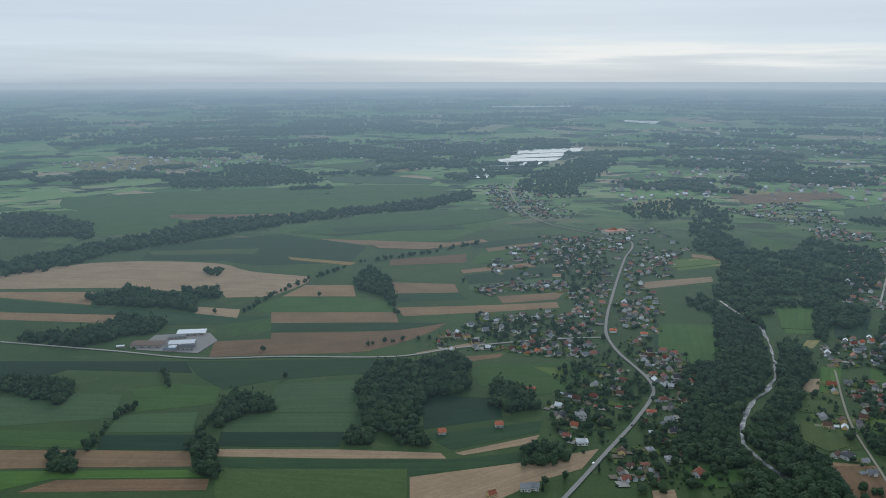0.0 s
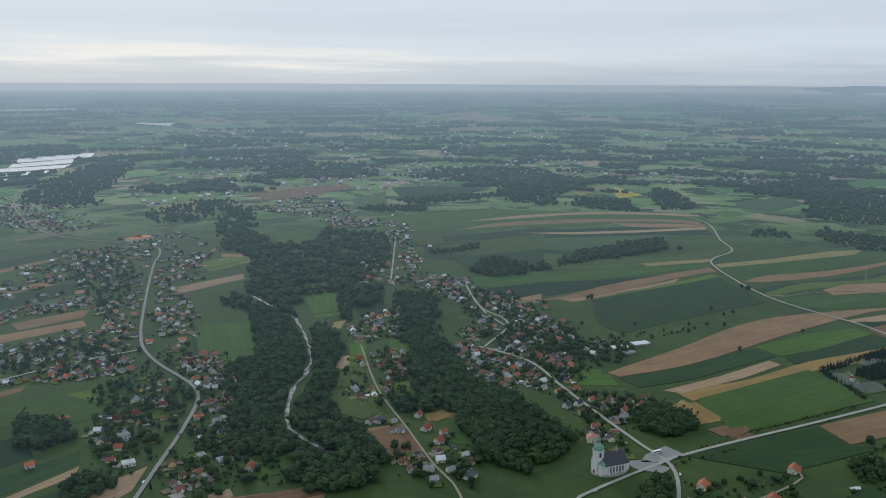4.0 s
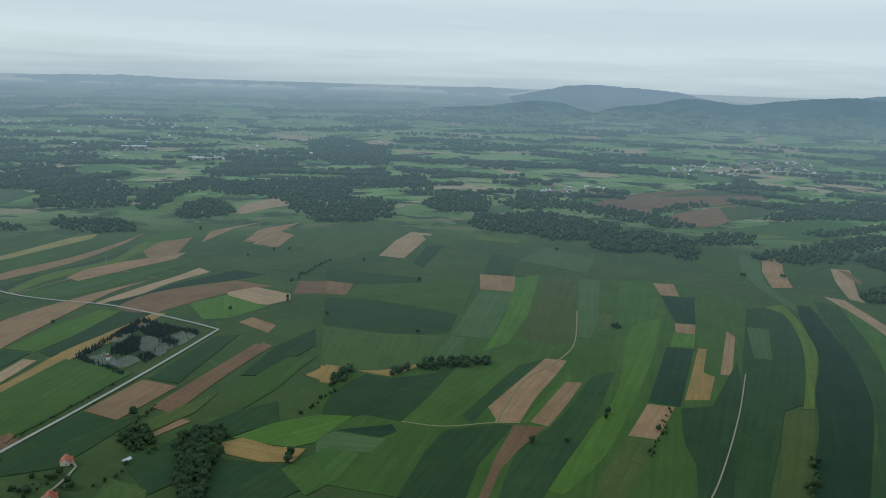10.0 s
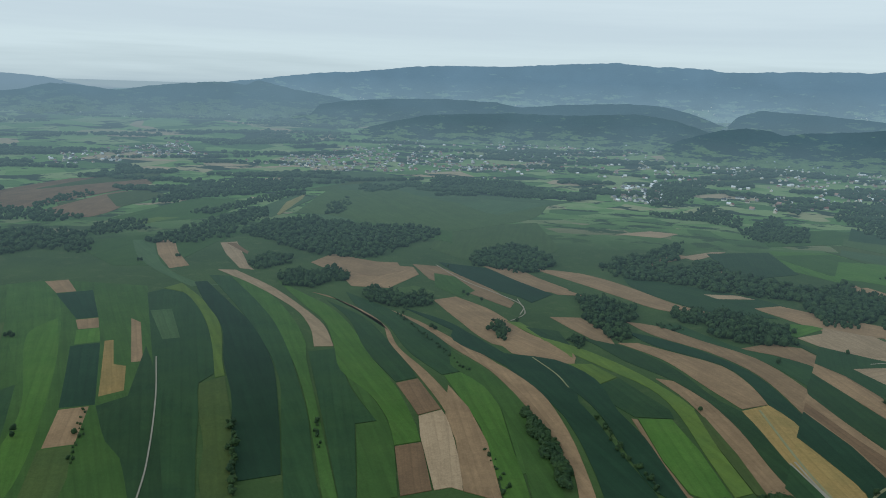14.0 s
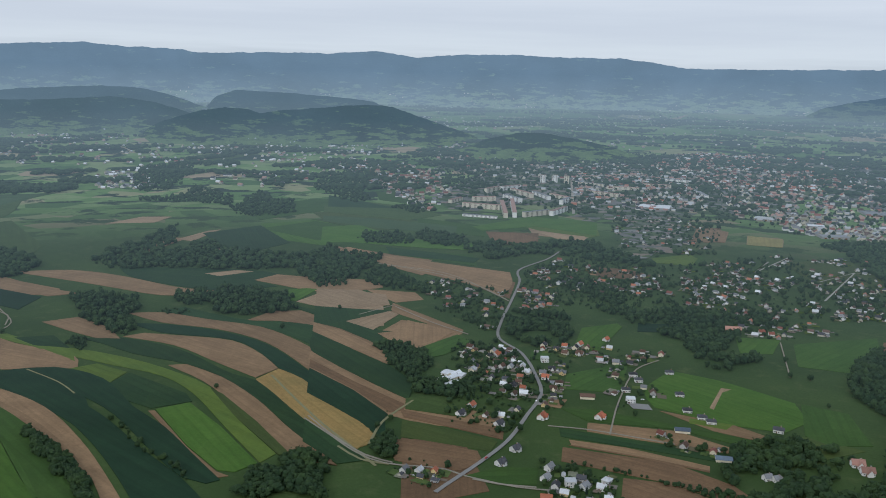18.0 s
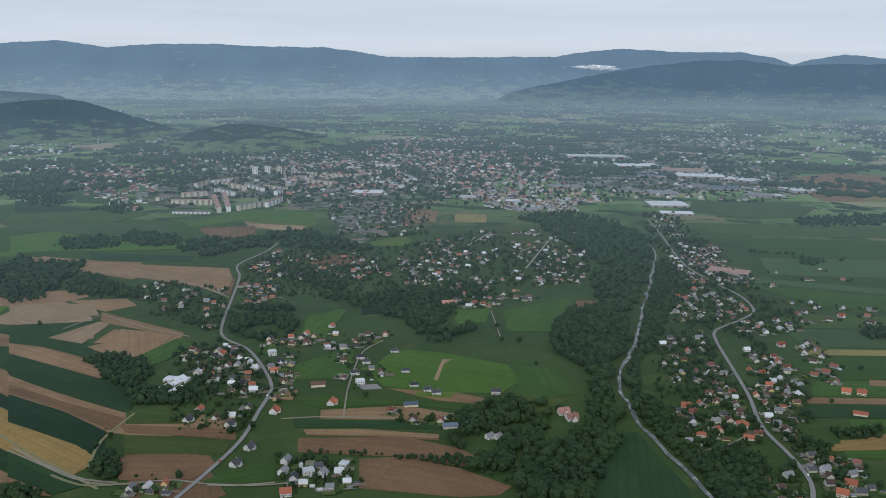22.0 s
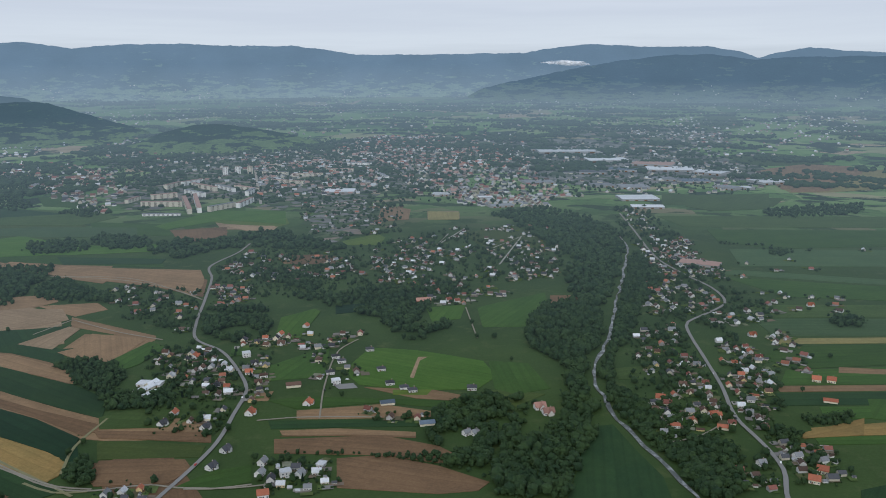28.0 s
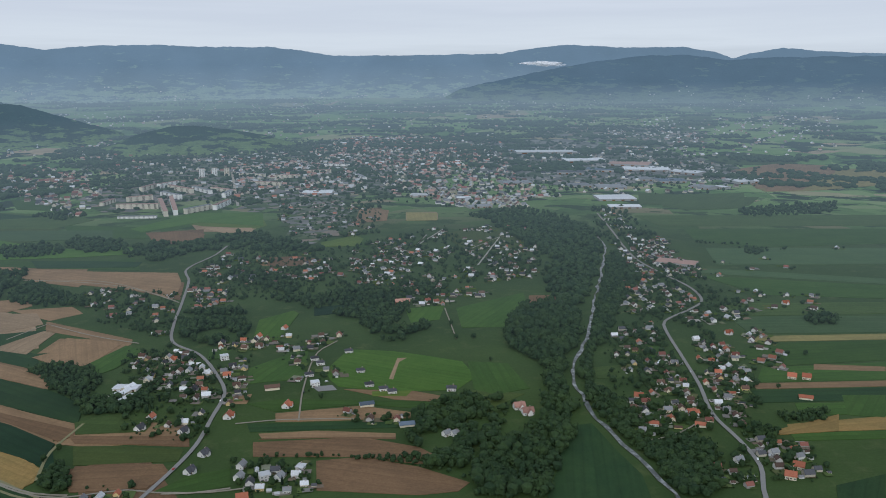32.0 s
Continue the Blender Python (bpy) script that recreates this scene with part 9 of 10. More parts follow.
far_houses(218, "wrbdpg", (2767, -8984), (1025, -13264), (106, -6188), (572, -4844), (1210, -5025))
far_houses(315, "wrbdpg", (703, -9095), (-3589, -24601), (-4168, -9358), (-2346, -5228), (-1014, -4735), (-77, -4681))
far_houses(145, "rbdpgw", (-910, -5643), (-1543, -5182), (-1069, -3813), (-739, -4059))
far_houses(97, "wgdrb", (103, -2806), (-252, -2568), (-200, -2350), (55, -2385))
far_houses(218, "wrbdpg", (3938, -1513), (4198, -2550), (3108, -2490), (3026, -2113), (3416, -1422))
far_houses(145, "wrbdpg", (4448, -3108), (4557, -4403), (2758, -3138), (2779, -2549), (3159, -2396))
far_houses(145, "wrbdpg", (3351, -3911), (3364, -5789), (1927, -4056), (2073, -3293), (2513, -3020))
far_houses(97, "wrbdpg", (2076, -2499), (1942, -3516), (1690, -3114), (1755, -2268))
far_houses(72, "wgdb", (2501, -2357), (2466, -2625), (2000, -2161), (2156, -2061))
far_houses(72, "wrbdpg", (1504, -2778), (1510, -3401), (1121, -2629), (1176, -2357))
far_houses(145, "wrbdpg", (4230, -406), (5136, -1357), (4084, -1224), (3846, -501))
far_houses(145, "wrbdpg", (8847, 3277), (11271, 1201), (8173, -766), (5903, 233), (7068, 2156))
far_houses(121, "wrbdpg", (3852, -1288), (4886, -2684), (3399, -1883), (3286, -1443))
far_houses(60, "wrbdpg", (3038, 136), (3302, -164), (2948, -128), (2814, 106))
far_houses(145, "wrbdpg", (2665, 6989), (5623, 6199), (5442, 4006), (3766, 3173), (2267, 4367))
far_houses(121, "wrbdpg", (3708, 2724), (5635, 2293), (4750, 1433), (3775, 1524), (3403, 2171))
far_houses(72, "wrbdpg", (2240, 2679), (2988, 2192), (2644, 1937), (2172, 2395))
hall("w",8, (4013, 2251), (4015, 2122))
hall("w",9, (3538, 1664), (3695, 1593))
far_houses(145, "wrbdpg", (-1821, 3732), (-1109, 4297), (-563, 3729), (-1077, 3293))
far_houses(145, "wrbdpg", (-574, 4648), (297, 5834), (362, 4645), (-57, 3497), (-238, 3391))
far_houses(194, "wrbdpg", (581, 3108), (1296, 3726), (1846, 3493), (1485, 2795), (933, 2661), (546, 2540))
far_houses(121, "wrbdpg", (1027, 4292), (2087, 5054), (2439, 4640), (2032, 3851), (1099, 3495))
far_houses(432, "wwpgwwr", (6123, -19956), (2854, -24334), (-1985, -24534), (-4300, -20424), (-7811, -17618), (-3002, -6715), (-877, -5927), (312, -6177), (1857, -6443))
far_houses(270, "wwpgwwr", (2437, -13193), (-234, -15042), (-1965, -13415), (-1021, -5649), (-233, -4690), (625, -5296))
far_houses(216, "wworp", (767, -4833), (-287, -5110), (-190, -3321), (389, -3287))
far_houses(162, "wwpgw", (4604, -7636), (2889, -8978), (1988, -6435), (3437, -5683))
far_houses(202, "wwpgwr", (-1410, -6626), (-3180, -7118), (-1634, -3612), (-1069, -3813))
far_houses(270, "wwpgwwr", (7013, -7116), (7636, -14532), (3322, -14811), (1431, -6411), (3169, -4533), (3654, -3688))
far_houses(162, "wwpgwwr", (3383, -3411), (2903, -4149), (2137, -4056), (1844, -3009), (2607, -2619))
far_houses(202, "wwpgwwr", (2191, -4586), (1282, -5753), (465, -3065), (1029, -2796))
far_houses(162, "wwpgwr", (5162, -2716), (5909, -5409), (2701, -2686), (2842, -1984))
far_houses(189, "wwpgwr", (4144, 4798), (6881, 3480), (6771, 1464), (4010, 854), (3017, 2381))
far_houses(216, "wwpgwr", (760, 6172), (2672, 6535), (4736, 5323), (3061, 3421), (1195, 3569))
far_houses(162, "wwpgwr", (1353, 3293), (2859, 3191), (2259, 2510), (1269, 2586))

town_ground(TOWN, (1161, -2514), (1277, -3202), (1211, -3784), (962, -4198), (712, -4863), (232, -5152), (-208, -4987), (-227, -4101), (-9, -3562), (49, -2835), (205, -2617), (428, -2656), (447, -2363), (590, -2277), (699, -2564), (854, -2486), (933, -2241))
town_ground(TOWN, (464, -2653), (311, -2605), (275, -2061), (311, -1843), (401, -1901), (450, -2215))
town_ground(WORKS, (-196, -4701), (-615, -4834), (-1020, -4057), (-1116, -3380), (-1066, -2987), (-743, -2922), (-434, -2776), (-225, -2939), (-76, -3358))
town_ground(TOWN, (-307, -5000), (-854, -6121), (-1591, -5652), (-1328, -4489), (-1001, -4197), (-625, -4916))
town_ground(TOWN, (1635, -3481), (1834, -4712), (1056, -4613), (849, -4213), (1211, -3784), (1277, -3202))
town_trees(900, (1161, -2514), (1277, -3202), (1211, -3784), (962, -4198), (712, -4863), (232, -5152), (-208, -4987), (-227, -4101), (-9, -3562), (49, -2835), (205, -2617), (428, -2656), (447, -2363), (590, -2277), (699, -2564), (854, -2486), (933, -2241))
town_trees(500, (-233, -5621), (-952, -6840), (-1758, -6254), (-1269, -3710), (-1380, -3509), (-1006, -2811), (-420, -2684), (-220, -2864), (-8, -2993), (-9, -3562))
town_trees(500, (1711, -3152), (1915, -4921), (1100, -4811), (849, -4213), (1211, -3784), (1180, -2575))
town_trees(600, (870, -6558), (-939, -14142), (-4391, -16947), (-4328, -10224), (-1987, -4641), (-1591, -5652), (-907, -6833), (-9, -5430))
field("soil", (-1074, -3283), (-1333, -3503), (-1494, -3423), (-1216, -2769), (-982, -2744))
field("soil", (324, -2304), (259, -2372), (190, -2318), (183, -2153), (284, -2126))
field("straw", (140, -2285), (54, -2274), (51, -2158), (131, -2150))

# ---- woods and hedges ----
grove("wood", 9, 15, (-100.8, 981.8), (-92.7, 1053.2), (-40.8, 1064.2), (4.6, 1098.5), (34.7, 1064.1), (35.7, 981.7), (-16.2, 944.8), (-28.8, 910.4), (-24.1, 855.4), (-57.5, 848.1), (-77.1, 862.9), (-92.5, 894.1))
grove("copse", 8, 13, (53.2, 981.7), (75.5, 1001.1), (110.6, 962.9), (109.2, 918.7), (75.0, 902.1), (57.5, 936.0))
grove("copse", 8, 11, (-106.5, 848.1), (-83.3, 862.9), (-73.6, 819.8), (-103.2, 819.8))
grove("copse", 8, 10, (-58.0, 855.4), (-21.0, 855.4), (-17.2, 819.7), (-50.0, 822.5))
grove("copse", 8, 11, (79.4, 806.2), (104.0, 817.0), (126.2, 786.6), (109.5, 768.0), (81.5, 768.0))
grove("copse", 7, 11, (-406.8, 790.7), (-377.5, 795.9), (-359.6, 760.9), (-387.9, 756.2))
grove("copse", 8, 12, (-263.3, 819.9), (-241.4, 826.8), (-219.5, 744.4), (-242.6, 768.1))
grove("copse", 8, 13, (-268.1, 902.3), (-248.1, 953.9), (-203.6, 936.1), (-192.6, 913.8), (-229.2, 902.3), (-248.0, 863.0))
hedge(7, 9, (-370.3, 806.4), (-375.1, 886.2), (-361.3, 927.5))
hedge(8, 9, (-219.5, 744.4), (-257.4, 819.9), (-265.8, 894.2))
grove("copse", 8, 11, (-569.4, 1021.7), (-466.2, 1001.5), (-449.7, 963.2), (-454.3, 927.5), (-548.9, 982.0))
grove("wood", 9, 13, (-621.8, 1187.6), (-538.9, 1229.8), (-509.8, 1290.7), (-441.4, 1274.9), (-430.5, 1215.3), (-488.1, 1187.5), (-513.3, 1147.9), (-586.2, 1147.9))
grove("wood", 9, 13, (-614.1, 1412.2), (-569.7, 1479.3), (-436.9, 1412.1), (-409.2, 1333.3), (-496.8, 1357.5), (-589.3, 1375.3))
grove("copse", 9, 12, (-479.8, 1471.0), (-418.8, 1491.7), (-387.7, 1412.0), (-446.7, 1412.1))
grove("copse", 9, 12, (-477.8, 1628.5), (-440.9, 1638.4), (-431.5, 1580.3), (-458.8, 1580.3))
grove("copse", 9, 12, (-168.6, 1580.1), (-141.8, 1653.3), (-100.1, 1534.5), (-80.6, 1375.0), (-125.2, 1450.6), (-159.6, 1491.5))
grove("wood", 11, 15, (-910, 1680), (-833, 1822), (-743, 1953), (-649, 2188), (-442, 2279), (-269, 2408), (-42, 2600), (87, 2797), (101, 2663), (-40, 2429), (-257, 2297), (-420, 2162), (-511, 2048), (-599, 1919), (-720, 1822), (-782, 1629), (-858.7, 1580.7))
grove("wood", 11, 15, (-1245, 2328), (-1150, 2328), (-916, 2145), (-830, 1953), (-961, 1989), (-1070, 1989))
hedge(10, 9, (-327.6, 1323.2), (-303.0, 1431.1), (-252.7, 1557.1), (-190.3, 1679.3))
hedge(9, 9, (-76.8, 1306.5), (-100.1, 1534.5))
hedge(10, 9, (-169.6, 1705.9), (-5, 1821), (87, 1918))
hedge(10, 8, (-471, 2729), (-360, 2729))
hedge(8, 8, (-372.9, 1053.4), (-338.8, 981.9))
hedge(8, 7, (-117.3, 1155.3), (-69.5, 1173.7), (-20.1, 1187.2))
grove("copse", 8, 12, (685.9, 627.0), (726.3, 624.0), (701.8, 593.8), (657.9, 592.0))
grove("garden", 12, 8, (259.7, 1179.4), (277.2, 1061.6), (261.8, 954.7), (211.1, 867.1), (166.4, 782.5), (116.6, 807.8), (156.8, 967.4), (142.2, 1036.2))
grove("garden", 13, 8, (42.6, 1318.3), (196.4, 1272.8), (237.7, 1190.4), (169.4, 1115.7), (50.2, 1201.2))
grove("garden", 12, 8, (233.3, 855.9), (290.8, 733.4), (267.4, 704.4), (170.4, 753.7), (196.3, 810.6))
grove("garden", 12, 8, (439.5, 980.0), (539.0, 955.7), (477.6, 845.9), (401.9, 863.5))
grove("garden", 12, 8, (390.8, 727.3), (450.5, 666.8), (420.1, 601.5), (368.0, 628.0))
grove("copse", 8, 12, (552.0, 527.0), (594.4, 520.2), (540.2, 471.9), (517.7, 493.9))
grove("copse", 8, 12, (672.5, 652.7), (723.4, 653.9), (707.5, 594.7), (658.4, 585.8), (647.1, 618.8))
grove("scrub", 12, 6, (795.6, 1069.6), (826.2, 911.7), (1023.4, 853.3), (888.6, 852.1), (742.1, 879.1))
grove("garden", 12, 8, (789.2, 1277.9), (884.6, 1187.9), (807.1, 890.7), (868.1, 832.3), (707.9, 781.3), (636.0, 764.9), (600.9, 884.3), (697.8, 995.0))
grove("garden", 11, 8, (641.0, 760.0), (696.8, 706.2), (732.4, 671.8), (660.2, 640.6), (591.3, 598.7), (606.5, 669.5))
grove("garden", 11, 6, (585.0, 511.9), (710.4, 463.1), (666.0, 432.8), (588.1, 443.3), (547.7, 464.6))
hedge(9, 9, (692.7, 610.9), (725.2, 621.9))
grove("garden", 12, 8, (473.5, -1109.9), (385.4, -1141.0), (296.3, -1027.5), (276.9, -930.6), (282.4, -818.5), (354.2, -828.6))
grove("garden", 12, 8, (676.5, -1456.5), (487.0, -1426.7), (416.2, -1223.3), (414.4, -1152.5), (564.4, -1245.0))
grove("garden", 12, 8, (521.6, -1603.4), (451, -1833), (270.3, -1669.9), (248.1, -1402.1), (433.8, -1353.8))
grove("garden", 16, 9, (326.6, -1721.0), (33, -2071), (-21, -1862), (-200, -1872), (-153.1, -1506.3), (-28.7, -1498.8), (153.7, -1446.8), (274.8, -1439.5))
grove("garden", 12, 8, (-216.2, -1204.1), (-329.0, -1298.8), (-290.5, -964.9), (-289.5, -853.1), (-193.4, -819.7), (-188.9, -995.9))
grove("garden", 12, 8, (-366.0, -1241.2), (-377.8, -1007.3), (-331.7, -855.7), (-369.9, -779.9), (-293.5, -717.7), (-299.9, -813.0), (-300.5, -930.9))
grove("garden", 12, 8, (-312.5, -1653.4), (-432.8, -1523.1), (-489.7, -1308.5), (-358.2, -1212.7), (-266.5, -1295.0))
grove("garden", 13, 9, (-375, -2360), (-470, -2366), (-463.9, -1525.0), (-381.3, -1478.9), (-338, -1947))
grove("garden", 18, 10, (544, -2521), (232, -2540), (182, -1986), (374, -1838))
grove("garden", 11, 7, (225.9, -768.3), (151.0, -766.6), (134.3, -704.3), (200.7, -695.0))
grove("garden", 11, 7, (357.8, -712.6), (311.8, -721.1), (306.5, -681.2), (342.5, -679.0))
grove("garden", 24, 11, (2014, -4206), (1159, -4810), (572, -4844), (-175, -4027), (-322, -2573), (-41, -2340), (301, -2536), (653, -2402), (1188, -2742))
grove("garden", 30, 11, (-245, -4336), (-1069, -3813), (-1074, -2875), (-736, -2597), (-293, -2631))
grove("garden", 13, 8, (-6.9, -947.8), (-72.7, -925.6), (-49.1, -845.7), (18.0, -856.4))
hedge(7, 5, (104.7, -881.9), (43.9, -880.9), (24.6, -871.1))
hedge(7, 5, (206.3, -782.3), (96.2, -782.5), (38.0, -764.8), (-11.8, -732.8))
hedge(8, 5, (168.9, -1024.6), (185.6, -954.4))
hedge(9, 8, (-604, -1805), (-714, -1783))
hedge(9, 7, (-535, -1861), (-650, -1837))
grove("conifers", 4, 7, (997.1, 641.9), (1183.9, 642.2), (1177.0, 631.4), (996.0, 628.7))
grove("conifers", 4, 7, (1178.2, 639.0), (1138.3, 528.7), (1117.0, 520.0), (1159.7, 626.6))
grove("conifers", 4, 7, (1038.6, 613.1), (1099.3, 611.4), (1085.6, 594.1), (1042.3, 573.8), (1015.0, 575.9), (1012.9, 602.0))
grove("conifers", 4, 7, (1126.3, 617.4), (1158.4, 611.2), (1129.9, 563.0), (1100.0, 565.3), (1099.1, 592.4))
grove("conifers", 4, 6, (1014.2, 566.5), (1041.1, 550.9), (1014.3, 533.5), (986.8, 537.6))
grove("conifers", 4, 6, (988.4, 636.1), (997.5, 634.5), (950.4, 541.8), (942.7, 543.2))
grove("conifers", 4, 7, (1101.0, 641.5), (1150.0, 635.9), (1133.5, 618.6), (1078.8, 623.3))
grove("conifers", 4, 6, (1076.4, 566.0), (1107.9, 557.8), (1083.5, 534.3), (1063.1, 536.6))
grove("copse", 6, 8, (760.0, -595.2), (743.8, -603.3), (640.5, -555.8), (592.6, -533.2), (564.7, -509.5), (578.5, -508.3), (661.3, -546.9))
grove("scrub", 9, 6, (955.8, -1015.0), (955.7, -1054.8), (906.7, -1042.1), (907.5, -1003.8))
hedge(7, 6, (690.4, -661.3), (607.6, -618.5), (556.7, -600.9), (512.2, -578.7))
hedge(8, 5, (674.5, -491.2), (614.4, -466.3), (581.8, -449.2))
hedge(6, 7, (887.1, -280.0), (798.7, -255.0), (703.6, -222.4))
hedge(9, 5, (834.7, -363.5), (756.7, -334.8))
hedge(8, 5, (992.5, -141.3), (915.0, -124.4), (835.7, -101.8))
hedge(7, 5, (1196.9, -664.3), (1048.2, -641.8), (892.5, -610.9))
tree(1317.0, -96.9, 8)
tree(917.2, -120.3, 8)
tree(1780.1, -379.3, 8)
tree(1789.9, -461.0, 8)
tree(1082.9, -673.1, 8)
tree(1264.0, -845.1, 8)
tree(1245.5, -690.9, 8)
tree(1065.9, -821.6, 8)
tree(1129.5, -1038.9, 8)
tree(702.5, -1173.7, 8)
grove("garden", 12, 9, (711.0, 1292.4), (756.8, 1231.5), (591.2, 941.6), (515.2, 857.4), (540.8, 962.0))
grove("garden", 13, 9, (700.1, 1007.6), (841.9, 950.4), (732.7, 790.3), (659.5, 798.6), (656.2, 915.3))
grove("garden", 12, 8, (674.1, 714.4), (722.7, 676.6), (659.7, 606.1), (615.8, 624.0))
grove("garden", 13, 8, (285, 1972), (355.9, 1742.9), (303.6, 1546.6), (222.5, 1330.3), (214.6, 1582.0))
grove("garden", 12, 8, (233.1, 993.4), (293.4, 947.7), (217.6, 707.4), (177.9, 723.8), (211.0, 851.7))
grove("garden", 12, 8, (153.9, 1025.6), (190.6, 930.2), (147.9, 815.8), (112.2, 845.2))
grove("copse", 9, 12, (680.9, 659.5), (710.4, 664.3), (715.2, 613.4), (698.1, 590.3), (654.8, 593.7), (659.2, 621.1))
grove("copse", 9, 10, (967.8, 279.3), (1024.4, 281.2), (1046.2, 271.9), (1014.5, 263.1), (963.5, 270.7))
grove("copse", 8, 9, (1048.7, 218.9), (1065.5, 200.0), (1041.1, 187.6), (1019.1, 208.4))
grove("copse", 9, 10, (1057.2, 183.4), (1094.0, 168.0), (1115.1, 126.5), (1114.1, 89.8), (1094.9, 94.8), (1045.7, 173.9))
grove("copse", 9, 11, (772.4, 366.5), (802.6, 356.6), (761.8, 329.5), (741.9, 338.8), (698.0, 340.0), (680.0, 322.0), (624.1, 312.0), (693.1, 350.1))
hedge(8, 6, (1476.7, 502.8), (1684.7, 486.8))
hedge(8, 6, (869.5, 283.1), (956.0, 268.4))
hedge(6, 5, (861.9, 455.8), (778.7, 447.7))
hedge(9, 5, (795.6, 343.2), (740.5, 404.9), (662.5, 413.0))
hedge(8, 5, (879.7, 888.7), (791.3, 871.2), (744.2, 889.9))
tree(975.0, 1078.3, 8)
tree(1451.7, 1299.8, 8)
tree(1276.8, 992.1, 8)
tree(1362.7, 468.2, 8)
tree(1739.6, 628.6, 8)
tree(761.9, 261.5, 8)
tree(1047.8, 840.8, 8)
tree(1027.7, 858.1, 8)
tree(968.3, 747.4, 8)
tree(1694.4, 413.3, 8)
tree(938.4, -62.1, 8)
tree(1324.6, -88.0, 8)
hedge(5, 3, (824.9, 529.5), (884.4, 525.0), (939.4, 521.0))
hedge(5, 3, (599.6, 542.0), (644.6, 537.2), (702.8, 530.9))
grove("garden", 11, 8, (-209.5, -960.0), (-263.5, -866.0), (-242.4, -809.5), (-193.4, -819.7))
grove("garden", 11, 8, (-265.4, -810.9), (-308.1, -788.3), (-284.0, -719.2), (-237.7, -716.3))

# ---- woods on the slopes beyond the strips ----
grove("wood", 16, 15,(1385, 3406), (1600, 3251), (1466, 2941), (1326, 2989), (1252, 3086))
grove("wood", 16, 14,(1593, 2936), (1758, 2823), (1897, 2845), (1974, 2768), (1864, 2615), (1705, 2630))
grove("wood", 15, 15,(1815, 2715), (2059, 2887), (2201, 2809), (2163, 2500), (2166, 2364), (2010, 2277), (1807, 2161), (1636, 1971), (1569, 2091), (1617, 2257), (1754, 2423), (1683, 2494))
grove("wood", 13, 13,(1689, 1967), (1813, 2056), (1883, 2024), (1916, 1951), (1775, 1760), (1705, 1833))
grove("wood", 13, 13,(2062, 2003), (2220, 2113), (2180, 1992), (2058, 1806), (1943, 1704), (1865, 1751))
grove("wood", 11, 11,(1085, 2225), (1177, 2244), (1285, 2160), (1253, 2092), (1114, 2127))
grove("wood", 10, 12,(1113, 1346), (1224, 1391), (1396, 1423), (1507, 1416), (1435, 1320), (1288, 1313), (1208, 1319), (1111, 1316))
grove("wood", 10, 12,(923, 1363), (993, 1444), (1041, 1432), (1047, 1346), (1000, 1287), (926, 1312))
grove("copse", 9, 11,(1048, 1330), (1105, 1363), (1072, 1297), (1023, 1298))
grove("wood", 9, 9,(945, 1577), (1019, 1585), (1085, 1586), (1057, 1543), (989, 1539), (941, 1549))
grove("wood", 12, 12,(1269, 2317), (1370, 2331), (1509, 2331), (1633, 2279), (1573, 2210), (1280, 2211))
grove("wood", 15, 15,(2377, 1907), (2725, 2026), (2877, 1993), (3001, 1962), (2951, 1860), (2725, 1679), (2695, 1587), (2667, 1500), (2488, 1366), (2328, 1307), (2296, 1412), (2272, 1548), (2407, 1653), (2407, 1763))
grove("wood", 14, 13,(2232, 1532), (2311, 1508), (2351, 1319), (2225, 1229), (2132, 1310), (2116, 1441))
grove("wood", 14, 14,(3089, 961), (3095, 847), (2695, 708), (2584, 670), (2631, 621), (2544, 529), (2271, 468), (2180, 533), (2155, 592), (2106, 644), (2214, 700), (2323, 775), (2452, 852), (2561, 980), (2533, 1060), (2631, 1180), (2515, 1205), (2204, 1142), (2137, 1152), (2376, 1293), (2655, 1359), (2890, 1343), (2854, 1156), (2955, 1053))
grove("wood", 12, 13,(2139, 1050), (2313, 1106), (2426, 1086), (2354, 1000), (2192, 900), (2105, 939), (2080, 992))
grove("wood", 12, 12,(1916, 1285), (1987, 1294), (1957, 1201), (2000, 1155), (1917, 1039), (1847, 1009), (1815, 1112), (1853, 1206))
grove("copse", 11, 12,(1733, 1345), (1863, 1382), (1847, 1303), (1796, 1266))
grove("wood", 17, 15,(2960, 1320), (3314, 1444), (3535, 1439), (3747, 1395), (3619, 1201), (3228, 1026), (3106, 1173))
grove("wood", 15, 14,(3136, 784), (3303, 699), (3029, 638), (2951, 718))
grove("wood", 20, 16,(4899, 1544), (5383, 1533), (4552, 978), (3694, 786), (3603, 1014), (4140, 1299))
grove("wood", 14, 14,(2575, 447), (2754, 422), (2722, 343), (2641, 235), (2467, 218), (2429, 320), (2442, 389))
grove("wood", 13, 14,(2263, 269), (2424, 238), (2418, 157), (2531, 83), (2460, 1), (2437, -60), (2349, -81), (2379, -148), (2242, -142), (2274, -212), (2220, -275), (2163, -320), (2026, -326), (1898, -297), (1907, -264), (1954, -246), (1985, -214), (1948, -128), (1968, -67), (2075, -69), (2066, 36), (2126, 79), (2152, 208))
grove("wood", 16, 14,(2933, 803), (3171, 801), (3250, 659), (3426, 624), (3133, 504), (2950, 474), (2907, 588), (2885, 727))
grove("wood", 15, 13,(2803, 566), (2909, 487), (2927, 390), (2743, 217), (2670, 282), (2764, 462))
grove("wood", 15, 14,(2653, 209), (2976, 141), (2813, 24), (2732, -81), (2637, -209), (2554, -310), (2385, -362), (2343, -288), (2460, -152), (2605, 3), (2557, 151))
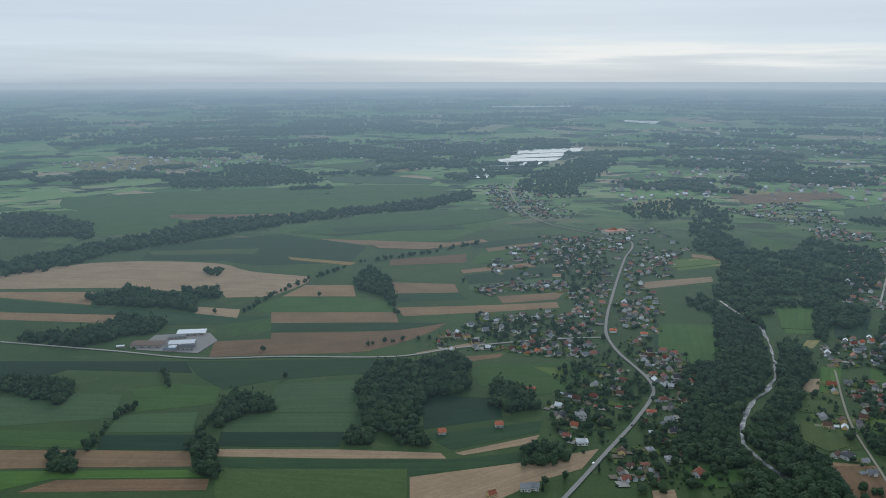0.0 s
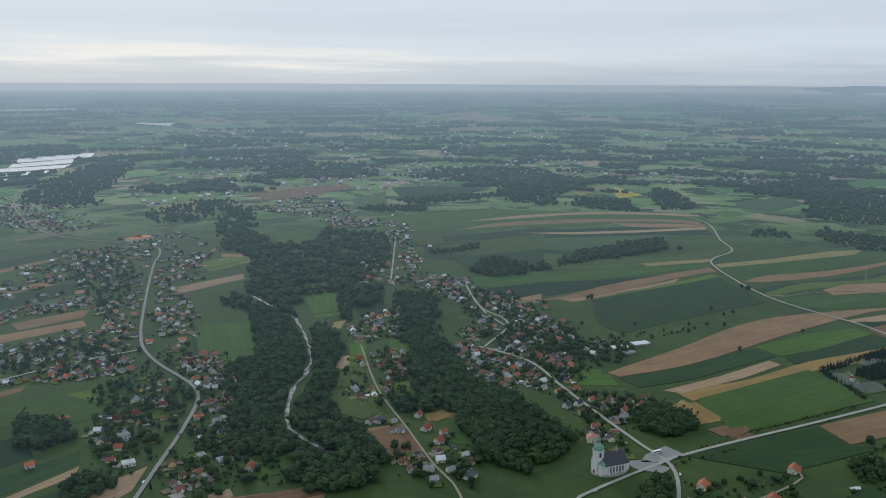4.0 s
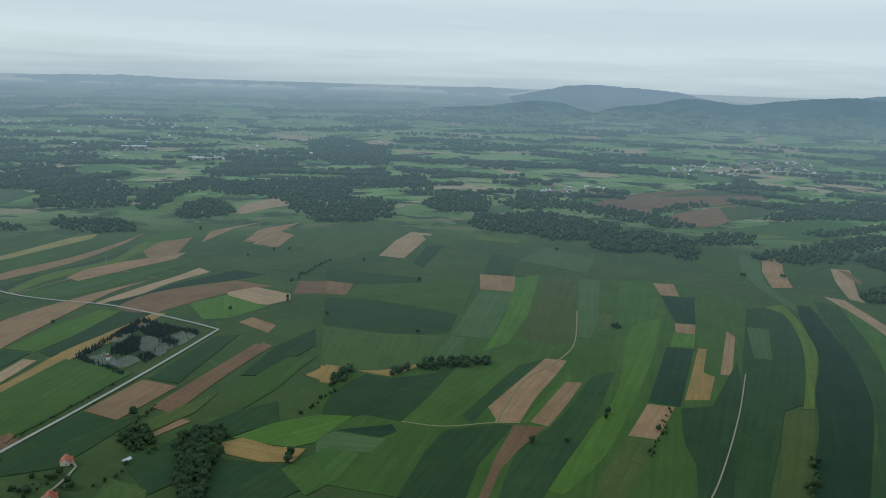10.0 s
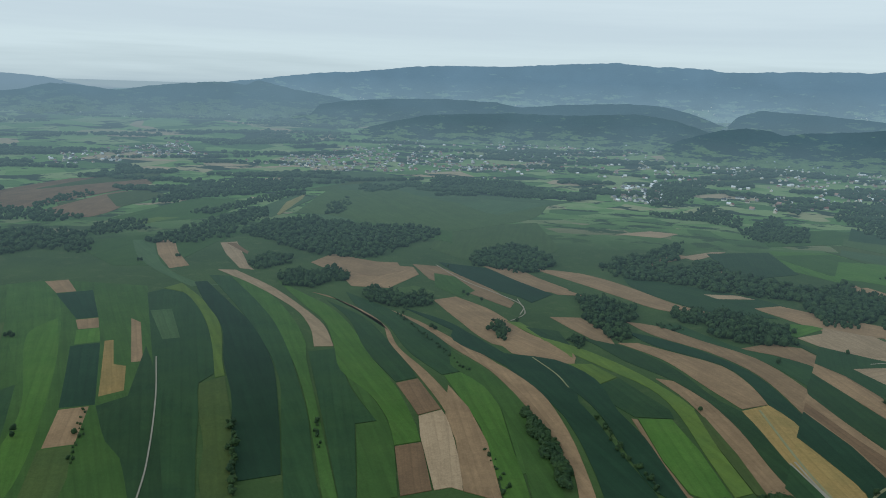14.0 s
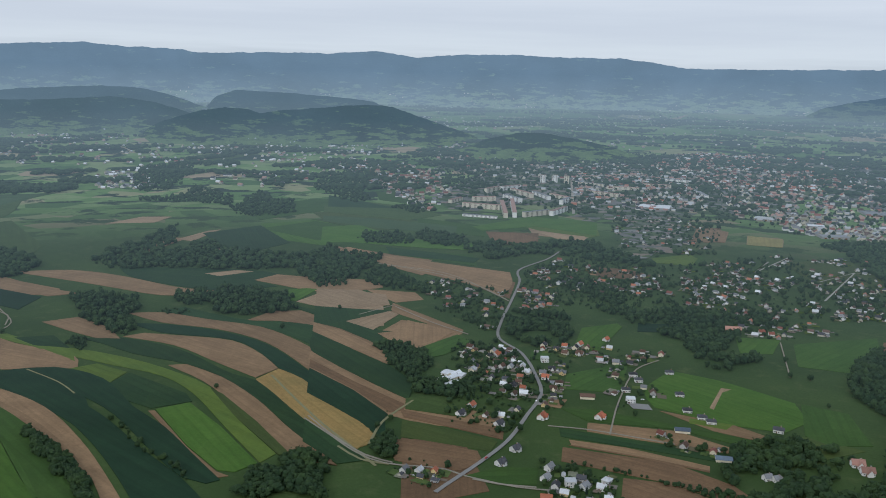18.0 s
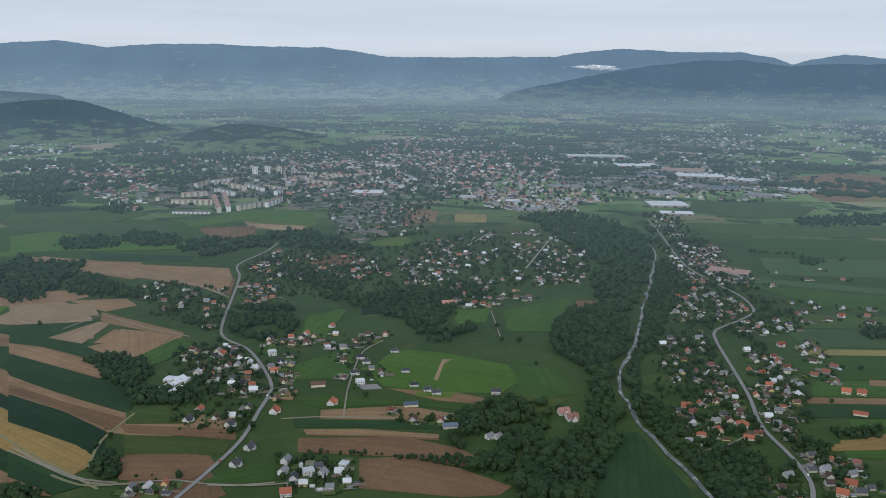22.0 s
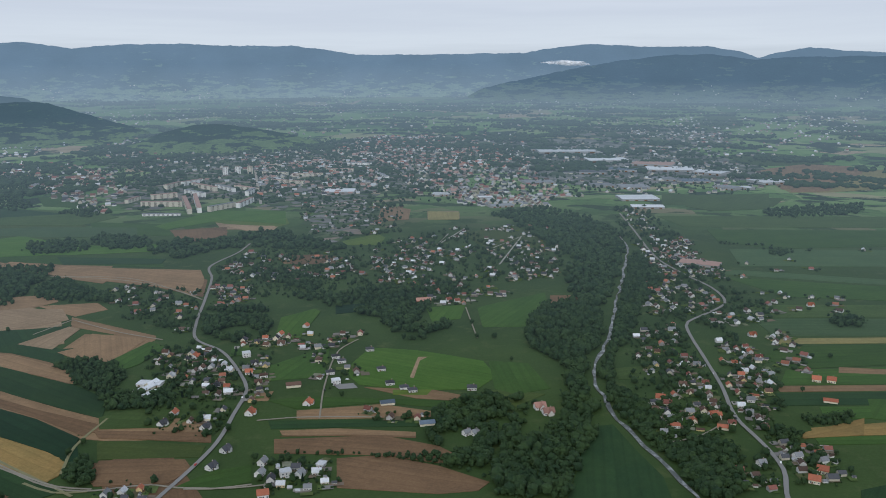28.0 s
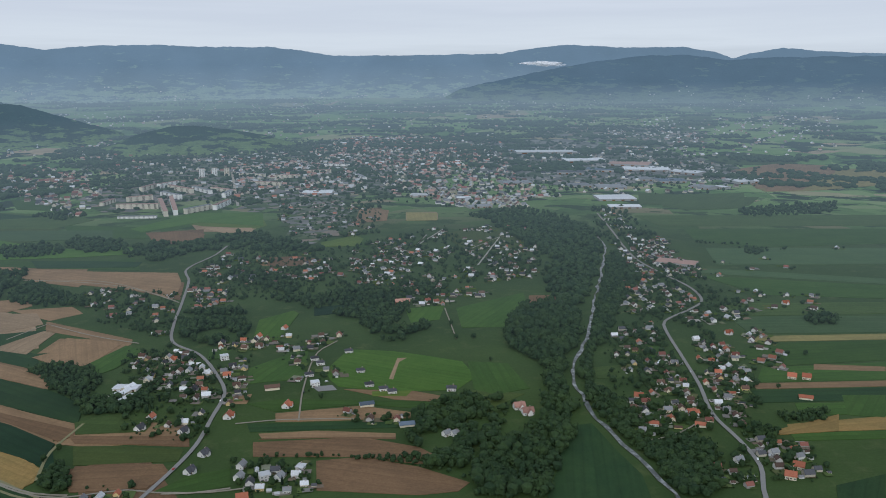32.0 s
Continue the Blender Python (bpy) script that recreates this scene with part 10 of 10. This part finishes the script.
grove("wood", 14, 12,(2677, -268), (2837, -374), (2936, -471), (2813, -453), (2618, -286))
grove("wood", 13, 12,(2201, -338), (2326, -422), (2299, -506), (2152, -477), (2113, -387), (2120, -339))
grove("wood", 15, 13,(3423, -626), (3755, -718), (3735, -794), (3389, -724))
grove("wood", 12, 14,(2020, -661), (2162, -780), (2163, -879), (2209, -931), (2118, -960), (1992, -1032), (1952, -1107), (1876, -1159), (1787, -1114), (1703, -971), (1622, -847), (1636, -788), (1671, -751), (1742, -727), (1872, -707))
grove("wood", 15, 14,(2614, -592), (2932, -768), (3110, -926), (3123, -1068), (3053, -1276), (2824, -1204), (2708, -930), (2660, -756), (2591, -643))
grove("wood", 14, 13,(2385, -645), (2551, -877), (2729, -1060), (2777, -1163), (2623, -1080), (2445, -842), (2334, -683))
grove("wood", 13, 13,(1984, -430), (2077, -519), (2207, -631), (2304, -726), (2413, -885), (2246, -826), (2110, -698), (1982, -642), (1946, -558), (1933, -484))
grove("wood", 10, 12,(1656, -569), (1711, -603), (1739, -639), (1708, -674), (1642, -654), (1602, -596), (1609, -568))
grove("wood", 10, 12,(1510, -575), (1569, -645), (1533, -679), (1565, -730), (1462, -703), (1420, -609), (1462, -563))
grove("copse", 9, 11,(1319, -658), (1388, -719), (1340, -728), (1284, -731), (1305, -787), (1223, -755), (1212, -693), (1264, -668))
grove("wood", 13, 12,(2191, -984), (2362, -1067), (2539, -1205), (2443, -1180), (2249, -1071))
grove("wood", 14, 14,(2731, -1634), (3012, -1860), (2932, -1909), (2782, -2052), (2441, -2001), (2302, -1949), (2257, -1835), (2365, -1753), (2596, -1696))
grove("wood", 11, 13,(1463, -989), (1568, -1077), (1602, -1162), (1616, -1228), (1508, -1231), (1384, -1163), (1347, -1081), (1371, -1038), (1438, -1023))
grove("wood", 13, 13,(1330, -1242), (1385, -1346), (1398, -1454), (1484, -1661), (1330, -1495), (1265, -1354), (1259, -1543), (1186, -1475), (1071, -1489), (994, -1504), (995, -1635), (935, -1546), (846, -1543), (810, -1503), (804, -1389), (810, -1323), (872, -1326), (933, -1396), (994, -1348), (1086, -1300), (1169, -1270), (1242, -1209))
grove("wood", 10, 12,(1145, -1019), (1124, -1066), (1038, -1063), (996, -1021), (928, -934), (890, -896), (945, -899), (1025, -934))
grove("wood", 10, 12,(988, -1086), (1001, -1169), (955, -1148), (950, -1205), (899, -1207), (828, -1210), (765, -1137), (799, -1077), (853, -1057), (917, -1088), (953, -1069))
grove("copse", 10, 11,(791, -1407), (793, -1472), (744, -1468), (694, -1414), (697, -1340), (745, -1348))
grove("copse", 11, 11,(997, -1744), (1011, -1830), (954, -1833), (875, -1787), (896, -1702))
grove("copse", 11, 11,(900, -1848), (899, -1943), (765, -1850), (744, -1775), (811, -1761))
grove("wood", 13, 13,(1546, -1964), (1591, -2103), (1699, -2336), (1553, -2168), (1479, -2183), (1347, -1991), (1367, -1888), (1458, -1879))
grove("wood", 14, 13,(1866, -1932), (1855, -2138), (1934, -2288), (1664, -2139), (1574, -1999), (1688, -2002), (1785, -1951))
grove("wood", 16, 14,(2527, -2643), (2542, -2998), (2215, -2582), (1963, -2172), (2012, -2081), (2246, -2320))
grove("wood", 16, 13,(1616, -2512), (1769, -2939), (1776, -3118), (1558, -2986), (1427, -2741), (1452, -2563), (1268, -2311), (1300, -2238), (1516, -2425))
grove("wood", 13, 12,(722, -1753), (710, -1835), (671, -1847), (645, -1779), (692, -1710))
grove("copse", 13, 12,(1150, -2225), (1140, -2370), (1005, -2261), (1032, -2155))

# ---- woods along the rivers and round the town ----
grove("wood", 9, 12,(442, 1318), (499, 1308), (482, 1212), (461, 1127), (426, 1031), (392, 974), (362, 945), (336, 893), (316, 846), (278, 814), (257, 788), (239, 791), (252, 833), (276, 894), (285, 948), (304, 1029), (329, 1059), (360, 1054), (392, 1139))
grove("wood", 9, 12,(239, 791), (278, 814), (312, 820), (321, 792), (333, 775), (368, 756), (380, 715), (374, 692), (346, 683), (342, 661), (275, 673), (284, 696), (267, 710), (283, 731), (290, 769), (270, 772))
grove("wood", 9, 12,(482, 1152), (514, 1176), (497, 1094), (474, 1023), (457, 1003), (416, 926), (388, 875), (374, 812), (386, 780), (371, 742), (348, 752), (333, 775), (329, 805), (332, 843), (350, 882), (387, 927), (421, 987))
grove("broken", 11, 13, (627, 2073), (685, 2064), (697, 1903), (683, 1806), (773, 1792), (870, 1951), (907, 1869), (954, 1789), (838, 1565), (747, 1433), (697, 1356), (679, 1278), (625, 1221), (588, 1279), (623, 1348), (559, 1359), (522, 1304), (499, 1308), (442, 1318), (406, 1365), (469, 1435), (518, 1517), (539, 1614), (577, 1692), (583, 1752), (562, 1854))
grove("broken", 13, 12, (679, 2250), (810, 2447), (790, 2232), (714, 2059), (622, 2057))
grove("broken", 13, 12, (531, 2468), (669, 2594), (722, 2652), (830, 2568), (767, 2396), (611, 2241), (518, 2256))
grove("wood", 10, 12,(698, 1275), (762, 1250), (672, 1120), (599, 979), (562, 901), (518, 890), (544, 966), (598, 1051), (595, 1105))
grove("wood", 9, 12,(509, 887), (552, 884), (536, 833), (565, 811), (590, 776), (562, 736), (519, 730), (503, 670), (506, 633), (434, 645), (460, 677), (490, 735), (496, 788), (481, 822))
grove("copse", 9, 11,(444, 845), (487, 833), (496, 788), (480, 784), (450, 790), (432, 807))
grove("wood", 16, 14,(1347, 3336), (1405, 3418), (1569, 3324), (1612, 3106), (1501, 2934), (1359, 2921), (1262, 3008))
grove("wood", 17, 13,(1128, 3348), (1335, 3574), (1547, 3699), (1482, 3478), (1238, 3309))
grove("wood", 20, 15,(-845, 4144), (-801, 4641), (-524, 4745), (-209, 4415), (-64, 4202), (-113, 4006), (-442, 3974), (-608, 3921))
grove("wood", 16, 14,(-967, 3650), (-753, 3682), (-490, 3263), (-439, 3039), (-528, 3007), (-692, 2917), (-944, 2889), (-1040, 3197), (-863, 3169), (-843, 3318))
grove("wood", 20, 15,(-216, 4590), (-72, 4917), (112, 4614), (306, 4779), (345, 4471), (207, 4101), (88, 3715), (59, 3491), (45, 4125), (-121, 4304))
grove("wood", 20, 16,(-1639, 5105), (-1459, 5570), (-1007, 5874), (-771, 6329), (-919, 6555), (-1401, 6044), (-1724, 5373))
grove("wood", 18, 15,(236, 2842), (363, 3280), (536, 3696), (760, 4078), (814, 3922), (598, 3205), (457, 2882), (468, 2665), (351, 2683))
grove("copse", 12, 11,(1003, -1777), (963, -1865), (895, -1836), (842, -1752), (938, -1692))
grove("wood", 11, 12,(973, -1542), (968, -1592), (853, -1575), (795, -1481), (806, -1433), (795, -1393), (779, -1319), (814, -1278))
grove("wood", 10, 11,(775, -1375), (783, -1482), (703, -1428), (672, -1367), (760, -1357))
grove("copse", 10, 10,(688, -1343), (685, -1413), (623, -1378), (608, -1331))
grove("copse", 13, 12,(878, -1844), (846, -1909), (765, -1879), (721, -1766), (834, -1777))
grove("broken", 12, 12,(703, -1738), (699, -1884), (597, -1858), (549, -1974), (467, -1980), (422, -1904), (306, -1846), (293, -1767), (391, -1760), (472, -1784), (559, -1778), (590, -1717), (619, -1659), (632, -1632), (664, -1717))
grove("wood", 11, 13,(-100, -2106), (-177, -2186), (-232, -2148), (-312, -2097), (-341, -1952), (-312, -1764), (-283, -1656), (-253, -1516), (-218, -1351), (-169, -1347), (-159, -1429), (-177, -1600), (-199, -1701), (-153, -1860), (-109, -1992))
grove("wood", 13, 12,(-30, -2237), (-109, -2318), (-192, -2374), (-271, -2237), (-303, -2137), (-239, -2076), (-100, -2106))
grove("wood", 10, 12,(-327, -1765), (-350, -1712), (-344, -1522), (-307, -1440), (-244, -1352), (-236, -1359), (-264, -1476))
grove("copse", 9, 9,(-607, -1752), (-656, -1812), (-666, -1773), (-631, -1737))
grove("wood", 12, 11,(-762, -2291), (-862, -2364), (-988, -2412), (-1101, -2430), (-1025, -2256), (-762, -2203))
grove("wood", 8.5, 13,(-114, -1350), (-198, -1356), (-195, -1293), (-178, -1177), (-155, -1102), (-135, -1034), (-130, -957), (-136, -919), (-129, -859), (-120, -817), (-100, -789), (-86, -706), (-14, -701), (-14, -736), (-26, -797), (-44, -809), (-75, -834), (-94, -880), (-111, -956), (-114, -1054), (-81, -1115), (-69, -1197), (-91, -1286))
grove("broken", 8.5, 11,(54, -882), (23, -920), (-16, -931), (-42, -908), (-47, -884), (-34, -865), (-42, -839), (-36, -811), (-15, -796), (-4, -735), (29, -753), (19, -791), (44, -816))
grove("wood", 8.5, 11,(-222, -1344), (-251, -1339), (-215, -1180), (-189, -1123), (-167, -1053), (-158, -977), (-185, -961), (-202, -911), (-199, -864), (-225, -824), (-262, -811), (-250, -752), (-219, -715), (-204, -720), (-197, -769), (-186, -813), (-171, -874), (-159, -916), (-153, -977), (-161, -1057), (-183, -1139))
grove("broken", 9, 11,(444, -1304), (353, -1317), (318, -1251), (313, -1164), (347, -1135), (388, -1159), (414, -1185))
grove("wood", 8, 10,(552, -1025), (543, -1053), (479, -1035), (445, -974), (445, -939), (376, -944), (360, -919), (374, -884), (423, -889), (441, -914), (500, -966))
grove("broken", 9, 11,(219, -1306), (88, -1336), (40, -1217), (76, -1154), (112, -1152), (158, -1262))
grove("copse", 7, 9,(403, -740), (391, -765), (368, -730), (359, -686), (386, -706))
grove("copse", 10, 11,(446, -1594), (349, -1563), (282, -1500), (286, -1409), (349, -1465), (401, -1504))
grove("broken", 10, 11,(311, -1388), (180, -1444), (98, -1491), (19, -1476), (37, -1378), (87, -1329), (240, -1318))
grove("copse", 7, 6,(117, -876), (58, -885), (57, -874), (116, -865))
grove("copse", 7, 6,(105, -785), (52, -792), (13, -779), (13, -762), (51, -774), (104, -777))
grove("wood", 9, 10,(-546, -1294), (-593, -1280), (-573, -1236), (-533, -1240))

grove("wood", 9, 13,(611, 1053), (639, 1049), (596, 911), (570, 829), (584, 739), (559, 638), (518, 604), (476, 605), (456, 619), (461, 676), (488, 738), (527, 874), (521, 909))
grove("wood", 9, 11,(600, 1313), (640, 1345), (591, 1229), (560, 1177), (550, 1188))
grove("copse", 8, 9,(1073, -770), (1088, -791), (1022, -776), (982, -740), (1004, -741))
grove("copse", 6, 7,(764, -603), (721, -592), (653, -566), (592, -536), (586, -524), (648, -543), (711, -572))
grove("copse", 7, 10,(461, -577), (473, -632), (448, -637), (424, -594), (432, -577))
grove("copse", 7, 10,(463, -655), (452, -683), (419, -676), (381, -605), (415, -600))
grove("copse", 6, 6,(943, -827), (962, -854), (938, -856), (900, -816))
grove("copse", 8, 10,(783, 386), (821, 362), (789, 340), (707, 322), (660, 312), (643, 322), (692, 353))
grove("copse", 7, 9,(776, 453), (802, 438), (756, 407), (733, 421))
hedge(4, 3,(729, 554), (808, 547), (917, 536))
hedge(4, 3,(640, 555), (681, 552), (723, 550))

grove("wood", 8.5, 10, (-306, -1709), (-310, -1477), (-237, -1233), (-192, -1104), (-175, -1040), (-166, -945), (-188, -886), (-167, -843), (-157, -932), (-163, -1025), (-193, -1156), (-236, -1345), (-276, -1568))
grove("wood", 8, 10, (-170, -864), (-196, -824), (-239, -796), (-257, -753), (-235, -704), (-199, -703), (-196, -752), (-182, -796))
grove("copse", 7, 9, (-365, -899), (-420, -902), (-408, -875), (-361, -866))
grove("copse", 7, 9, (-319, -861), (-351, -851), (-334, -816), (-311, -820))

# ---- trees standing alone ----
tree(-374.9, 817.2, 9)
tree(-365.6, 1042.6, 9)
tree(-202.6, 1021.5, 9)
tree(-5.1, 1852.3, 9)
tree(38.3, 1534.4, 9)
tree(-218.3, 1431.1, 9)
tree(-373.8, 1323.2, 9)
tree(-254.5, 1130.1, 9)
tree(117.3, 744.3, 9)
tree(97.2, 735.2, 9)
tree(-360.0, 924.1, 9)
tree(-456.6, 963.2, 9)
tree(153.1, 761.9, 8, "fir")
tree(277.1, 981.6, 8, "fir")
tree(92.9, 721.9, 8, "fir")
tree(1271.7, 974.1, 11)
tree(765.9, 260.1, 11)
tree(1447.4, 1302.6, 11)
tree(978.3, 1071.9, 11)
tree(828.8, 465.5, 11)
tree(1923.8, 883.1, 11)
tree(1266.7, 533.2, 7)
tree(1342.3, 461.1, 7)
tree(1764.1, 600.7, 7)
tree(1675.3, 662.9, 7)
tree(1125.1, 756.8, 7)
tree(1003.2, 872.5, 7)
tree(1110.3, 920.2, 7)
tree(1095.3, 882.2, 7)
tree(1120.7, 883.9, 7)
tree(930.9, 918.4, 7)
tree(860.6, 963.0, 7)
tree(391.6, 667.2, 9)
tree(535.6, 1009.4, 9)
tree(515.9, 981.1, 9)
tree(1936.0, 13.0, 9)
tree(1776.4, -372.6, 9)
tree(1788.5, -455.9, 9)
tree(1326.4, -94.0, 9)
tree(955.4, -65.6, 9)
tree(851.6, 19.6, 9)
tree(751.4, 259.3, 9)
tree(1548.6, 268.2, 9)
tree(861.5, -17.3, 7)
tree(1276.0, 371.6, 7)
tree(1216.9, 210.9, 7)
tree(1092.0, 154.8, 7)
tree(1043.7, -747.6, 10)
tree(1042.9, -763.1, 10)
tree(1015.7, -757.1, 10)
tree(928.3, -828.1, 10)
tree(1094.5, -672.9, 10)
tree(1234.5, -684.6, 10)
tree(722.0, -1035.3, 10)
tree(509.2, -1044.2, 10)
tree(1244.4, -842.2, 7)
tree(1205.1, -845.3, 7)
tree(1471.1, -940.9, 7)
tree(1189.2, -674.2, 7)
tree(648.1, -786.8, 7)
tree(410.2, -797.0, 7)
tree(413.5, -769.7, 9)
tree(387.4, -734.0, 9)
tree(304.2, -715.9, 9)
tree(268.6, -833.8, 9)
tree(0.9, -1164.2, 9)
tree(-23.7, -1165.7, 9)
tree(-105.2, -1073.7, 9)
tree(107.2, -1157.8, 9)
tree(9.8, -1233.0, 9)
tree(334.3, -1093.7, 8, "fir")
tree(288.0, -996.7, 8, "fir")
tree(351.2, -926.1, 8, "fir")
tree(164.9, -724.3, 8, "fir")
tree(189.0, -1152.8, 8, "fir")
tree(200.1, -1033.4, 7)
tree(162.0, -937.5, 7)
tree(115.2, -889.3, 7)
tree(5.9, -880.0, 7)
tree(-44.8, -1070.1, 7)
tree(-250.0, -962.5, 7)
tree(-391.8, -971.1, 7)
tree(-474.6, -1096.0, 7)
cloud_wisp(-185.8, 0.5, 220, 24, 4530)


def far_country(seed, start, end, count):
    """Woods, hedges and clumps over one sector of the far country, more than anyone could count."""
    rng = np.random.default_rng(seed)
    spots = []
    for q in range(count):
        a = radians(rng.uniform(start, end))
        r = 2900 * math.exp(rng.random() * 1.6)
        cx, cy = -r * math.sin(a), r * math.cos(a)
        turn = a + rng.normal() * 0.35
        long, wide = rng.uniform(120, 640) * (r / 3400), rng.uniform(20, 190) * (r / 3400)
        n = int(min(90, 8 + long * wide / (520 * (r / 3400)**2)))
        bow = rng.normal() * 0.3
        for k in range(n):
            u, v = rng.uniform(-1, 1), rng.normal() * 0.5
            lx, ly = u * long / 2, v * wide / 2 + bow * long * 0.5 * u * u
            x, y = cx + lx * math.cos(turn) - ly * math.sin(turn), cy + lx * math.sin(turn) + ly * math.cos(turn)
            if math.hypot(x, y) < 2700 or not free(x, y, 9):
                continue
            spots.append(spot_of(x, y, rng.uniform(11, 20) * (1 + 0.15 * (r / 3400 - 1)), rng.uniform(0.9, 1.5)))
    v, f = planted(TINY_CROWNS, spots, rng)
    return tagged(new("far_woods", array_mesh("far_woods", v, f, LEAF)), "distant hedges and woods with morning haze painted on", "trees", kind="stuff")


for q in range(12):
    far_country(100 + q, 18 - 22 * q, 40 - 22 * q, 64)

for ob in TREES + [FIR]:
    for o in list(ob.children_recursive) + [ob]:
        bpy.data.objects.remove(o)
